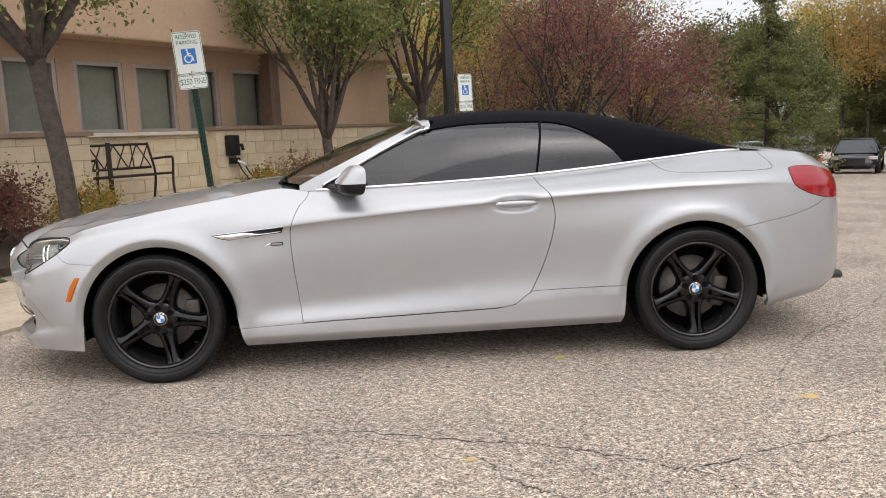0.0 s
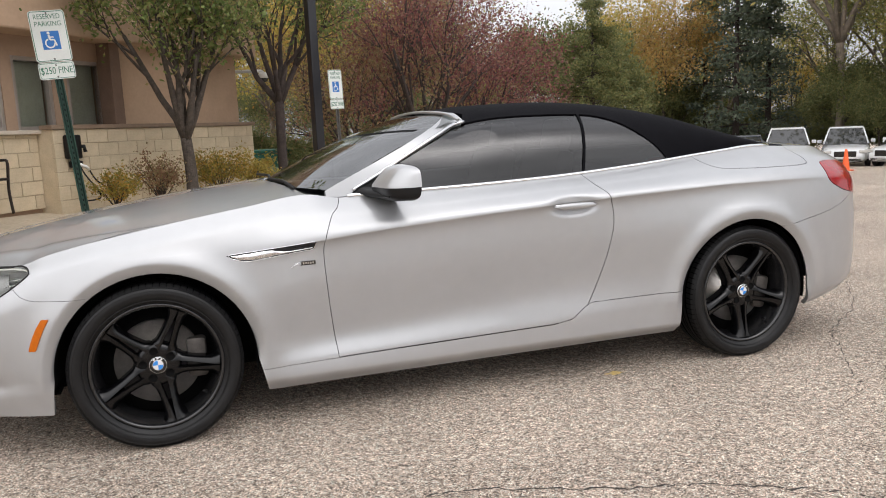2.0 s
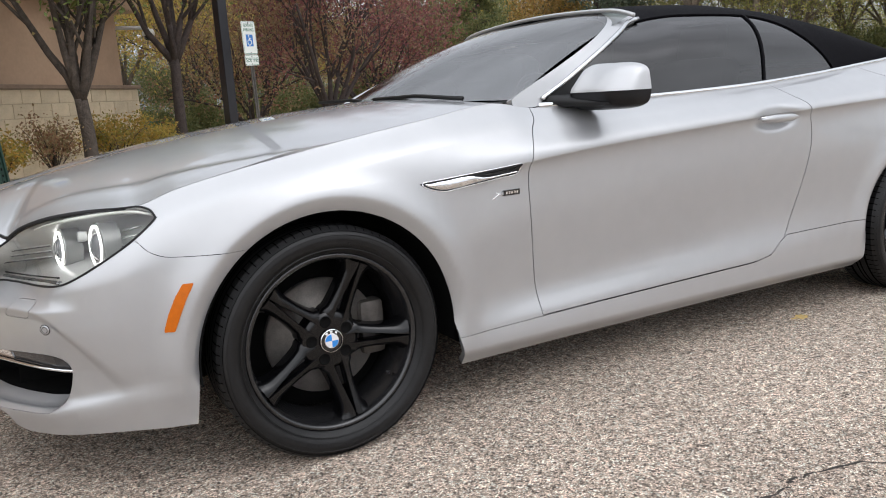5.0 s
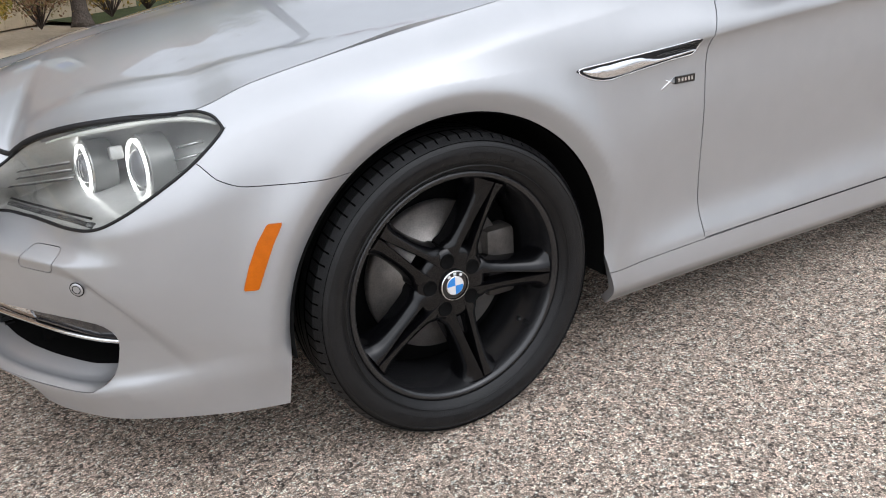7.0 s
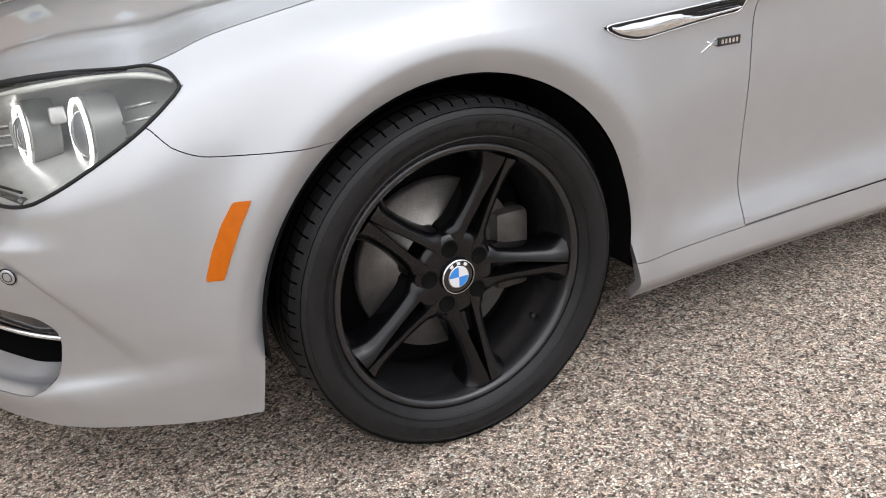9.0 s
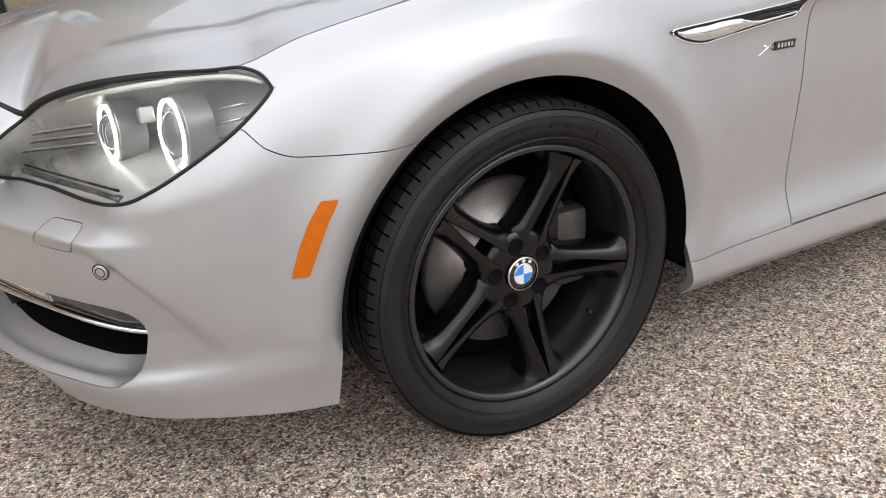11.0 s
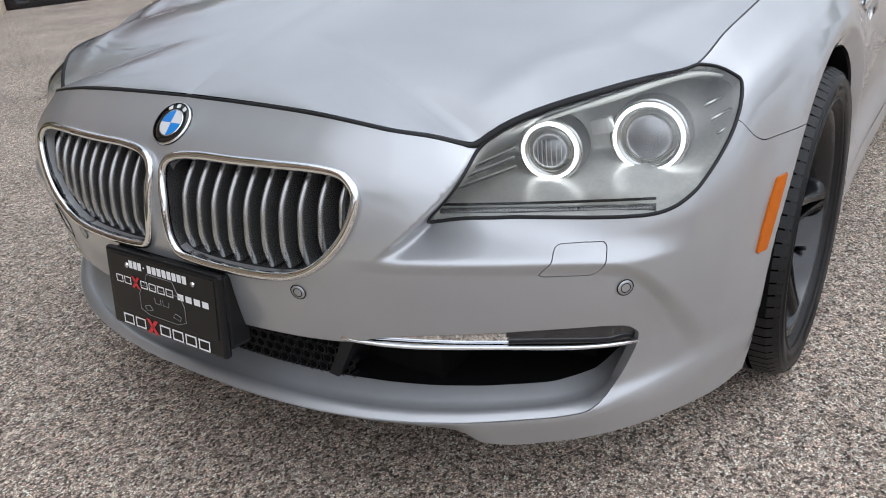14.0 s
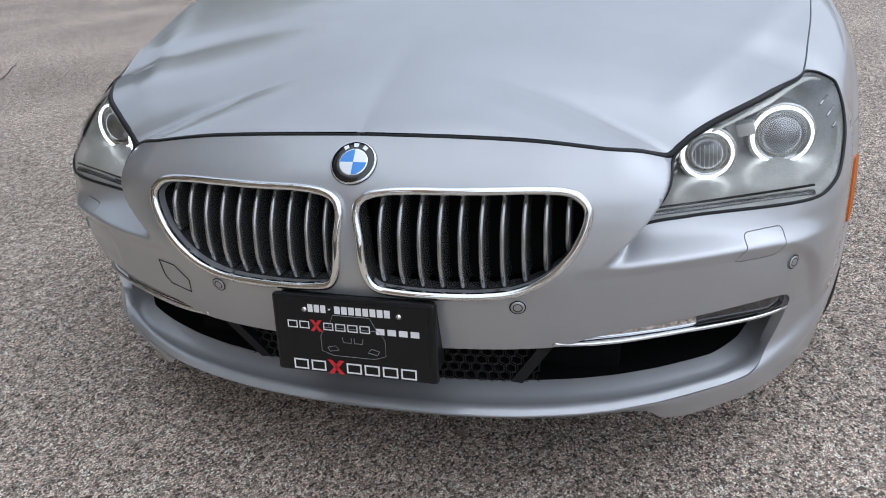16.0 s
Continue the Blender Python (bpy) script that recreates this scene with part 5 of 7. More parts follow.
# door handles, mirrors
for sg in (1, -1):
    m3 = np.array((1, sg, 1))
    handle = new("door_handle")
    handle.parent = doors[0 if sg > 0 else 1]
    tagged(handle, "silver handle with chrome top")
    vs, fs = [], []
    n, k = 15, 10
    for i in range(n):
        u = i / (n - 1)
        x = 1.772 + .218 * u
        h = .0135 * (1 - abs(2 * u - 1) ** 4) + .002
        d = .013 + .012 * (1 - abs(2 * u - 1) ** 3)
        for j in range(k):
            g = 2 * math.pi * j / k
            vs.append(np.array((x, -.893 - d * .9 + .010 * math.cos(g), .851 + h * math.sin(g))) * m3)
    for i in range(n - 1):
        for j in range(k):
            fs.append((i * k + j, i * k + (j + 1) % k, (i + 1) * k + (j + 1) % k, (i + 1) * k + j))
    fs += [tuple(range(k)), tuple((n - 1) * k + j for j in range(k))]
    sheet("handle_grip", vs, fs, SILVER, handle)
    v, f = sweep([np.array((1.775 + .212 * u, -.905 - .012 * (1 - abs(2 * u - 1) ** 3), .858 + .005 * math.sin(math.pi * u))) * m3 for u in np.linspace(0, 1, 12)], .0030, 6)
    sheet("handle_trim", v, f, CHROME, handle)

    mirror = new("wing_mirror")
    mirror.parent = car
    tagged(mirror, "silver wing mirror with black foot")
    vs, fs = [], []
    nu, nv = 22, 13
    for i in range(nu + 1):
        a = -math.pi / 2 + math.pi * i / nu
        for j in range(nv + 1):
            b = math.pi * (j / nv - .5)
            sa = lambda t, e: math.copysign(abs(math.sin(t)) ** e, math.sin(t))
            ca = lambda t, e: abs(math.cos(t)) ** e
            y = -.900 - .110 * sa(a, .48)
            fat = 1 - .16 * sa(a, 1)
            shut = ca(a, .28) * (1 - .10 * sa(a, 1))
            up, down = max(1.006, 1.009 + .078 * shut), min(.985, 1.009 - .074 * shut)
            lift, split = sa(b, .42), -math.sin(math.pi * 1.5 / 13) ** .42
            z = .996 + (up - .996) * (lift - split) / (1 - split) if lift > split + 1e-6 else .996 + (down - .996) * (split - lift) / (1 + split)
            y = -.900 + (y + .900) * (1 - .12 * max(0, (z - .996) / .09))
            x = 1.078 - .122 * ca(a, .42) * ca(b, .5) * fat * (1 - .58 * max(0, (z - 1.0) / .08)) + .032 * sa(a, 1) - .012 * max(0, (1.0 - z) / .07)
            vs.append(np.array((x, y, z)) * m3)
    low = []
    for i in range(nu):
        for j in range(nv):
            a = i * (nv + 1) + j
            q = (a, a + nv + 1, a + nv + 2, a + 1)
            (low if j < 5 else fs).append(q if sg < 0 else q[::-1])
    sheet("mirror_cap", vs, fs, SILVER, mirror)
    sheet("mirror_base_shell", [v_ + np.array((0, 0, -.001)) for v_ in vs], low, PLATE_BLACK, mirror, "gloss black lower shell")
    back = [i * (nv + 1) + j for i in range(nu + 1) for j in (0,)]
    sheet("mirror_glass", [np.array((1.080 + .030 * (-(yy + .9) / .107), yy, zz)) * m3 for yy, zz in [(-.900 - .098 * math.cos(t), 1.010 + .055 * math.sin(t)) for t in np.linspace(0, 2 * math.pi, 32, endpoint=False)]], [tuple(range(32))], CHROME, mirror, "mirror glass", smooth=False)
    foot = []
    for x0, x1, y, z0, z1 in ((.885, 1.05, -.742, .958, .992), (.905, 1.055, -.79, .952, .985), (.935, 1.06, -.84, .948, .978), (.955, 1.062, -.90, .948, .972), (.975, 1.06, -.955, .950, .968)):
        foot += [np.array((x0, y, (z0 + z1) / 2)) * m3, np.array((x0 + .02, y, z0)) * m3, np.array((x1 - .01, y, z0)) * m3, np.array((x1, y, z1)) * m3, np.array((x0 + .02, y, z1)) * m3]
    ff = [(5 * i + j, 5 * i + (j + 1) % 5, 5 * i + 5 + (j + 1) % 5, 5 * i + 5 + j) for i in range(4) for j in range(5)] + [(0, 1, 2, 3, 4), (24, 23, 22, 21, 20)]
    sheet("mirror_foot", foot, ff if sg < 0 else [q[::-1] for q in ff], BLACK_PLASTIC, mirror)

# trim along the windows' upper edge
pts, nn = rim_loops(roof, is_pane | is_sail)[0]
top_edge = [i for i in range(len(pts)) if pts[i][2] > .972 and pts[i][0] < 1.48]
for sg in (1, -1):
    seq = sorted(top_edge, key=lambda i: pts[i][0])
    v, f = sweep([pts[i] * (1, sg, 1) + np.array((-.006, -.004 * sg, .006)) for i in seq], .009, 6)
    sheet("pillar_trim", v, f, TRIM, car, "bright pillar trim")

# wipers
for y0, y1 in ((-.62, -.02), (.02, .55)):
    v, f = sweep([(.60 + .05 * abs(y0), y0, 1.000), (.62, (y0 + y1) / 2, 1.018), (.585, y1, 1.015)], .008, 6)
    sheet("wiper", v, f, BLACK_PLASTIC, car)

# cabin
part("dashboard", block(.75, 1.12, -.66, .66, .60, .955, .05), SEAT, car, "dark dashboard", True)
part("cabin_floor", block(.7, 2.7, -.70, .70, .30, .36), SEAT, car)
for y in (-.36, .36):
    seat = new("front_seat")
    seat.parent = car
    bm = bmesh.new()
    box(bm, 1.35, 1.85, y - .24, y + .24, .45, .60, .05)
    part("seat_cushion", bm, SEAT, seat, "", True)
    bm = bmesh.new()
    box(bm, -.06, .06, y - .23, y + .23, 0, .55, .05, Matrix.Translation((1.86, 0, .58)) @ Matrix.Rotation(radians(18), 4, "Y"))
    part("seat_back", bm, SEAT, seat, "", True)
    bm = bmesh.new()
    box(bm, -.04, .04, y - .12, y + .12, 0, .18, .035, Matrix.Translation((2.05, 0, 1.08)) @ Matrix.Rotation(radians(10), 4, "Y"))
    part("headrest", bm, SEAT, seat, "", True)
bm = bmesh.new()
box(bm, 2.35, 2.5, -.62, .62, .45, 1.0, .05)
part("rear_seat", bm, SEAT, car, "", True)
v, f = lathe([(.185 + .014 * math.cos(k * math.pi / 4), .014 * math.sin(k * math.pi / 4)) for k in range(9)], 40)
sheet("steering_wheel", aimed(v, (1.20, -.36, .90), (1, 0, .45)), f, SEAT, car)
for sg in (1, -1):
    v, f = sweep([np.array(p) * (1, sg, 1) for p in ((3.70, -.50, .30), (3.885, -.50, .297))], .045, 16, False, .6)
    sheet("tail_pipe", v, f, CALIPER, car)



def fuller(ob, m):
    """The far half of the car stands a little wider than the near one."""
    m = m @ ob.matrix_basis
    back = m.inverted().to_3x3()
    step = lambda y: .030 * min(1, max(0, (y - .25) / .33)) ** 1.5
    if ob.data and ob.data.users == 1:
        for v in ob.data.vertices:
            d = step((m @ v.co).y)
            if d > 0:
                v.co += back @ Vector((0, d, 0))
        ob.data.update()
    elif ob.data:
        return
    for child in ob.children:
        fuller(child, m)


for child in car.children:
    fuller(child, Matrix.Identity(4))

# ---- ground ----
def asphalt(name, stones, gaps, scale):
    """Worn asphalt: pale and dark stones in binder, with large stains."""
    m = bpy.data.materials.new(name)
    m.use_nodes = True
    n, l = m.node_tree.nodes, m.node_tree.links
    b = n["Principled BSDF"]
    b.inputs["Roughness"].default_value = .88
    b.inputs["Specular IOR Level"].default_value = .25
    co = n.new("ShaderNodeTexCoord")
    warp = n.new("ShaderNodeTexNoise")
    warp.inputs["Scale"].default_value = scale * .7
    l.new(co.outputs["Object"], warp.inputs["Vector"])
    off = n.new("ShaderNodeVectorMath")
    off.operation = "MULTIPLY_ADD"
    off.inputs[1].default_value = (.006, .006, .006)
    l.new(warp.outputs["Color"], off.inputs[0])
    l.new(co.outputs["Object"], off.inputs[2])
    cell = n.new("ShaderNodeTexVoronoi")
    cell.inputs["Scale"].default_value = scale
    l.new(off.outputs[0], cell.inputs["Vector"])
    sep = n.new("ShaderNodeSeparateColor")
    l.new(cell.outputs["Color"], sep.inputs[0])
    ramp = n.new("ShaderNodeValToRGB")
    el = ramp.color_ramp.elements
    el[0].position, el[0].color = 0.0, (*gaps, 1)
    el[1].position, el[1].color = 1.0, (*[min(1, c * 1.55) for c in stones], 1)
    mid1 = el.new(.28)
    mid1.color = (*[c * .50 for c in stones], 1)
    mid2 = el.new(.72)
    mid2.color = (*stones, 1)
    l.new(sep.outputs[0], ramp.inputs[0])
    edge = n.new("ShaderNodeTexVoronoi")
    edge.feature = "DISTANCE_TO_EDGE"
    edge.inputs["Scale"].default_value = scale
    l.new(off.outputs[0], edge.inputs["Vector"])
    em = n.new("ShaderNodeMapRange")
    em.inputs[1].default_value, em.inputs[2].default_value = .02, .16
    em.inputs[3].default_value, em.inputs[4].default_value = .26, 1.0
    l.new(edge.outputs["Distance"], em.inputs[0])
    mul = n.new("ShaderNodeMix")
    mul.data_type, mul.blend_type = "RGBA", "MULTIPLY"
    mul.inputs[0].default_value = 1
    l.new(ramp.outputs[0], mul.inputs[6])
    l.new(em.outputs[0], mul.inputs[7])
    big = n.new("ShaderNodeTexNoise")
    big.inputs["Scale"].default_value, big.inputs["Detail"].default_value = .9, 7
    l.new(co.outputs["Object"], big.inputs["Vector"])
    bm_ = n.new("ShaderNodeMapRange")
    bm_.inputs[1].default_value, bm_.inputs[2].default_value = .3, .7
    bm_.inputs[3].default_value, bm_.inputs[4].default_value = .78, 1.18
    l.new(big.outputs[0], bm_.inputs[0])
    mul2 = n.new("ShaderNodeMix")
    mul2.data_type, mul2.blend_type = "RGBA", "MULTIPLY"
    mul2.inputs[0].default_value = 1
    l.new(mul.outputs[2], mul2.inputs[6])
    l.new(bm_.outputs[0], mul2.inputs[7])
    patch = n.new("ShaderNodeTexNoise")
    patch.inputs["Scale"].default_value, patch.inputs["Detail"].default_value = 34, 6
    l.new(co.outputs["Object"], patch.inputs["Vector"])
    pm = n.new("ShaderNodeMapRange")
    pm.inputs[1].default_value, pm.inputs[2].default_value = .32, .68
    pm.inputs[3].default_value, pm.inputs[4].default_value = .66, 1.30
    l.new(patch.outputs[0], pm.inputs[0])
    mul3 = n.new("ShaderNodeMix")
    mul3.data_type, mul3.blend_type = "RGBA", "MULTIPLY"
    mul3.inputs[0].default_value = 1
    l.new(mul2.outputs[2], mul3.inputs[6])
    l.new(pm.outputs[0], mul3.inputs[7])
    l.new(mul3.outputs[2], b.inputs["Base Color"])
    bp = n.new("ShaderNodeBump")
    bp.inputs["Strength"].default_value, bp.inputs["Distance"].default_value = .8, .004
    l.new(em.outputs[0], bp.inputs["Height"])
    l.new(bp.outputs[0], b.inputs["Normal"])
    return m


ASPHALT = asphalt("worn_asphalt", (0.89, 0.705, 0.565), (0.085, 0.068, 0.058), 190)
CONCRETE = material("pale_concrete", (0.50, 0.42, 0.31), 0.9, 0, 0, 0.22, 2.5, 0.25, 90)
GRASS_SOIL = material("grass_soil", (0.07, 0.09, 0.03), 0.95, 0, 0, 0.4, 4, 0.4, 60)
MULCH = material("dark_mulch", (0.06, 0.042, 0.03), 0.95, 0, 0, 0.5, 12, 0.6, 70)
CRACK = material("crack_shadowed_tar", (0.05, 0.042, 0.036), 0.95, 0, 0, 0.4, 30)


def ground_height(x, y):
    t = .75 * x + .66 * y - 7
    ease = lambda a, b, v: (lambda u: u * u * (3 - 2 * u))(min(1, max(0, (v - a) / (b - a))))
    dip = ease(11, 17, y) * ease(1.8, 4, x) * (1 - ease(8, 14, x))
    return (-.045 * (t - 2 + 2 * math.exp(-t / 2)) if t > 0 else 0.0) - .8 * dip


steps = [-420, -150, -60, -30, -20, -14, -10, -7] + [-4 + i for i in range(0, 45)] + [44, 50, 60, 80, 130, 420]
k = len(steps)
vs = [(a, b, max(-3.2, ground_height(a, b))) for a in steps for b in steps]
fs = [(i * k + j, (i + 1) * k + j, (i + 1) * k + j + 1, i * k + j + 1) for i in range(k - 1) for j in range(k - 1)]
tagged(sheet("ground", vs, fs, ASPHALT), "worn pale brown asphalt car park", "ground", kind="structure")


def ribbon(points, width, seed, z=.0015):
    """A ragged crack along a line on the ground."""
    rng = random.Random(seed)
    pts = round_curve(points, 14)
    vs, fs = [], []
    for i, (x, y) in enumerate(pts):
        x += rng.uniform(-.012, .012)
        y += rng.uniform(-.012, .012)
        w = width * rng.uniform(.25, 1.2) * min(1, .3 + 3 * min(i, len(pts) - 1 - i) / len(pts))
        vs += [(x + rng.uniform(-.3, .3) * w, y - w, z), (x + rng.uniform(-.3, .3) * w, y + w, z)]
    fs = [(2 * i, 2 * i + 2, 2 * i + 3, 2 * i + 1) for i in range(len(pts) - 1)]
    return vs, fs


for n_, (pts, w) in enumerate(([[(-.6, -1.82), (-.26, -1.63), (.3, -1.66), (.75, -1.78), (.96, -1.76), (1.46, -1.96), (1.76, -2.06), (2.09, -2.26), (2.24, -2.36), (2.68, -2.23), (3.12, -2.13), (3.8, -2.0)], .0055], [[(1.46, -1.96), (1.53, -2.18), (1.59, -2.34), (1.67, -2.44), (1.85, -2.6), (2.3, -2.9)], .005], [[(2.62, -1.71), (2.92, -1.58), (3.13, -1.32), (3.44, -.93), (3.62, -.72), (4.2, -.3), (5.0, .6)], .005], [[(2.24, -2.36), (2.35, -2.55), (2.4, -2.9)], .004], [[(-1.5, -1.0), (-1.1, -1.35), (-.6, -1.82)], .004], [[(1.3, 4.3), (1.9, 4.6), (2.6, 4.5), (3.4, 5.0)], .012], [[(.9, 3.9), (1.3, 4.3), (1.2, 4.9), (1.6, 5.6)], .012])):
    v, f = ribbon(pts, w, n_)
    tagged(sheet("crack", v, f, CRACK, smooth=False), "dark hairline crack in asphalt", "crack", kind="stuff")
PAINT = material("faded_yellow_paint", (0.62, 0.42, 0.10), 0.85, 0, 0, 0.5, 60, dark=(0.47, 0.37, 0.22))
for n_, (x, y, r) in enumerate(((2.1, -.88, .055), (3.04, -1.73, .06), (1.48, -2.15, .035), (5.4, -1.0, .07))):
    rng = random.Random(n_ + 40)
    vs = [(x + math.cos(a) * r * rng.uniform(.35, 1.2), y + math.sin(a) * r * .55 * rng.uniform(.35, 1.2), .0012) for a in np.linspace(0, 2 * math.pi, 26, endpoint=False)]
    tagged(sheet("paint_mark", vs, [tuple(range(26))], PAINT, smooth=False), "small faded yellow paint mark on asphalt", "paint mark")

# sidewalk, planting bed and terrace along the building
ALONG, LEFT = Vector((.5, .866, 0)), Vector((-.866, .5, 0))
KERB_AT = Vector((-1.52, .37, 0))


def strip(name, q0, q1, z0, z1, a0, a1, mat, label, category, thick=.25, n=12):
    """A raised sheet along the sidewalk between two distances from its edge."""
    vs, fs = [], []
    rng = random.Random(int(q0 * 100))
    for i in range(n + 1):
        a = a0 + (a1 - a0) * i / n
        for q, z in ((q0, z0 - thick), (q0, z0), (q0 + (q1 - q0) * .33, z0 + (z1 - z0) * .4), (q0 + (q1 - q0) * .66, z0 + (z1 - z0) * .75), (q1, z1), (q1, z0 - thick)):
            p = KERB_AT + ALONG * a + LEFT * q
            vs.append((p.x, p.y, z))
    for i in range(n):
        for j in range(5):
            b = i * 6 + j
            fs.append((b, b + 6, b + 7, b + 1))
    return tagged(sheet(name, vs, fs, mat, smooth=False), label, category, kind="structure")


# sidewalk slabs with joints
pavement = tagged(new("pavement"), "pale worn concrete sidewalk beside the car park", "pavement", kind="structure")
for i in range(18):
    a = -12 + 1.5 * i
    for q in (0, .95):
        bm = bmesh.new()
        box(bm, 0, 1.49, 0, .94, -.2, .03 - .002 * (i % 3), .006)
        o = KERB_AT + ALONG * a + LEFT * q
        bmesh.ops.transform(bm, matrix=Matrix(((ALONG.x, LEFT.x, 0, o.x), (ALONG.y, LEFT.y, 0, o.y), (0, 0, 1, 0), (0, 0, 0, 1))), verts=bm.verts)
        part("slab", bm, CONCRETE, pavement)
strip("lawn", 1.9, 2.35, .035, .09, -12, 1.5, GRASS_SOIL, "strip of short green grass by the sidewalk", "grass")
strip("planting_bed", 2.35, 4.2, .09, .40, -12, 3.2, MULCH, "dark mulch planting bed before the building", "planting bed")
strip("terrace", 1.9, 6.0, .05, .42, 3.2, 9.2, CONCRETE, "pale concrete terrace before the building", "terrace")
strip("verge", 1.9, 6.0, .05, .55, 9.2, 16, GRASS_SOIL, "grass verge at the building corner", "grass")
rng = random.Random(7)
vs, fs = [], []
for _ in range(5200):
    if rng.random() < .7:
        a, q, z = rng.uniform(-6, 1.5), rng.uniform(1.9, 2.4), .05
    else:
        a, q = rng.uniform(9.2, 12.5), rng.uniform(1.9, 3.2)
        z = .05 + .4 * (q - 1.9) / 4
    p = KERB_AT + ALONG * a + LEFT * q
    h, w, g = rng.uniform(.03, .08), .004, rng.uniform(0, 6.3)
    b = len(vs)
    vs += [(p.x - w * math.cos(g), p.y - w * math.sin(g), z), (p.x + w * math.cos(g), p.y + w * math.sin(g), z), (p.x + rng.uniform(-.03, .03), p.y + rng.uniform(-.03, .03), z + h)]
    fs.append((b, b + 1, b + 2))
GRASS = material("grass_blades", (0.12, 0.17, 0.04), 0.8, 0, 0, 0, random_tint=.4)
tagged(sheet("grass", vs, fs, GRASS, smooth=False), "short green grass blades", "grass", kind="stuff")

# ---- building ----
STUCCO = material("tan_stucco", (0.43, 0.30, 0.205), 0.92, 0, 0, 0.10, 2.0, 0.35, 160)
# the tan scaled to about four fifths, for window wall and room
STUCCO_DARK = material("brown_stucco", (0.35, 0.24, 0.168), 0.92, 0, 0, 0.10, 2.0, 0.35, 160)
BLOCK = material("cream_split_block", (0.58, 0.48, 0.335), 0.9, 0, 0, 0.14, 5, 0.5, 60, random_tint=.07, obj_random=True)
JOINT = material("mortar", (0.49, 0.41, 0.295), 0.95, 0, 0, 0.2, 20)
CAPPING = material("brown_pilaster_paint", (0.16, 0.10, 0.07), 0.6, 0, 0, 0.2, 6)
COPING = material("brown_coping", (0.235, 0.165, 0.115), 0.6, 0, 0, 0.2, 6)
ALU = material("grey_window_frame", (0.33, 0.29, 0.26), 0.45, 0.4, 0, 0.1, 8)
BLIND = material("closed_blinds", (0.42, 0.41, 0.36), 0.7, 0, 0, 0.15, 3)
PANE = glass("window_pane", (0.75, 0.78, 0.74), 0.02, 1.45)
SILL_WHITE = material("pale_sill", (0.55, 0.48, 0.40), 0.7, 0, 0, 0.15, 6)
DIR = Vector((.612, .79, 0)).normalized()
INTO = Vector((-DIR.y, DIR.x, 0))
SITE = Matrix(((DIR.x, INTO.x, 0, 1.59), (DIR.y, INTO.y, 0, 12.07), (0, 0, 1, 0), (0, 0, 0, 1)))
house = thing("office_building", "tan stucco office building over a cream block base", "building", SITE)
WINDOWS = [(-11.3, -10.5), (-10.3, -9.6), (-9.35, -8.42), (-8.21, -7.43), (-7.17, -6.40), (-6.21, -5.47), (-5.28, -4.60), (-4.32, -3.60)]


def recessed_wall():
    bm = bmesh.new()
    box(bm, -14, -3.5, .35, .60, .2, 1.45)
    box(bm, -14, -3.5, .35, .60, 2.48, 2.78)
    xs = [-14] + [x for w in WINDOWS for x in w] + [-3.5]
    for a, b in zip(xs[::2], xs[1::2]):
        box(bm, a, b, .35, .60, 1.45, 2.48)
    return bm


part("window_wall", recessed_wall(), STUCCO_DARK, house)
bm = bmesh.new()
box(bm, -3.5, -.2, .16, .5, 1.4, 2.78, .01)
box(bm, -.5, -.2, .5, 9, .3, 2.78, .01)
part("corner_wall", bm, STUCCO, house)
bm = bmesh.new()
box(bm, -14, .15, -.12, 9.5, 2.76, 6.2, .03)
part("upper_storey", bm, STUCCO, house)
part("pillar", block(-3.66, -3.44, .10, .45, .4, 2.77, .012), CAPPING, house, "brown corner pilaster")
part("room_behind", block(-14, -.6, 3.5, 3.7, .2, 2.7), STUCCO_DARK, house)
for a, b in WINDOWS:
    w = new("window")
    w.parent = house
    bm = bmesh.new()
    for x0, x1, z0, z1 in ((a, a + .06, 1.45, 2.48), (b - .06, b, 1.45, 2.48), (a + .06, b - .06, 2.42, 2.48), (a + .06, b - .06, 1.45, 1.51)):
        box(bm, x0, x1, .36, .46, z0, z1, .006)
    part("window_frame", bm, ALU, w)
    part("blind", block(a + .05, b - .05, .50, .51, 1.5, 2.43), BLIND, w, "closed pale blinds")
    pane = sheet("pane", [(a + .055, .43, 1.5), (b - .055, .43, 1.5), (b - .055, .43, 2.43), (a + .055, .43, 2.43)], [(0, 1, 2, 3)], PANE, w, smooth=False)
    pane.visible_shadow = False
part("window_sill", block(-7.7, -5.0, .20, .36, 1.40, 1.455, .01), SILL_WHITE, house)


def block_wall(x0, x1, y, z0, z1, name, seed, course=.2, length=.42):
    """A wall of split blocks in running bond, each a piece, with mortar behind."""
    base = part(name, block(x0 + .01, x1 - .01, y + .012, y + .25, z0, z1), JOINT, house)
    rng = random.Random(seed)
    shared = {}
    z, row = z0, 0
    while z < z1 - .02:
        h = min(course, z1 - z) - .008
        x = x0 + (-.21 if row % 2 else 0)
        while x < x1:
            a, b = max(x, x0), min(x + length, x1) - .008
            if b - a > .05:
                key = (round(b - a, 2), round(h, 2))
                if key not in shared:
                    bm = block(0, b - a, 0, .06, 0, h, .006)
                    me = bpy.data.meshes.new("block")
                    bm.to_mesh(me)
                    bm.free()
                    me.materials.append(BLOCK)
                    shared[key] = me
                piece = new("block", shared[key])
                piece.parent = base
                piece.matrix_basis = pose(a, y + rng.uniform(-.004, .004), z)
            x += length
        z += course
        row += 1
    return base


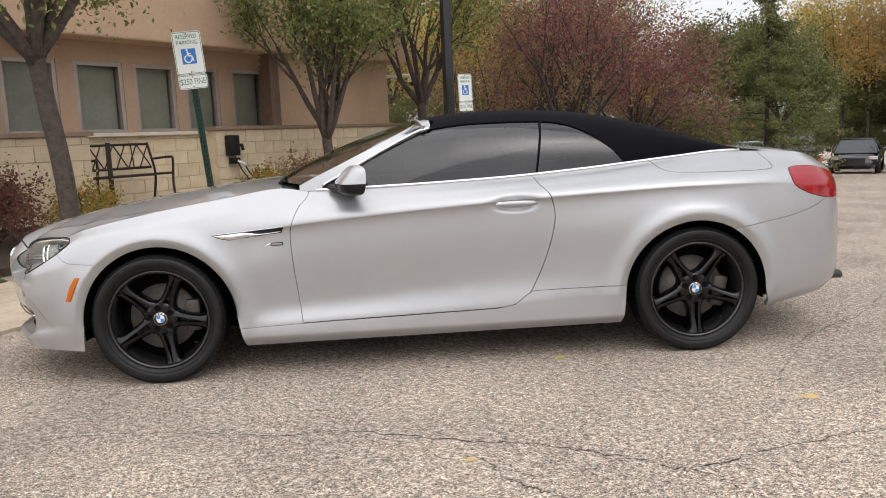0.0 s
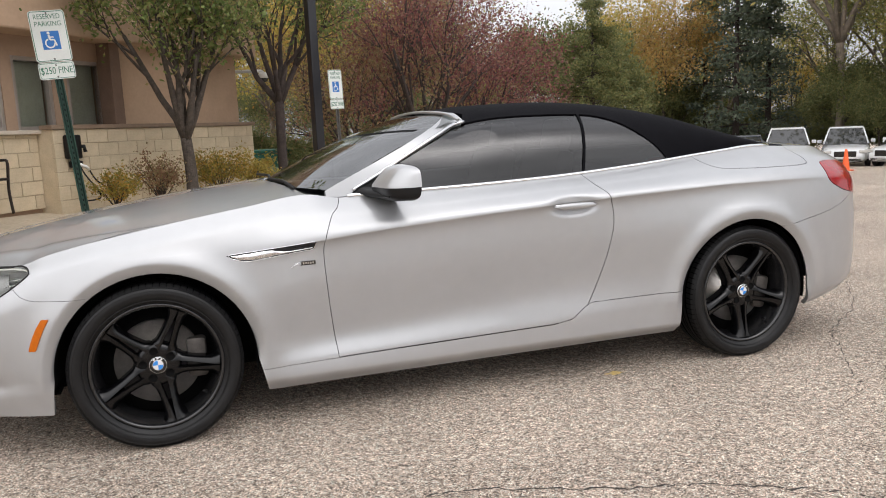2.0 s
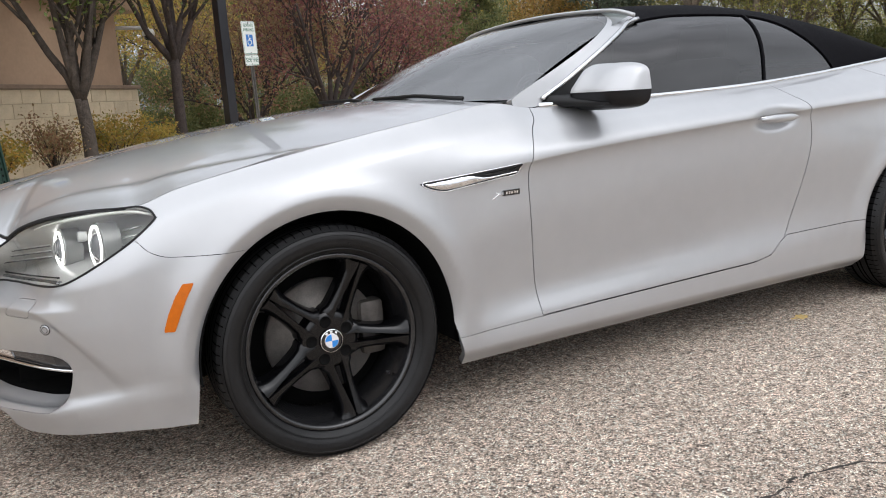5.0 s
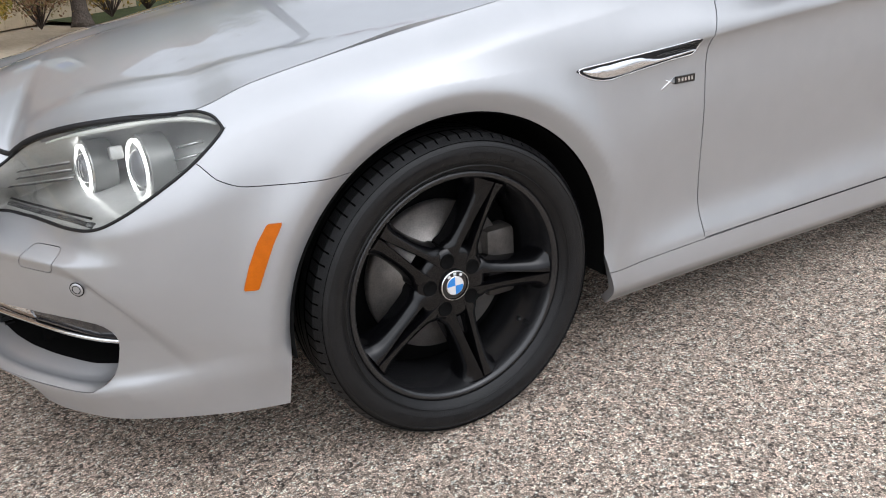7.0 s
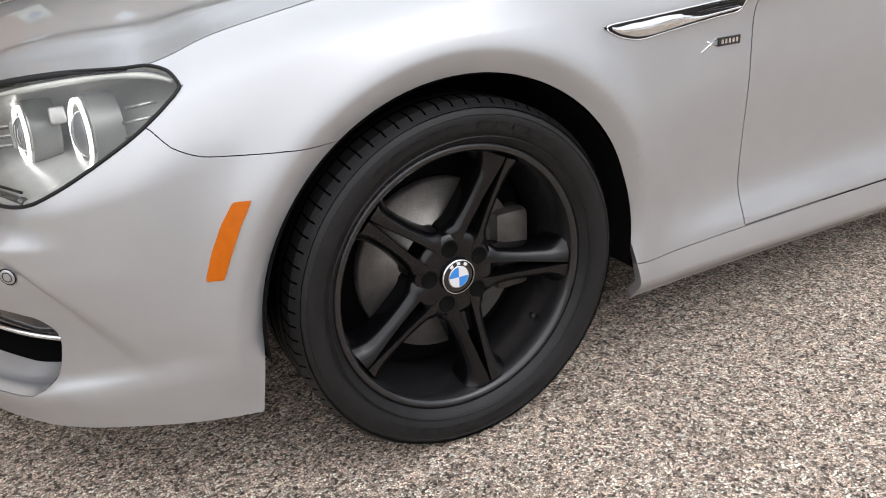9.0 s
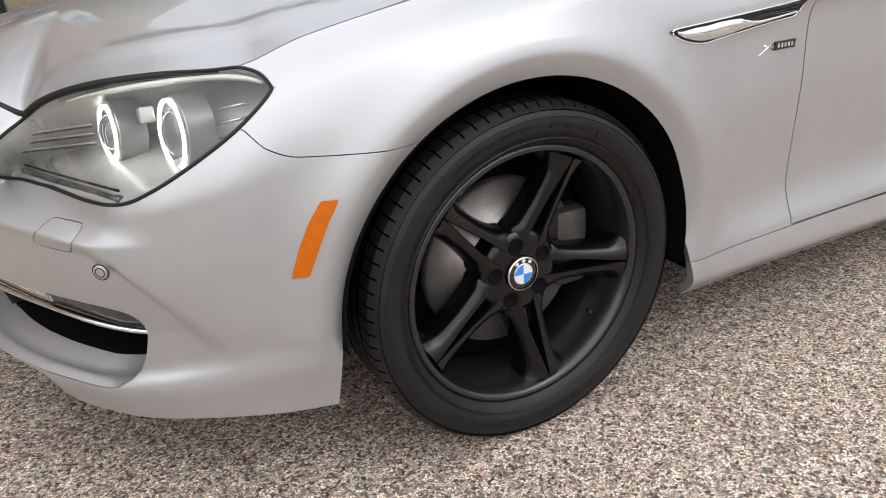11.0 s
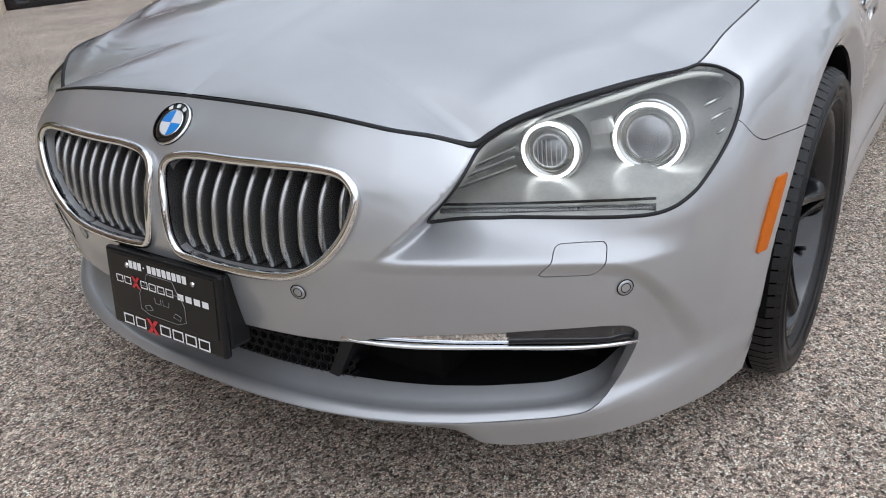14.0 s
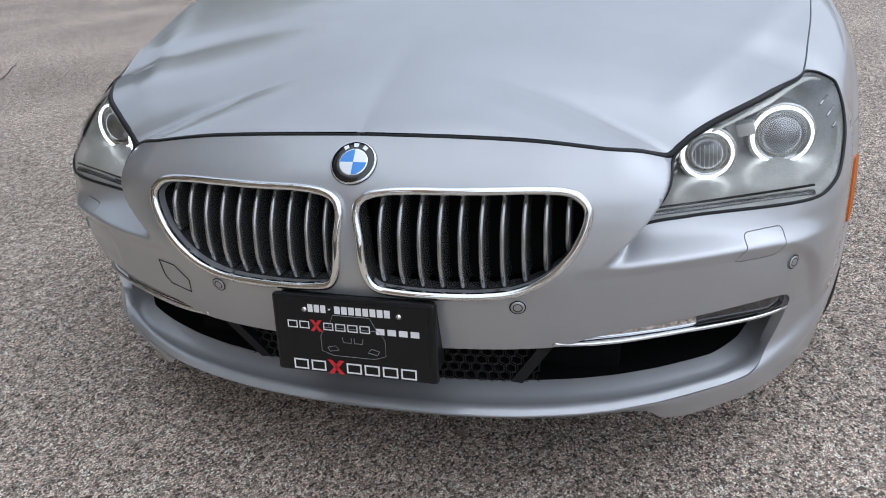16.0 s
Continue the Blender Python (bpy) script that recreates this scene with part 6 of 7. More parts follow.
block_wall(-5.04, 0, 0, .25, 1.45, "block_base", 1)
block_wall(-7.72, -5.04, .28, .35, 1.40, "block_base", 2)
block_wall(-12, -7.68, -.66, .1, 1.40, "block_base", 3)
part("base_return", block(-5.04, -4.85, .05, .4, .25, 1.45), BLOCK, house)
part("base_return", block(-7.9, -7.7, -.62, .4, .1, 1.40), BLOCK, house)
part("base_return", block(-.25, -.005, .06, 6, .25, 1.45), BLOCK, house)
part("coping", block(-5.08, .05, -.035, .2, 1.452, 1.515, .008), COPING, house)
part("coping", block(-12, -7.64, -.70, .36, 1.402, 1.465, .008), COPING, house)

WHITE_PLASTIC = material("white_plastic", (0.72, 0.72, 0.70), 0.35, 0, 0.2, 0.1, 10)
DARK_GLASS = material("smoked_dome", (0.03, 0.03, 0.035), 0.08, 0, 0.8)
dome = thing("security_camera", "white dome security camera under the eave", "camera", SITE @ pose(.15, -.25, 2.40))
v, f = sweep([(-.35, .45, .10), (0, .05, .10), (0, 0, .07)], .035, 10)
sheet("bracket", v, f, WHITE_PLASTIC, dome)
v, f = lathe([(0, .08), (.08, .075), (.105, .03), (.105, -.03), (.09, -.04)], 24)
sheet("hood_shell", [(a, c, b) for a, b, c in v], [q[::-1] for q in f], WHITE_PLASTIC, dome)
v, f = lathe([(.09, -.04), (.075, -.09), (.04, -.115), (0, -.12)], 24)
sheet("dome_glass", [(a, c, b) for a, b, c in v], [q[::-1] for q in f], DARK_GLASS, dome)

charger = thing("car_charger", "black wall charger with cables and holster", "charger", SITE @ pose(-4.78, 0, 0))
part("charger_body", block(-.11, .11, -.14, -.004, 1.03, 1.37, .025), BLACK_PLASTIC, charger, "", True)
part("holster", block(-.05, .07, -.17, -.004, .90, 1.0, .02), BLACK_PLASTIC, charger, "", True)
v, f = sweep([(.14, -.02, 1.2), (.16, -.12, 1.2), (.16, -.14, 1.12)], .03, 8)
sheet("cable_hook", v, f, BLACK_PLASTIC, charger)
v, f = sweep([(.0, -.16, .95), (.09, -.20, .90), (.13, -.2, .86)], [.022, .024, .02], 8)
sheet("plug", v, f, WHITE_PLASTIC, charger, "pale charging plug")
for pts in ([(.02, -.08, 1.04), (.1, -.14, .8), (.22, -.2, .6), (.30, -.2, .46), (.2, -.2, .42), (-.05, -.18, .42)], [(.13, -.2, .86), (.25, -.2, .70), (.45, -.24, .55), (.62, -.26, .43), (.75, -.28, .42)]):
    v, f = sweep(round_curve(pts, 6), .011, 8)
    sheet("cable", v, f, BLACK_PLASTIC, charger)

IRON = material("dark_bronze_iron", (0.035, 0.026, 0.022), 0.45, 0.5, 0, 0.2, 20)
bench = thing("garden_bench", "dark bronze metal bench with lattice back", "bench", SITE @ pose(-6.95, -.12, .42))
for name, pts in (("front_rail", [(-.60, -.42, .43), (.60, -.42, .43)]), ("rear_rail", [(-.60, .0, .41), (.60, .0, .41)]), ("back_top", [(-.56, .07, .86), (.56, .07, .86)]), ("back_bottom", [(-.56, .02, .52), (.56, .02, .52)])):
    v, f = sweep(pts, .018, 8)
    sheet(name, v, f, IRON, bench)
for x in (-.60, .60):
    for pts in ([(x, -.44, 0), (x, -.41, .30), (x, -.44, .62), (x, -.36, .66), (x, 0, .64)], [(x, .08, 0), (x, 0, .3), (x, .0, .5), (x * .93, .07, .88)]):
        v, f = sweep(round_curve(pts, 4), .018, 8)
        sheet("leg", v, f, IRON, bench)
for i in range(9):
    v, f = sweep([(-.58 + i * .145, -.42, .435), (-.58 + i * .145, 0, .415)], .014, 6)
    sheet("seat_slat", v, f, IRON, bench)
for i in range(6):
    x = -.48 + i * .19
    for a, b in (((x - .09, .53), (x + .09, .85)), ((x - .09, .85), (x + .09, .53)) if i % 2 else ((x, .53), (x, .85))):
        v, f = sweep([(a[0], .02 + (a[1] - .52) * .147, a[1]), (b[0], .02 + (b[1] - .52) * .147, b[1])], .010, 6)
        sheet("lattice_bar", v, f, IRON, bench)
post = thing("black_post", "short black square post on a base plate", "post", pose(-2.48, 5.9, .27, 0, 0, 20))
part("shaft", block(-.032, .032, -.032, .032, 0, 1.04, .006), IRON, post)
part("base_plate", block(-.11, .11, -.11, .11, 0, .02, .005), IRON, post)

# ---- signs and lamp post ----
SIGN_WHITE = material("sign_white", (0.74, 0.77, 0.74), 0.4, 0, 0.1, 0.06, 8)
SIGN_GREEN = material("sign_green", (0.02, 0.16, 0.09), 0.5)
SIGN_BLUE = material("sign_blue", (0.02, 0.16, 0.50), 0.4)
POST_GREEN = material("green_steel_post", (0.02, 0.055, 0.04), 0.55, 0.3, 0, 0.3, 20, 0.1, 100)
GALV = material("grey_steel_post", (0.17, 0.16, 0.15), 0.5, 0.6, 0, 0.3, 20)


def rounded(w, h, r, n=5):
    pts = []
    for cx, cz, a0 in ((w / 2 - r, h / 2 - r, 0), (-w / 2 + r, h / 2 - r, 90), (-w / 2 + r, -h / 2 + r, 180), (w / 2 - r, -h / 2 + r, 270)):
        pts += [(cx + r * math.cos(radians(a0 + 90 * i / n)), cz + r * math.sin(radians(a0 + 90 * i / n))) for i in range(n + 1)]
    return pts


def plate_mesh(w, h, r, y0, y1):
    p = rounded(w, h, r)
    n = len(p)
    vs = [(a, y0, b) for a, b in p] + [(a, y1, b) for a, b in p]
    fs = [tuple(range(n))[::-1], tuple(range(n, 2 * n))] + [(i, (i + 1) % n, n + (i + 1) % n, n + i) for i in range(n)]
    return vs, fs


def outline(w, h, r, t, y):
    a, b = rounded(w, h, r), rounded(w - 2 * t, h - 2 * t, max(.002, r - t))
    n = len(a)
    return [(x, y, z) for x, z in a] + [(x, y, z) for x, z in b], [(i, n + i, n + (i + 1) % n, (i + 1) % n) for i in range(n)]


def words(text, size, x, z, mat, parent, y=-.004, wide=1.0):
    cu = bpy.data.curves.new("lettering", "FONT")
    cu.body, cu.size, cu.align_x, cu.align_y, cu.extrude = text, size, "CENTER", "CENTER", .0004
    tmp = bpy.data.objects.new("lettering", cu)
    scene.collection.objects.link(tmp)
    me = bpy.data.meshes.new_from_object(tmp.evaluated_get(bpy.context.evaluated_depsgraph_get()))
    bpy.data.objects.remove(tmp)
    me.materials.clear()
    me.materials.append(mat)
    ob = new("lettering", me)
    ob.parent = parent
    ob.matrix_basis = pose(x, y, z, 90, 0, 0) @ Matrix.Diagonal((wide, 1, 1, 1))
    return ob


def parking_sign(m, lean, top, post_mat, fine):
    s = thing("parking_sign", "white and green reserved parking sign on a steel post", "sign", m, "parking signs")
    z = top - .2285
    tilt = pose(0, 0, 0, 0, lean, 0)
    face = new("sign_plate", mesh_of("sign_plate", *plate_mesh(.305, .457, .03, -.002, .002), SIGN_WHITE, smooth=False))
    face.parent = s
    face.matrix_basis = tilt @ pose(0, -.025, z)
    sheet("border", *outline(.292, .444, .026, .006, -.0028), SIGN_GREEN, face, smooth=False)
    words("RESERVED", .062, 0, .172, SIGN_GREEN, face, wide=.80)
    words("PARKING", .062, 0, .108, SIGN_GREEN, face, wide=.88)
    sheet("blue_square", [(-.075, -.0032, -.12), (.075, -.0032, -.12), (.075, -.0032, .045), (-.075, -.0032, .045)], [(0, 1, 2, 3)], SIGN_BLUE, face, smooth=False)
    def stroke(pts, w):
        p = np.array(pts, float)
        d = np.gradient(p, axis=0)
        nrm = np.c_[-d[:, 1], d[:, 0]] / np.linalg.norm(d, axis=1, keepdims=True) * w
        vs_ = [(a_, -.0045, b_) for q_ in zip(p + nrm, p - nrm) for a_, b_ in q_]
        sheet("wheelchair_symbol", vs_, [(2 * i, 2 * i + 1, 2 * i + 3, 2 * i + 2) for i in range(len(p) - 1)], SIGN_WHITE, face, smooth=False)
    stroke([(-.012, .012), (-.010, -.010), (-.006, -.032)], .0085)
    stroke([(-.010, -.032), (.010, -.033), (.030, -.034)], .007)
    stroke([(.028, -.034), (.036, -.060), (.044, -.088)], .007)
    stroke([(-.008, -.010), (.008, -.010), (.026, -.010)], .006)
    stroke([(-.010 + .038 * math.cos(q), -.064 + .038 * math.sin(q)) for q in np.linspace(radians(110), radians(365), 22)], .0062)
    v, f = lathe([(.013, 0), (0, 0)], 14)
    sheet("wheelchair_symbol", [(a - .012, -.0046, b + .028) for a, c, b in v], f, SIGN_WHITE, face, smooth=False)
    low = new("fine_plate", mesh_of("fine_plate", *plate_mesh(.305, .152, .025, -.002, .002), SIGN_WHITE, smooth=False))
    low.parent = s
    low.matrix_basis = tilt @ pose(0, -.025, z - .2285 - .082)
    sheet("border", *outline(.292, .139, .022, .005, -.0028), SIGN_GREEN, low, smooth=False)
    words(fine, .088, 0, 0, SIGN_GREEN, low, wide=.72)
    for pl, zz in ((face, .205), (face, -.205), (low, .05), (low, -.055)):
        v, f = lathe([(.008, -.002), (.007, -.006), (0, -.007)], 10)
        sheet("bolt", [(a, b, c + zz) for a, b, c in v], f, GALV, pl)
    # a U-shaped post with holes
    vs, fs = [], []
    h = top - .03
    prof = [(-.036, 0), (-.024, 0), (-.014, .026), (.014, .026), (.024, 0), (.036, 0), (.036, .004), (.027, .004), (.016, .030), (-.016, .030), (-.027, .004), (-.036, .004)]
    n = len(prof)
    for zz in (0, h):
        vs += [(a, b - .02, zz) for a, b in prof]
    fs = [(i, (i + 1) % n, n + (i + 1) % n, n + i) for i in range(n)] + [tuple(range(n))[::-1], tuple(range(n, 2 * n))]
    pole = sheet("post", vs, fs, post_mat, s, smooth=False)
    pole.matrix_basis = tilt
    zz = .1
    hole = mesh_of("post_hole", [(-.005, .0045, -.010), (.005, .0045, -.010), (.005, .0045, .010), (-.005, .0045, .010)], [(0, 1, 2, 3)], UNDER, smooth=False)
    while zz < h - .65:
        ob = new("post_hole", hole)
        ob.parent = pole
        ob.matrix_basis = pose(0, 0, zz)
        zz += .05
    return s


parking_sign(pose(-.70, 4.02, .06, 0, 0, 8), -4.5, 2.40, POST_GREEN, "$250 FINE")
parking_sign(pose(2.66, 8.52, .0, 0, 0, 35), -2.0, 2.22, GALV, "$250 FINE")
LAMP_BLACK = material("black_pole_paint", (0.008, 0.008, 0.012), 0.35, 0.2, 0.3)
lamp_post = thing("lamp_post", "tall black square lamp post in the car park", "lamp post", pose(2.38, 9.0, 0, 0, 0, 20))
part("shaft", block(-.075, .075, -.075, .075, .3, 7.5, .012), LAMP_BLACK, lamp_post)
part("footing", block(-.22, .22, -.22, .22, -.1, .3, .02), CONCRETE, lamp_post)

# ---- trees and shrubs ----
def foliage(name, colours, rough=.6):
    """Leaves that differ from one to the next, and let some light through."""
    m = bpy.data.materials.new(name)
    m.use_nodes = True
    n, l = m.node_tree.nodes, m.node_tree.links
    b = n["Principled BSDF"]
    b.inputs["Roughness"].default_value = rough
    b.inputs["Specular IOR Level"].default_value = .3
    geo = n.new("ShaderNodeNewGeometry")
    ramp = n.new("ShaderNodeValToRGB")
    el = ramp.color_ramp.elements
    el[0].position, el[0].color = 0, (*colours[0], 1)
    el[1].position, el[1].color = 1, (*colours[-1], 1)
    for i, c in enumerate(colours[1:-1]):
        e = el.new((i + 1) / (len(colours) - 1))
        e.color = (*c, 1)
    l.new(geo.outputs["Random Per Island"], ramp.inputs[0])
    l.new(ramp.outputs[0], b.inputs["Base Color"])
    tr, mix = n.new("ShaderNodeBsdfTranslucent"), n.new("ShaderNodeMixShader")
    l.new(ramp.outputs[0], tr.inputs[0])
    mix.inputs[0].default_value = .42
    l.new(b.outputs[0], mix.inputs[1])
    l.new(tr.outputs[0], mix.inputs[2])
    l.new(mix.outputs[0], n["Material Output"].inputs["Surface"])
    return m


BARK = material("grey_brown_bark", (0.085, 0.068, 0.055), 0.92, 0, 0, 0.5, 16, 1.0, 40)
BARK_DARK = material("dark_bark", (0.06, 0.045, 0.04), 0.92, 0, 0, 0.4, 14, 0.8, 50)
PALE_BARK = material("pale_grey_bark", (0.22, 0.18, 0.14), 0.92, 0, 0, 0.4, 8, 0.7, 30)
PEAR = foliage("pear_leaves", [(0.088, 0.131, 0.035), (0.158, 0.210, 0.061), (0.228, 0.263, 0.088), (0.280, 0.193, 0.088)])
GREEN = foliage("green_leaves", [(0.085, 0.100, 0.042), (0.130, 0.148, 0.055), (0.185, 0.195, 0.072), (0.250, 0.225, 0.085)])
# OLIVE and PINE colours are lifted, the haze of distance put into them
OLIVE = foliage("olive_leaves", [(0.17, 0.19, 0.065), (0.26, 0.275, 0.088), (0.36, 0.34, 0.11), (0.46, 0.37, 0.12)])
YELLOW = foliage("yellow_leaves", [(0.26, 0.25, 0.07), (0.46, 0.36, 0.085), (0.50, 0.39, 0.095), (0.47, 0.27, 0.08)])
ORANGE_LEAF = foliage("orange_leaves", [(0.35, 0.21, 0.07), (0.50, 0.29, 0.085), (0.46, 0.33, 0.12), (0.32, 0.27, 0.10)])
MAROON = foliage("maroon_leaves", [(0.123, 0.044, 0.052), (0.210, 0.079, 0.079), (0.280, 0.123, 0.088), (0.228, 0.158, 0.105)])
RUSSET = foliage("russet_leaves", [(0.175, 0.088, 0.052), (0.280, 0.158, 0.088), (0.315, 0.228, 0.123), (0.228, 0.210, 0.088)])
PINE = foliage("pine_needles", [(0.085, 0.112, 0.085), (0.125, 0.155, 0.105), (0.18, 0.20, 0.135)])
BARBERRY = foliage("barberry_leaves", [(0.088, 0.035, 0.038), (0.158, 0.052, 0.052), (0.210, 0.088, 0.070), (0.140, 0.123, 0.052)])
SPIREA = foliage("spirea_leaves", [(0.175, 0.193, 0.052), (0.333, 0.263, 0.052), (0.455, 0.263, 0.052), (0.228, 0.210, 0.088)])


def leaves(points, size, rng, flat=.35):
    """One bent leaf for each point."""
    p = np.array(points)
    n = len(p)
    a = rng.normal(size=(n, 3))
    a /= np.linalg.norm(a, axis=1, keepdims=True)
    c = np.cross(a, rng.normal(size=(n, 3)))
    c /= np.linalg.norm(c, axis=1, keepdims=True) + 1e-9
    s = size * rng.uniform(.6, 1.35, (n, 1))
    nrm = np.cross(a, c)
    v = np.stack([p - a * s, p - c * s * .5 + nrm * s * .12, p + a * s, p + c * s * .5 + nrm * s * .12], 1).reshape(-1, 3)
    f = np.arange(4 * n).reshape(-1, 4)
    return v, f


def fast_sheet(name, v, f, mat, parent):
    me = bpy.data.meshes.new(name)
    me.vertices.add(len(v))
    me.vertices.foreach_set("co", np.asarray(v, np.float32).ravel())
    k = f.shape[1]
    me.loops.add(f.size)
    me.loops.foreach_set("vertex_index", f.astype(np.int32).ravel())
    me.polygons.add(len(f))
    me.polygons.foreach_set("loop_start", np.arange(0, f.size, k, dtype=np.int32))
    me.update(calc_edges=True)
    me.materials.append(mat)
    ob = new(name, me)
    ob.parent = parent
    return ob


def branches(rng, base, aim, length, radius, depth, spread, out, tips, up=.25):
    """Grows one limb and its forks."""
    n = 5
    pts = [np.array(base, float)]
    d = np.array(aim, float)
    d /= np.linalg.norm(d)
    for i in range(n):
        d = d + rng.normal(size=3) * .10 + np.array((0, 0, up * .12))
        d /= np.linalg.norm(d)
        pts.append(pts[-1] + d * length / n)
    out.append((pts, [radius * (1 - .55 * i / n) for i in range(n + 1)]))
    if depth <= 1:
        tips += [pts[i] for i in range(1, n + 1)]
    if depth == 0:
        return
    for k in range(rng.integers(3, 5)):
        t = rng.integers(2, n + 1)
        side = rng.normal(size=3)
        side -= d * side.dot(d)
        side /= np.linalg.norm(side) + 1e-9
        branches(rng, pts[t], d + side * spread * rng.uniform(.6, 1.2), length * rng.uniform(.55, .75), radius * (1 - .55 * t / n) * .62, depth - 1, spread, out, tips, up)


def tree(m, seed, label, trunk, aims, length, radius, depth, spread, leaf_mat, count, size, fuzz, bark=None, group="", up=.25, drop=0.0):
    """A trunk along given points, limbs from its top, leaves round the twigs."""
    rng = np.random.default_rng(seed)
    t = thing("tree", label, "tree", m, group)
    limbs, tips = [], []
    pts = round_curve(trunk, 5)
    n = len(pts)
    limbs.append((list(pts), [radius * (1.25 - .45 * min(1, i / (n * .2)) - .12 * i / n) for i in range(n)]))
    for aim in aims:
        branches(rng, pts[-1] - np.array((0, 0, rng.uniform(0, .1))), aim, length * rng.uniform(.85, 1.15), radius * .52, depth, spread, limbs, tips, up)
    vs, fs = [], []
    for q, r in limbs:
        v, f = sweep(q, r, 7 if r[0] > .03 else 4)
        b = len(vs)
        vs += v
        fs += [tuple(b + i for i in c) for c in f]
    sheet("trunk", vs, fs, bark or BARK, t)
    tips = np.array(tips)
    pick = tips[rng.integers(0, len(tips), count)] + rng.normal(size=(count, 3)) * fuzz
    pick[:, 2] -= np.abs(rng.normal(size=count)) * drop
    v, f = leaves(pick, size, rng)
    tagged(fast_sheet("crown", v, f, leaf_mat, t), kind="stuff")
    return t


def shrub(x, y, z, w, h, seed, mat, count, label, size=.022):
    rng = np.random.default_rng(seed)
    t = thing("shrub", label, "shrub", pose(x, y, z), "shrubs by the building")
    vs, fs, tips = [], [], []
    for k in range(26):
        a, e = rng.uniform(0, 6.28), rng.uniform(.25, 1.0)
        end = np.array((math.cos(a) * w * e, math.sin(a) * w * e, h * rng.uniform(.55, 1.1) * (1.15 - .5 * e)))
        midp = end * .5 + (0, 0, h * .12)
        v, f = sweep([(0, 0, 0), midp, end], [.008, .005, .002], 4)
        b = len(vs)
        vs += v
        fs += [tuple(b + i for i in c) for c in f]
        tips += [end, end * .85 + (0, 0, .02), (midp + end) / 2, midp]
    sheet("twig_frame", vs, fs, BARK_DARK, t)
    tips = np.array(tips)
    p = tips[rng.integers(0, len(tips), count)] + rng.normal(size=(count, 3)) * np.array((w, w, h)) * .10
    p[:, 2] = np.maximum(p[:, 2], .02)
    v, f = leaves(p, size, rng)
    tagged(fast_sheet("crown", v, f, mat, t), kind="stuff")


def fan(n, tilt, seed, up=1.0):
    r = random.Random(seed)
    return [(math.cos(6.283 * k / n + r.uniform(-.3, .3)) * tilt * r.uniform(.6, 1.2), math.sin(6.283 * k / n + r.uniform(-.3, .3)) * tilt * r.uniform(.6, 1.2), up) for k in range(n)]


tree(pose(-1.80, 2.72, .05), 11, "young pear tree with grey trunk and green leaves", [(0, 0, 0), (-.03, .02, .9), (-.13, .03, 1.7), (-.17, .03, 2.05)], fan(7, .62, 1), 1.35, .118, 3, .6, PEAR, 15000, .034, .15, drop=.12, group="pear trees by the building")
tree(pose(.30, 8.15, .30), 12, "pear tree with many upright stems, green leaves", [(0, 0, 0), (.0, .0, .5), (-.03, 0, .95)], fan(7, .42, 2), 1.5, .115, 3, .55, PEAR, 10500, .038, .13, group="pear trees by the building")
tree(pose(1.95, 10.5, .15), 13, "pear tree with dark trunk and thinning leaves", [(0, 0, 0), (.0, .05, .8), (.02, .05, 1.7)], fan(6, .5, 3), 1.7, .12, 3, .6, PEAR, 8000, .042, .15, BARK_DARK, "pear trees by the building")
shrub(-3.05, 3.7, .18, .75, .85, 21, BARBERRY, 7500, "dark red barberry shrub in the mulch bed")
shrub(-3.7, 4.6, .28, .7, .75, 22, BARBERRY, 6000, "dark red barberry shrub in the mulch bed")
shrub(-2.35, 4.5, .20, .55, .65, 23, SPIREA, 2600, "thin yellow-green shrub beside the bench")
shrub(-.75, 7.75, .30, .45, .55, 24, SPIREA, 2400, "yellowing low shrub before the block wall")
shrub(-.15, 8.05, .32, .45, .75, 25, RUSSET, 2200, "sparse russet shrub before the block wall")
shrub(.75, 8.95, .32, .60, .75, 26, SPIREA, 4200, "golden yellow shrub before the block wall")
shrub(1.35, 9.8, .32, .50, .60, 27, YELLOW, 2600, "golden yellow shrub before the block wall")

# the woods round the car park
tree(pose(5.2, 12.2, -.3), 31, "maroon-leaved tree with fine bare branches", [(0, 0, 0), (0, 0, .5), (.05, 0, 1.0)], fan(9, .75, 5), 2.3, .11, 3, .6, MAROON, 14000, .034, .22, BARK_DARK, "small trees behind the car", drop=.1)
tree(pose(4.0, 13.6, -.3), 32, "russet tree with fine bare branches", [(0, 0, 0), (0, 0, .4), (.05, 0, .8)], fan(8, .8, 6), 2.0, .09, 3, .7, RUSSET, 13000, .034, .24, BARK_DARK, "small trees behind the car", drop=.2)
tree(pose(7.7, 15.5, -.5), 33, "maroon-leaved tree with fine bare branches", [(0, 0, 0), (0, 0, .5), (.05, 0, 1.0)], fan(8, .75, 7), 2.0, .11, 3, .7, MAROON, 15000, .040, .28, BARK_DARK, "small trees behind the car", drop=.2)


def proto(seed, label, mat, h, width, count, size, bark=None, group="woods behind the car park"):
    return tree(pose(0, 0, -50), seed, label, [(0, 0, 0), (.1, 0, h * .2), (.0, .1, h * .38)], fan(8, width, seed, 1.0), h * .36, h * .017, 3, .65, mat, count, size, h * .055, bark, group, drop=h * .04)


woods = [
    proto(41, "tall green deciduous tree", GREEN, 11, .55, 26000, .095),
    proto(42, "tall olive-green deciduous tree", OLIVE, 12, .5, 9500, .095, PALE_BARK),
    proto(43, "tall tree with golden yellow leaves", YELLOW, 11, .5, 19000, .09),
    proto(44, "tall tree with orange autumn leaves", ORANGE_LEAF, 11, .5, 16000, .09),
    proto(45, "rounded bushy green tree", GREEN, 6, .7, 26000, .075),
]


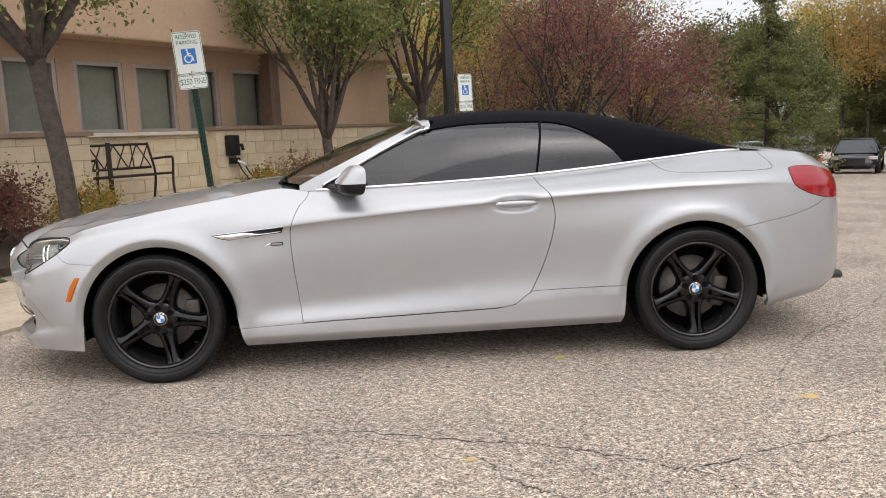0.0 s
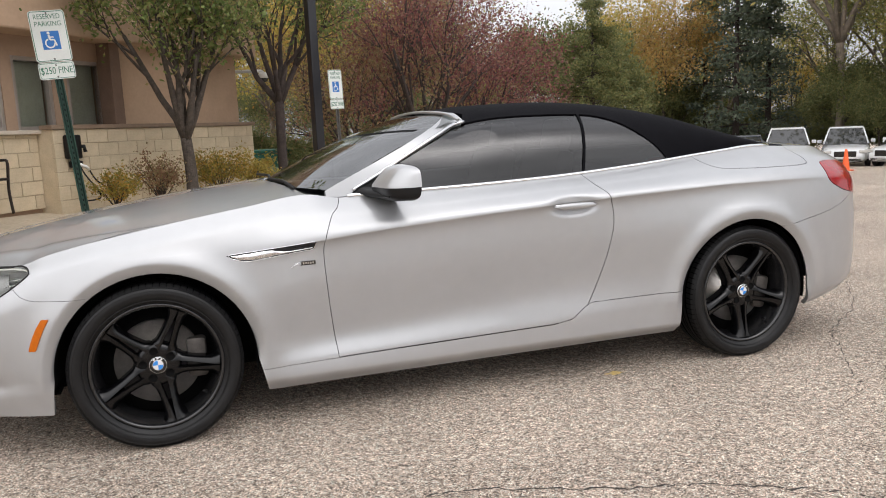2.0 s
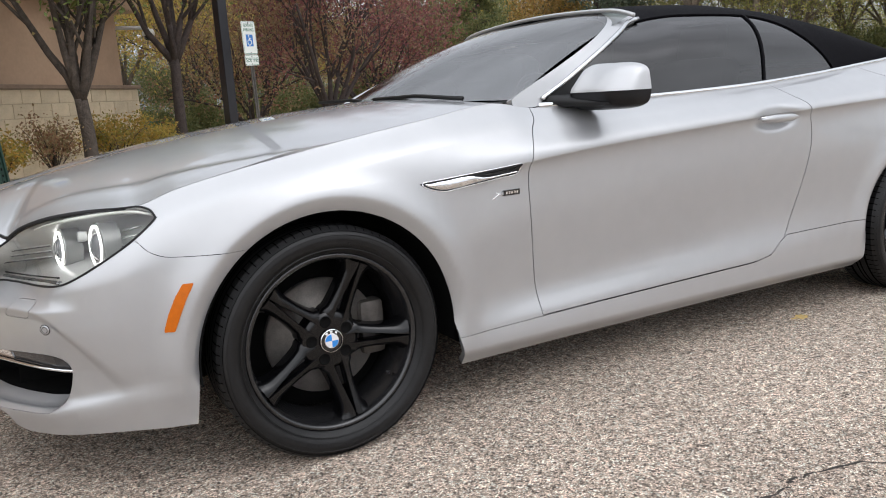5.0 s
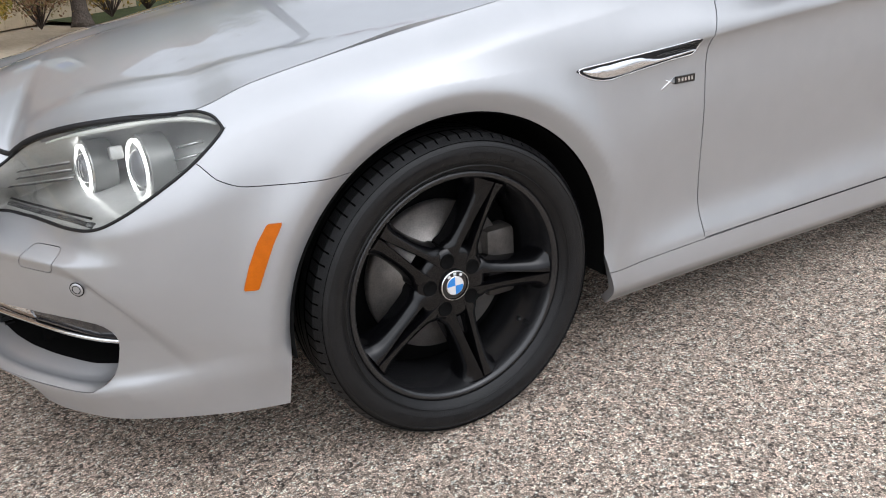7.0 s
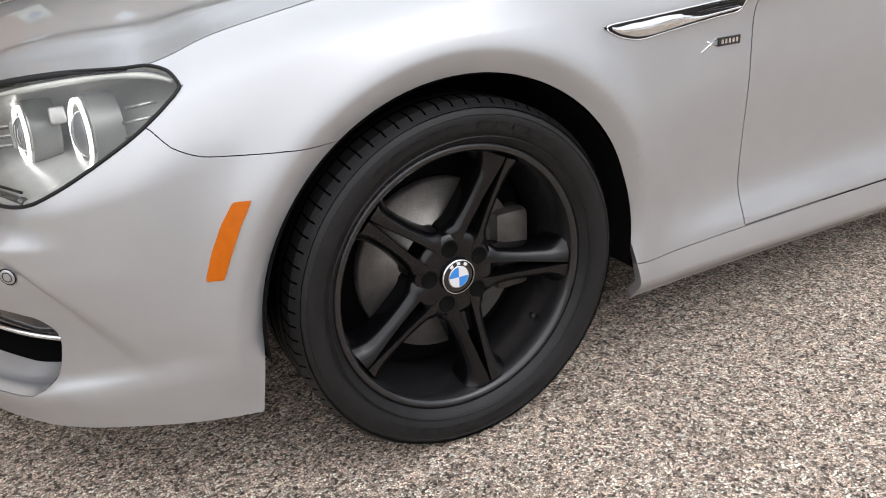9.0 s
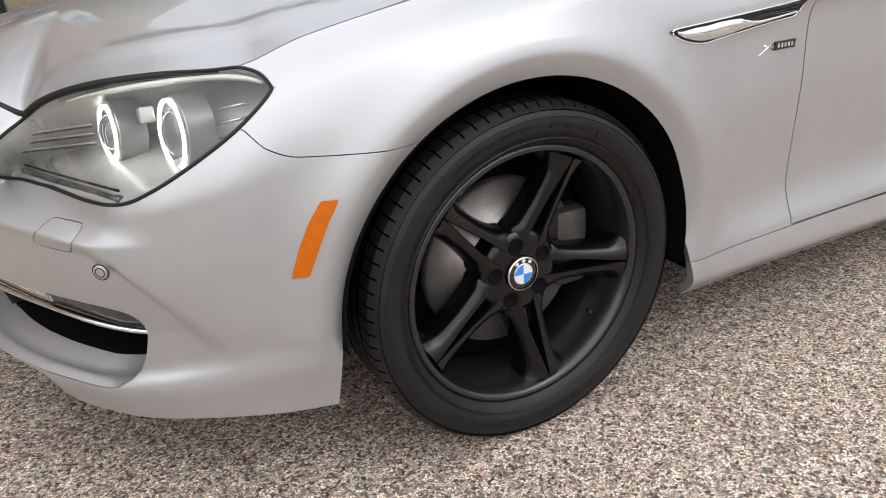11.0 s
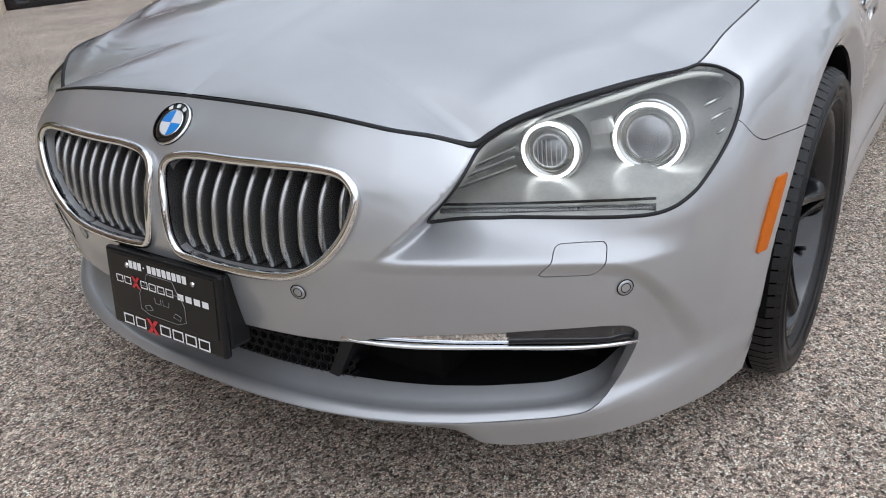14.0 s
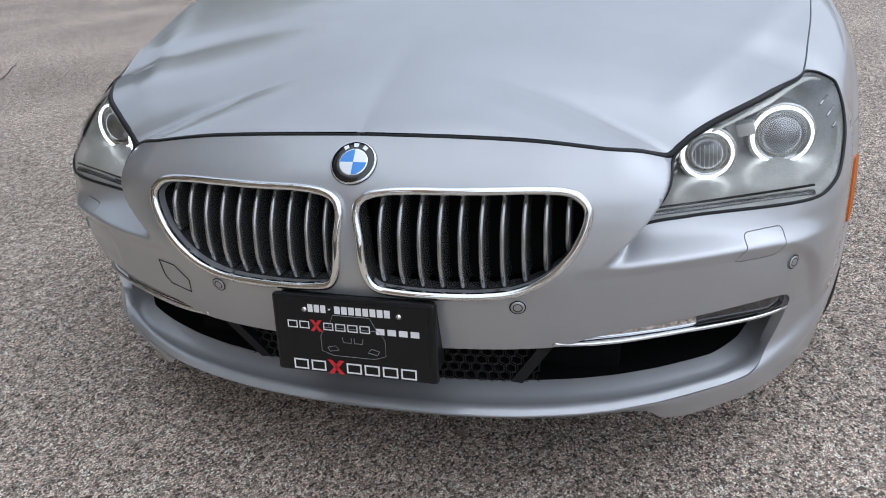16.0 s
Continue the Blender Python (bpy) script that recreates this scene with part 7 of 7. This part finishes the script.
def pine(seed, m, name, label, category, group, h, wide, count, size, mat, low=.08):
    """A cone of limbs up one straight stem, with leaves or needles along them."""
    rng = np.random.default_rng(seed)
    t = thing(name, label, category, m, group)
    limbs, pts = [([(0, 0, 0), (0, 0, h * .5), (0, 0, h)], [.0155 * h, .010 * h, .0015 * h])], []
    for k in range(110):
        z = h * rng.uniform(low, .97)
        r = (1 - z / h) ** .8 * wide * rng.uniform(.6, 1.1) + .015 * h
        a = rng.uniform(0, 6.28)
        end = np.array((math.cos(a) * r, math.sin(a) * r, z - .05 * r + rng.uniform(-.2, .3)))
        limbs.append(([(0, 0, z), tuple(end * (.5, .5, 1) + (0, 0, .008 * h)), tuple(end)], [.0027 * h, .0016 * h, .0005 * h]))
        for u in np.linspace(.35, 1.0, 7):
            pts.append(np.array((0, 0, z)) * (1 - u) + end * u)
    vs, fs = [], []
    for q, r in limbs:
        v, f = sweep(q, r, 5)
        b = len(vs)
        vs += v
        fs += [tuple(b + i for i in c) for c in f]
    sheet("trunk", vs, fs, BARK_DARK, t)
    pts = np.array(pts)
    p = pts[rng.integers(0, len(pts), count)] + rng.normal(size=(count, 3)) * np.array((.017, .017, .0125)) * h
    v, f = leaves(p, size, rng)
    tagged(fast_sheet("crown", v, f, mat, t), kind="stuff")
    return t


pine(52, pose(13.1, 18.9, -.75), "tree", "conical dark green tree beside the car park", "tree", "small trees behind the car", 5.9, 2.6, 30000, .040, GREEN, .05)
evergreen = pine(51, pose(0, 0, -50), "pine_tree", "dark green pine tree", "pine", "woods behind the car park", 13.0, 2.8, 7600, .12, PINE)


def plant(kind, angle, dist, scale=1.0, turn=0, dz=0.0):
    """A copy at a bearing (degrees clockwise from +y) and distance from the car."""
    x, y = dist * math.sin(radians(angle)) + .5, dist * math.cos(radians(angle)) - 4
    ob = copy_thing(kind, pose(x, y, max(-3.2, ground_height(x, y)) + dz, 0, 0, turn))
    ob.scale = (scale, scale, scale)
    return ob


rng = random.Random(3)
PICK = {-4: (0, 34, .75), 2: (2, 32, .7), 6: (1, 36, .75), 9: (2, 26, .6), 12.5: (0, 34, .75), 15: (3, 38, .75), 18: (1, 40, .7), 21: (2, 42, .5)}
for ang, (kind, dist, sc) in PICK.items():
    plant(woods[kind], ang, dist, sc, rng.uniform(0, 360))
for ang, dist, kind, sc in ((26, 33, 4, .95), (29.5, 31, 4, .82), (23.0, 40, 1, .45), (32.3, 47, 2, .85), (33.8, 46, 3, .75), (34.5, 47, 4, .8)):
    plant(woods[kind], ang, dist, sc, rng.uniform(0, 360))
for ang, dist, sc in ((36.6, 47, .95), (38.6, 44, 1.0), (40.6, 46, .95)):
    plant(evergreen, ang, dist, sc, rng.uniform(0, 360))
for ang, dist, sc in ((44.8, 42, 1.25), (48.7, 41, 1.35), (51.4, 44, 1.2), (57, 42, 1.3)):
    plant(woods[1], ang, dist, sc, rng.uniform(0, 360))
for ang in range(45, 76, 3):
    plant(woods[rng.choice((1, 1, 1, 1, 2))], ang + rng.uniform(-1, 1), rng.uniform(44, 52), rng.uniform(.85, 1.1), rng.uniform(0, 360))
    plant(woods[rng.choice((4, 4, 1))], ang + rng.uniform(-1, 1), rng.uniform(40, 44), rng.uniform(.55, .8), rng.uniform(0, 360))
for ang in list(range(2, 45, 4)):
    plant(woods[rng.choice((0, 1, 0, 2))], ang, rng.uniform(56, 64), .35 if 21 < ang < 31 else rng.uniform(.6, .75), rng.uniform(0, 360), -.5)
for ang in np.arange(0, 78, 1.7):
    plant(woods[4], ang, rng.uniform(45, 51) if ang > 24 else rng.uniform(22, 34), rng.uniform(.38, .55), rng.uniform(0, 360), -.5)
for ang in np.arange(21, 40, 1.5):
    plant(woods[4], ang, rng.uniform(56, 64), rng.uniform(.6, .75), rng.uniform(0, 360))
for ang in np.arange(40, 76, 2.2):
    plant(woods[rng.choice((4, 1, 1))], ang, rng.uniform(54, 62), rng.uniform(.5, .65), rng.uniform(0, 360))
# unseen trees, added only to darken the horizon that the bodywork reflects
for ang in list(range(80, 170, 9)) + list(range(237, 350, 9)):
    plant(woods[rng.choice((0, 1, 0, 1, 4))], ang + rng.uniform(-3, 3), rng.uniform(38, 52), rng.uniform(.6, .85), rng.uniform(0, 360))
for kind in woods + [evergreen]:
    for ob in kind.children_recursive + [kind]:
        bpy.data.objects.remove(ob)

# ---- parked cars, cones, bin ----
CAR_GLASS = material("parked_car_glass", (0.02, 0.022, 0.024), 0.06, 0, 0.6)
LAMP_CLEAR = material("parked_car_lamp", (0.65, 0.65, 0.62), 0.15, 0.4, 0.5)


def parked_car(m, paint, label, suv=False):
    """A parked car, its nose to -x, standing on the origin."""
    c = thing("parked_car", label, "car", m, "parked cars")
    L, W, H = (4.75, .95, 1.72) if suv else (4.85, .92, 1.45)
    belt = 1.05 if suv else .93
    low = curve_through((0, .30), (.1, .26), (.9, .26), (1, .34))
    top = curve_through((0, .62), (.04, .80), (.25, belt - .06), (.30, belt), (.82, belt + .02), (.96, belt - .05 if not suv else belt), (1, .75))
    wid = curve_through((0, .70), (.05, .86), (.2, .98), (.8, 1), (.95, .9), (1, .78))
    vs, fs = [], []
    n, k = 40, 14
    for i in range(n + 1):
        u = i / n
        z0, z1, w = float(low(u)), float(top(u)), float(wid(u)) * W
        for j in range(k):
            a = 2 * math.pi * j / k + math.pi / k
            ca, sa = math.cos(a), math.sin(a)
            y = w * math.copysign(abs(ca) ** .45, ca)
            z = (z0 + z1) / 2 + (z1 - z0) / 2 * math.copysign(abs(sa) ** .5, sa)
            vs.append((u * L - L / 2, y, z))
    for i in range(n):
        for j in range(k):
            fs.append((i * k + j, i * k + (j + 1) % k, (i + 1) * k + (j + 1) % k, (i + 1) * k + j))
    fs += [tuple(range(k))[::-1], tuple(n * k + j for j in range(k))]
    sheet("body", vs, [q[::-1] for q in fs], paint, c)
    a0, a1, b0, b1 = (.24, .36, .97, .88) if suv else (.24, .42, .90, .70)
    def cab(z0, z1, y0, y1, d=0.0):
        q = [(a0 * L - L / 2 + d, y0, z0), (b0 * L - L / 2 - d, y0, z0), (b1 * L - L / 2 - d * .5, y1, z1), (a1 * L - L / 2 + d * .5, y1, z1)]
        return q + [(x, -y, z) for x, y, z in q]
    q = cab(belt - .05, H - .05, W * .90, W * .68)
    sheet("glasshouse", q, [(0, 1, 2, 3), (7, 6, 5, 4), (0, 3, 7, 4), (1, 5, 6, 2), (3, 2, 6, 7)], CAR_GLASS, c, "dark car windows", smooth=False)
    bm = bmesh.new()
    box(bm, a1 * L - L / 2 - .02, b1 * L - L / 2 + .03, -W * .69, W * .69, H - .07, H, .03)
    part("roof", bm, paint, c, "", True)
    for sg in (1, -1):
        for x in ((.50, .68, .84) if suv else (.40, .55, .72)):
            xb = x * L - L / 2
            v, f = sweep([(xb, sg * W * .905, belt), (xb + .03, sg * W * .69, H - .05)], .020, 5)
            sheet("window_pillar", v, f, paint, c)
        for x0, x1 in ((a0, a1), (b0, b1)):
            v, f = sweep([(x0 * L - L / 2, sg * W * .90, belt - .03), (x1 * L - L / 2, sg * W * .685, H - .04)], .035, 6)
            sheet("roof_pillar", v, f, paint, c)
        part("headlamp", block(-L / 2 + .02, -L / 2 + .20, sg * .68 - .16, sg * .68 + .16, .66, .78, .02), LAMP_CLEAR, c)
        part("tail_lamp", block(L / 2 - .12, L / 2 + .0, sg * .66 - .14, sg * .66 + .14, .72, .88, .02), RED_LAMP, c)
        part("door_mirror", block(-L / 2 + .31 * L, -L / 2 + .31 * L + .12, sg * (W + .08) - .09, sg * (W + .08) + .09, belt, belt + .14, .03), paint, c)
    part("grille", block(-L / 2 - .005, -L / 2 + .1, -.42, .42, .50, .74, .02), GLOSS_BLACK, c)
    part("lower_grille", block(-L / 2 - .0, -L / 2 + .1, -.6, .6, .30, .44, .02), GLOSS_BLACK, c)
    rim = mesh_of("rim", *lathe([(.23, -.06), (.21, -.03), (.08, -.02), (0, -.04)], 20), SATIN)
    tyre = mesh_of("tyre", *lathe([(.22, -.09), (.30, -.11), (.335, -.08), (.335, .08), (.30, .1)], 28), RUBBER)
    for x in (-L / 2 + .19 * L, -L / 2 + .80 * L):
        for sg in (1, -1):
            w = new("wheel")
            w.parent = c
            w.matrix_basis = pose(x, -sg * (W - .10), .335, 0, 0, 0 if sg > 0 else 180)
            for me in (tyre, rim):
                o = new(me.name.split(".")[0], me)
                o.parent = w
    return c


PAINTS = dict(
    white=material("white_car_paint", (0.74, 0.75, 0.76), 0.25, 0, 0.8, 0.04, 2), black=material("black_car_paint", (0.012, 0.013, 0.018), 0.2, 0.2, 0.9, 0.1, 2),
    grey=material("grey_car_paint", (0.13, 0.14, 0.15), 0.28, 0.6, 0.8, 0.06, 2), pale=material("pale_silver_car_paint", (0.5, 0.51, 0.52), 0.28, 0.6, 0.8, 0.06, 2))


def park(angle, dist, paint, label, suv, heading):
    x, y = dist * math.sin(radians(angle)) + .5, dist * math.cos(radians(angle)) - 4.5
    parked_car(pose(x, y, ground_height(x, y) - .01, 0, 0, heading), PAINTS[paint], label, suv)


for angle, dist, paint, label, suv, heading in (
        (26.5, 40.3, "pale", "pale silver sedan parked under trees", False, 62), (29.5, 39.2, "grey", "dark grey off-roader facing the lot", True, 60), (33.2, 37.0, "black", "black sedan parked facing the lot", False, 55),
        (36.5, 38.1, "grey", "dark grey sedan parked facing the lot", False, 52), (38.7, 38.5, "grey", "grey sedan parked facing the lot", False, 50), (41.3, 37.8, "white", "white off-roader facing the lot", True, 48),
        (44.8, 39.1, "white", "white off-roader with roof rails", True, 44), (49.0, 37.6, "white", "white estate car parked sideways", True, 8), (52.6, 33.5, "black", "black sedan seen from its side", False, 5), (60, 36.0, "pale", "silver sedan seen from its side", False, 0)):
    park(angle, dist, paint, label, suv, heading)
parked_car(pose(3.9, 18.9, ground_height(3.9, 18.9) - .02, 0, 0, 70), PAINTS["white"], "white sedan parked behind the building corner")
parked_car(pose(6.4, 13.6, ground_height(6.4, 13.6) - .02, 0, 0, 72), PAINTS["black"], "dark blue-black sedan parked beyond the lamp post")
CONE = material("orange_cone_plastic", (0.85, 0.13, 0.03), 0.5, 0, 0, 0.15, 10)
for angle, dist in ((31.3, 31), (38.3, 30), (44.6, 29.5), (51.2, 30), (53.6, 24.5), (54.3, 24.2)):
    x, y = dist * math.sin(radians(angle)) + .5, dist * math.cos(radians(angle)) - 4.5
    cone = thing("traffic_cone", "orange traffic cone standing on asphalt", "traffic cone", pose(x, y, ground_height(x, y)), "cones before the parked cars")
    v, f = lathe([(.0, .72), (.03, .72), (.045, .66), (.13, .04), (.13, .0)], 20)
    sheet("cone_body", [(a, c, b) for a, b, c in v], [q[::-1] for q in f], CONE, cone)
    part("cone_base", block(-.18, .18, -.18, .18, 0, .035, .01), CONE, cone)
BIN_GREEN = material("green_bin_paint", (0.01, 0.09, 0.06), 0.5, 0, 0, 0.3, 5)
waste = thing("waste_container", "dark green waste container with pale label", "container", pose(2.6, 21.5, ground_height(2.6, 21.5) - .1, 0, 0, 30))
part("container_body", block(-1.1, 1.1, -.7, .7, .1, 1.35, .03), BIN_GREEN, waste)
part("container_lid", block(-1.15, 1.15, -.75, .75, 1.36, 1.45, .02), BIN_GREEN, waste)
part("container_label", block(-.3, .3, -.712, -.701, .5, .9), SIGN_WHITE, waste)
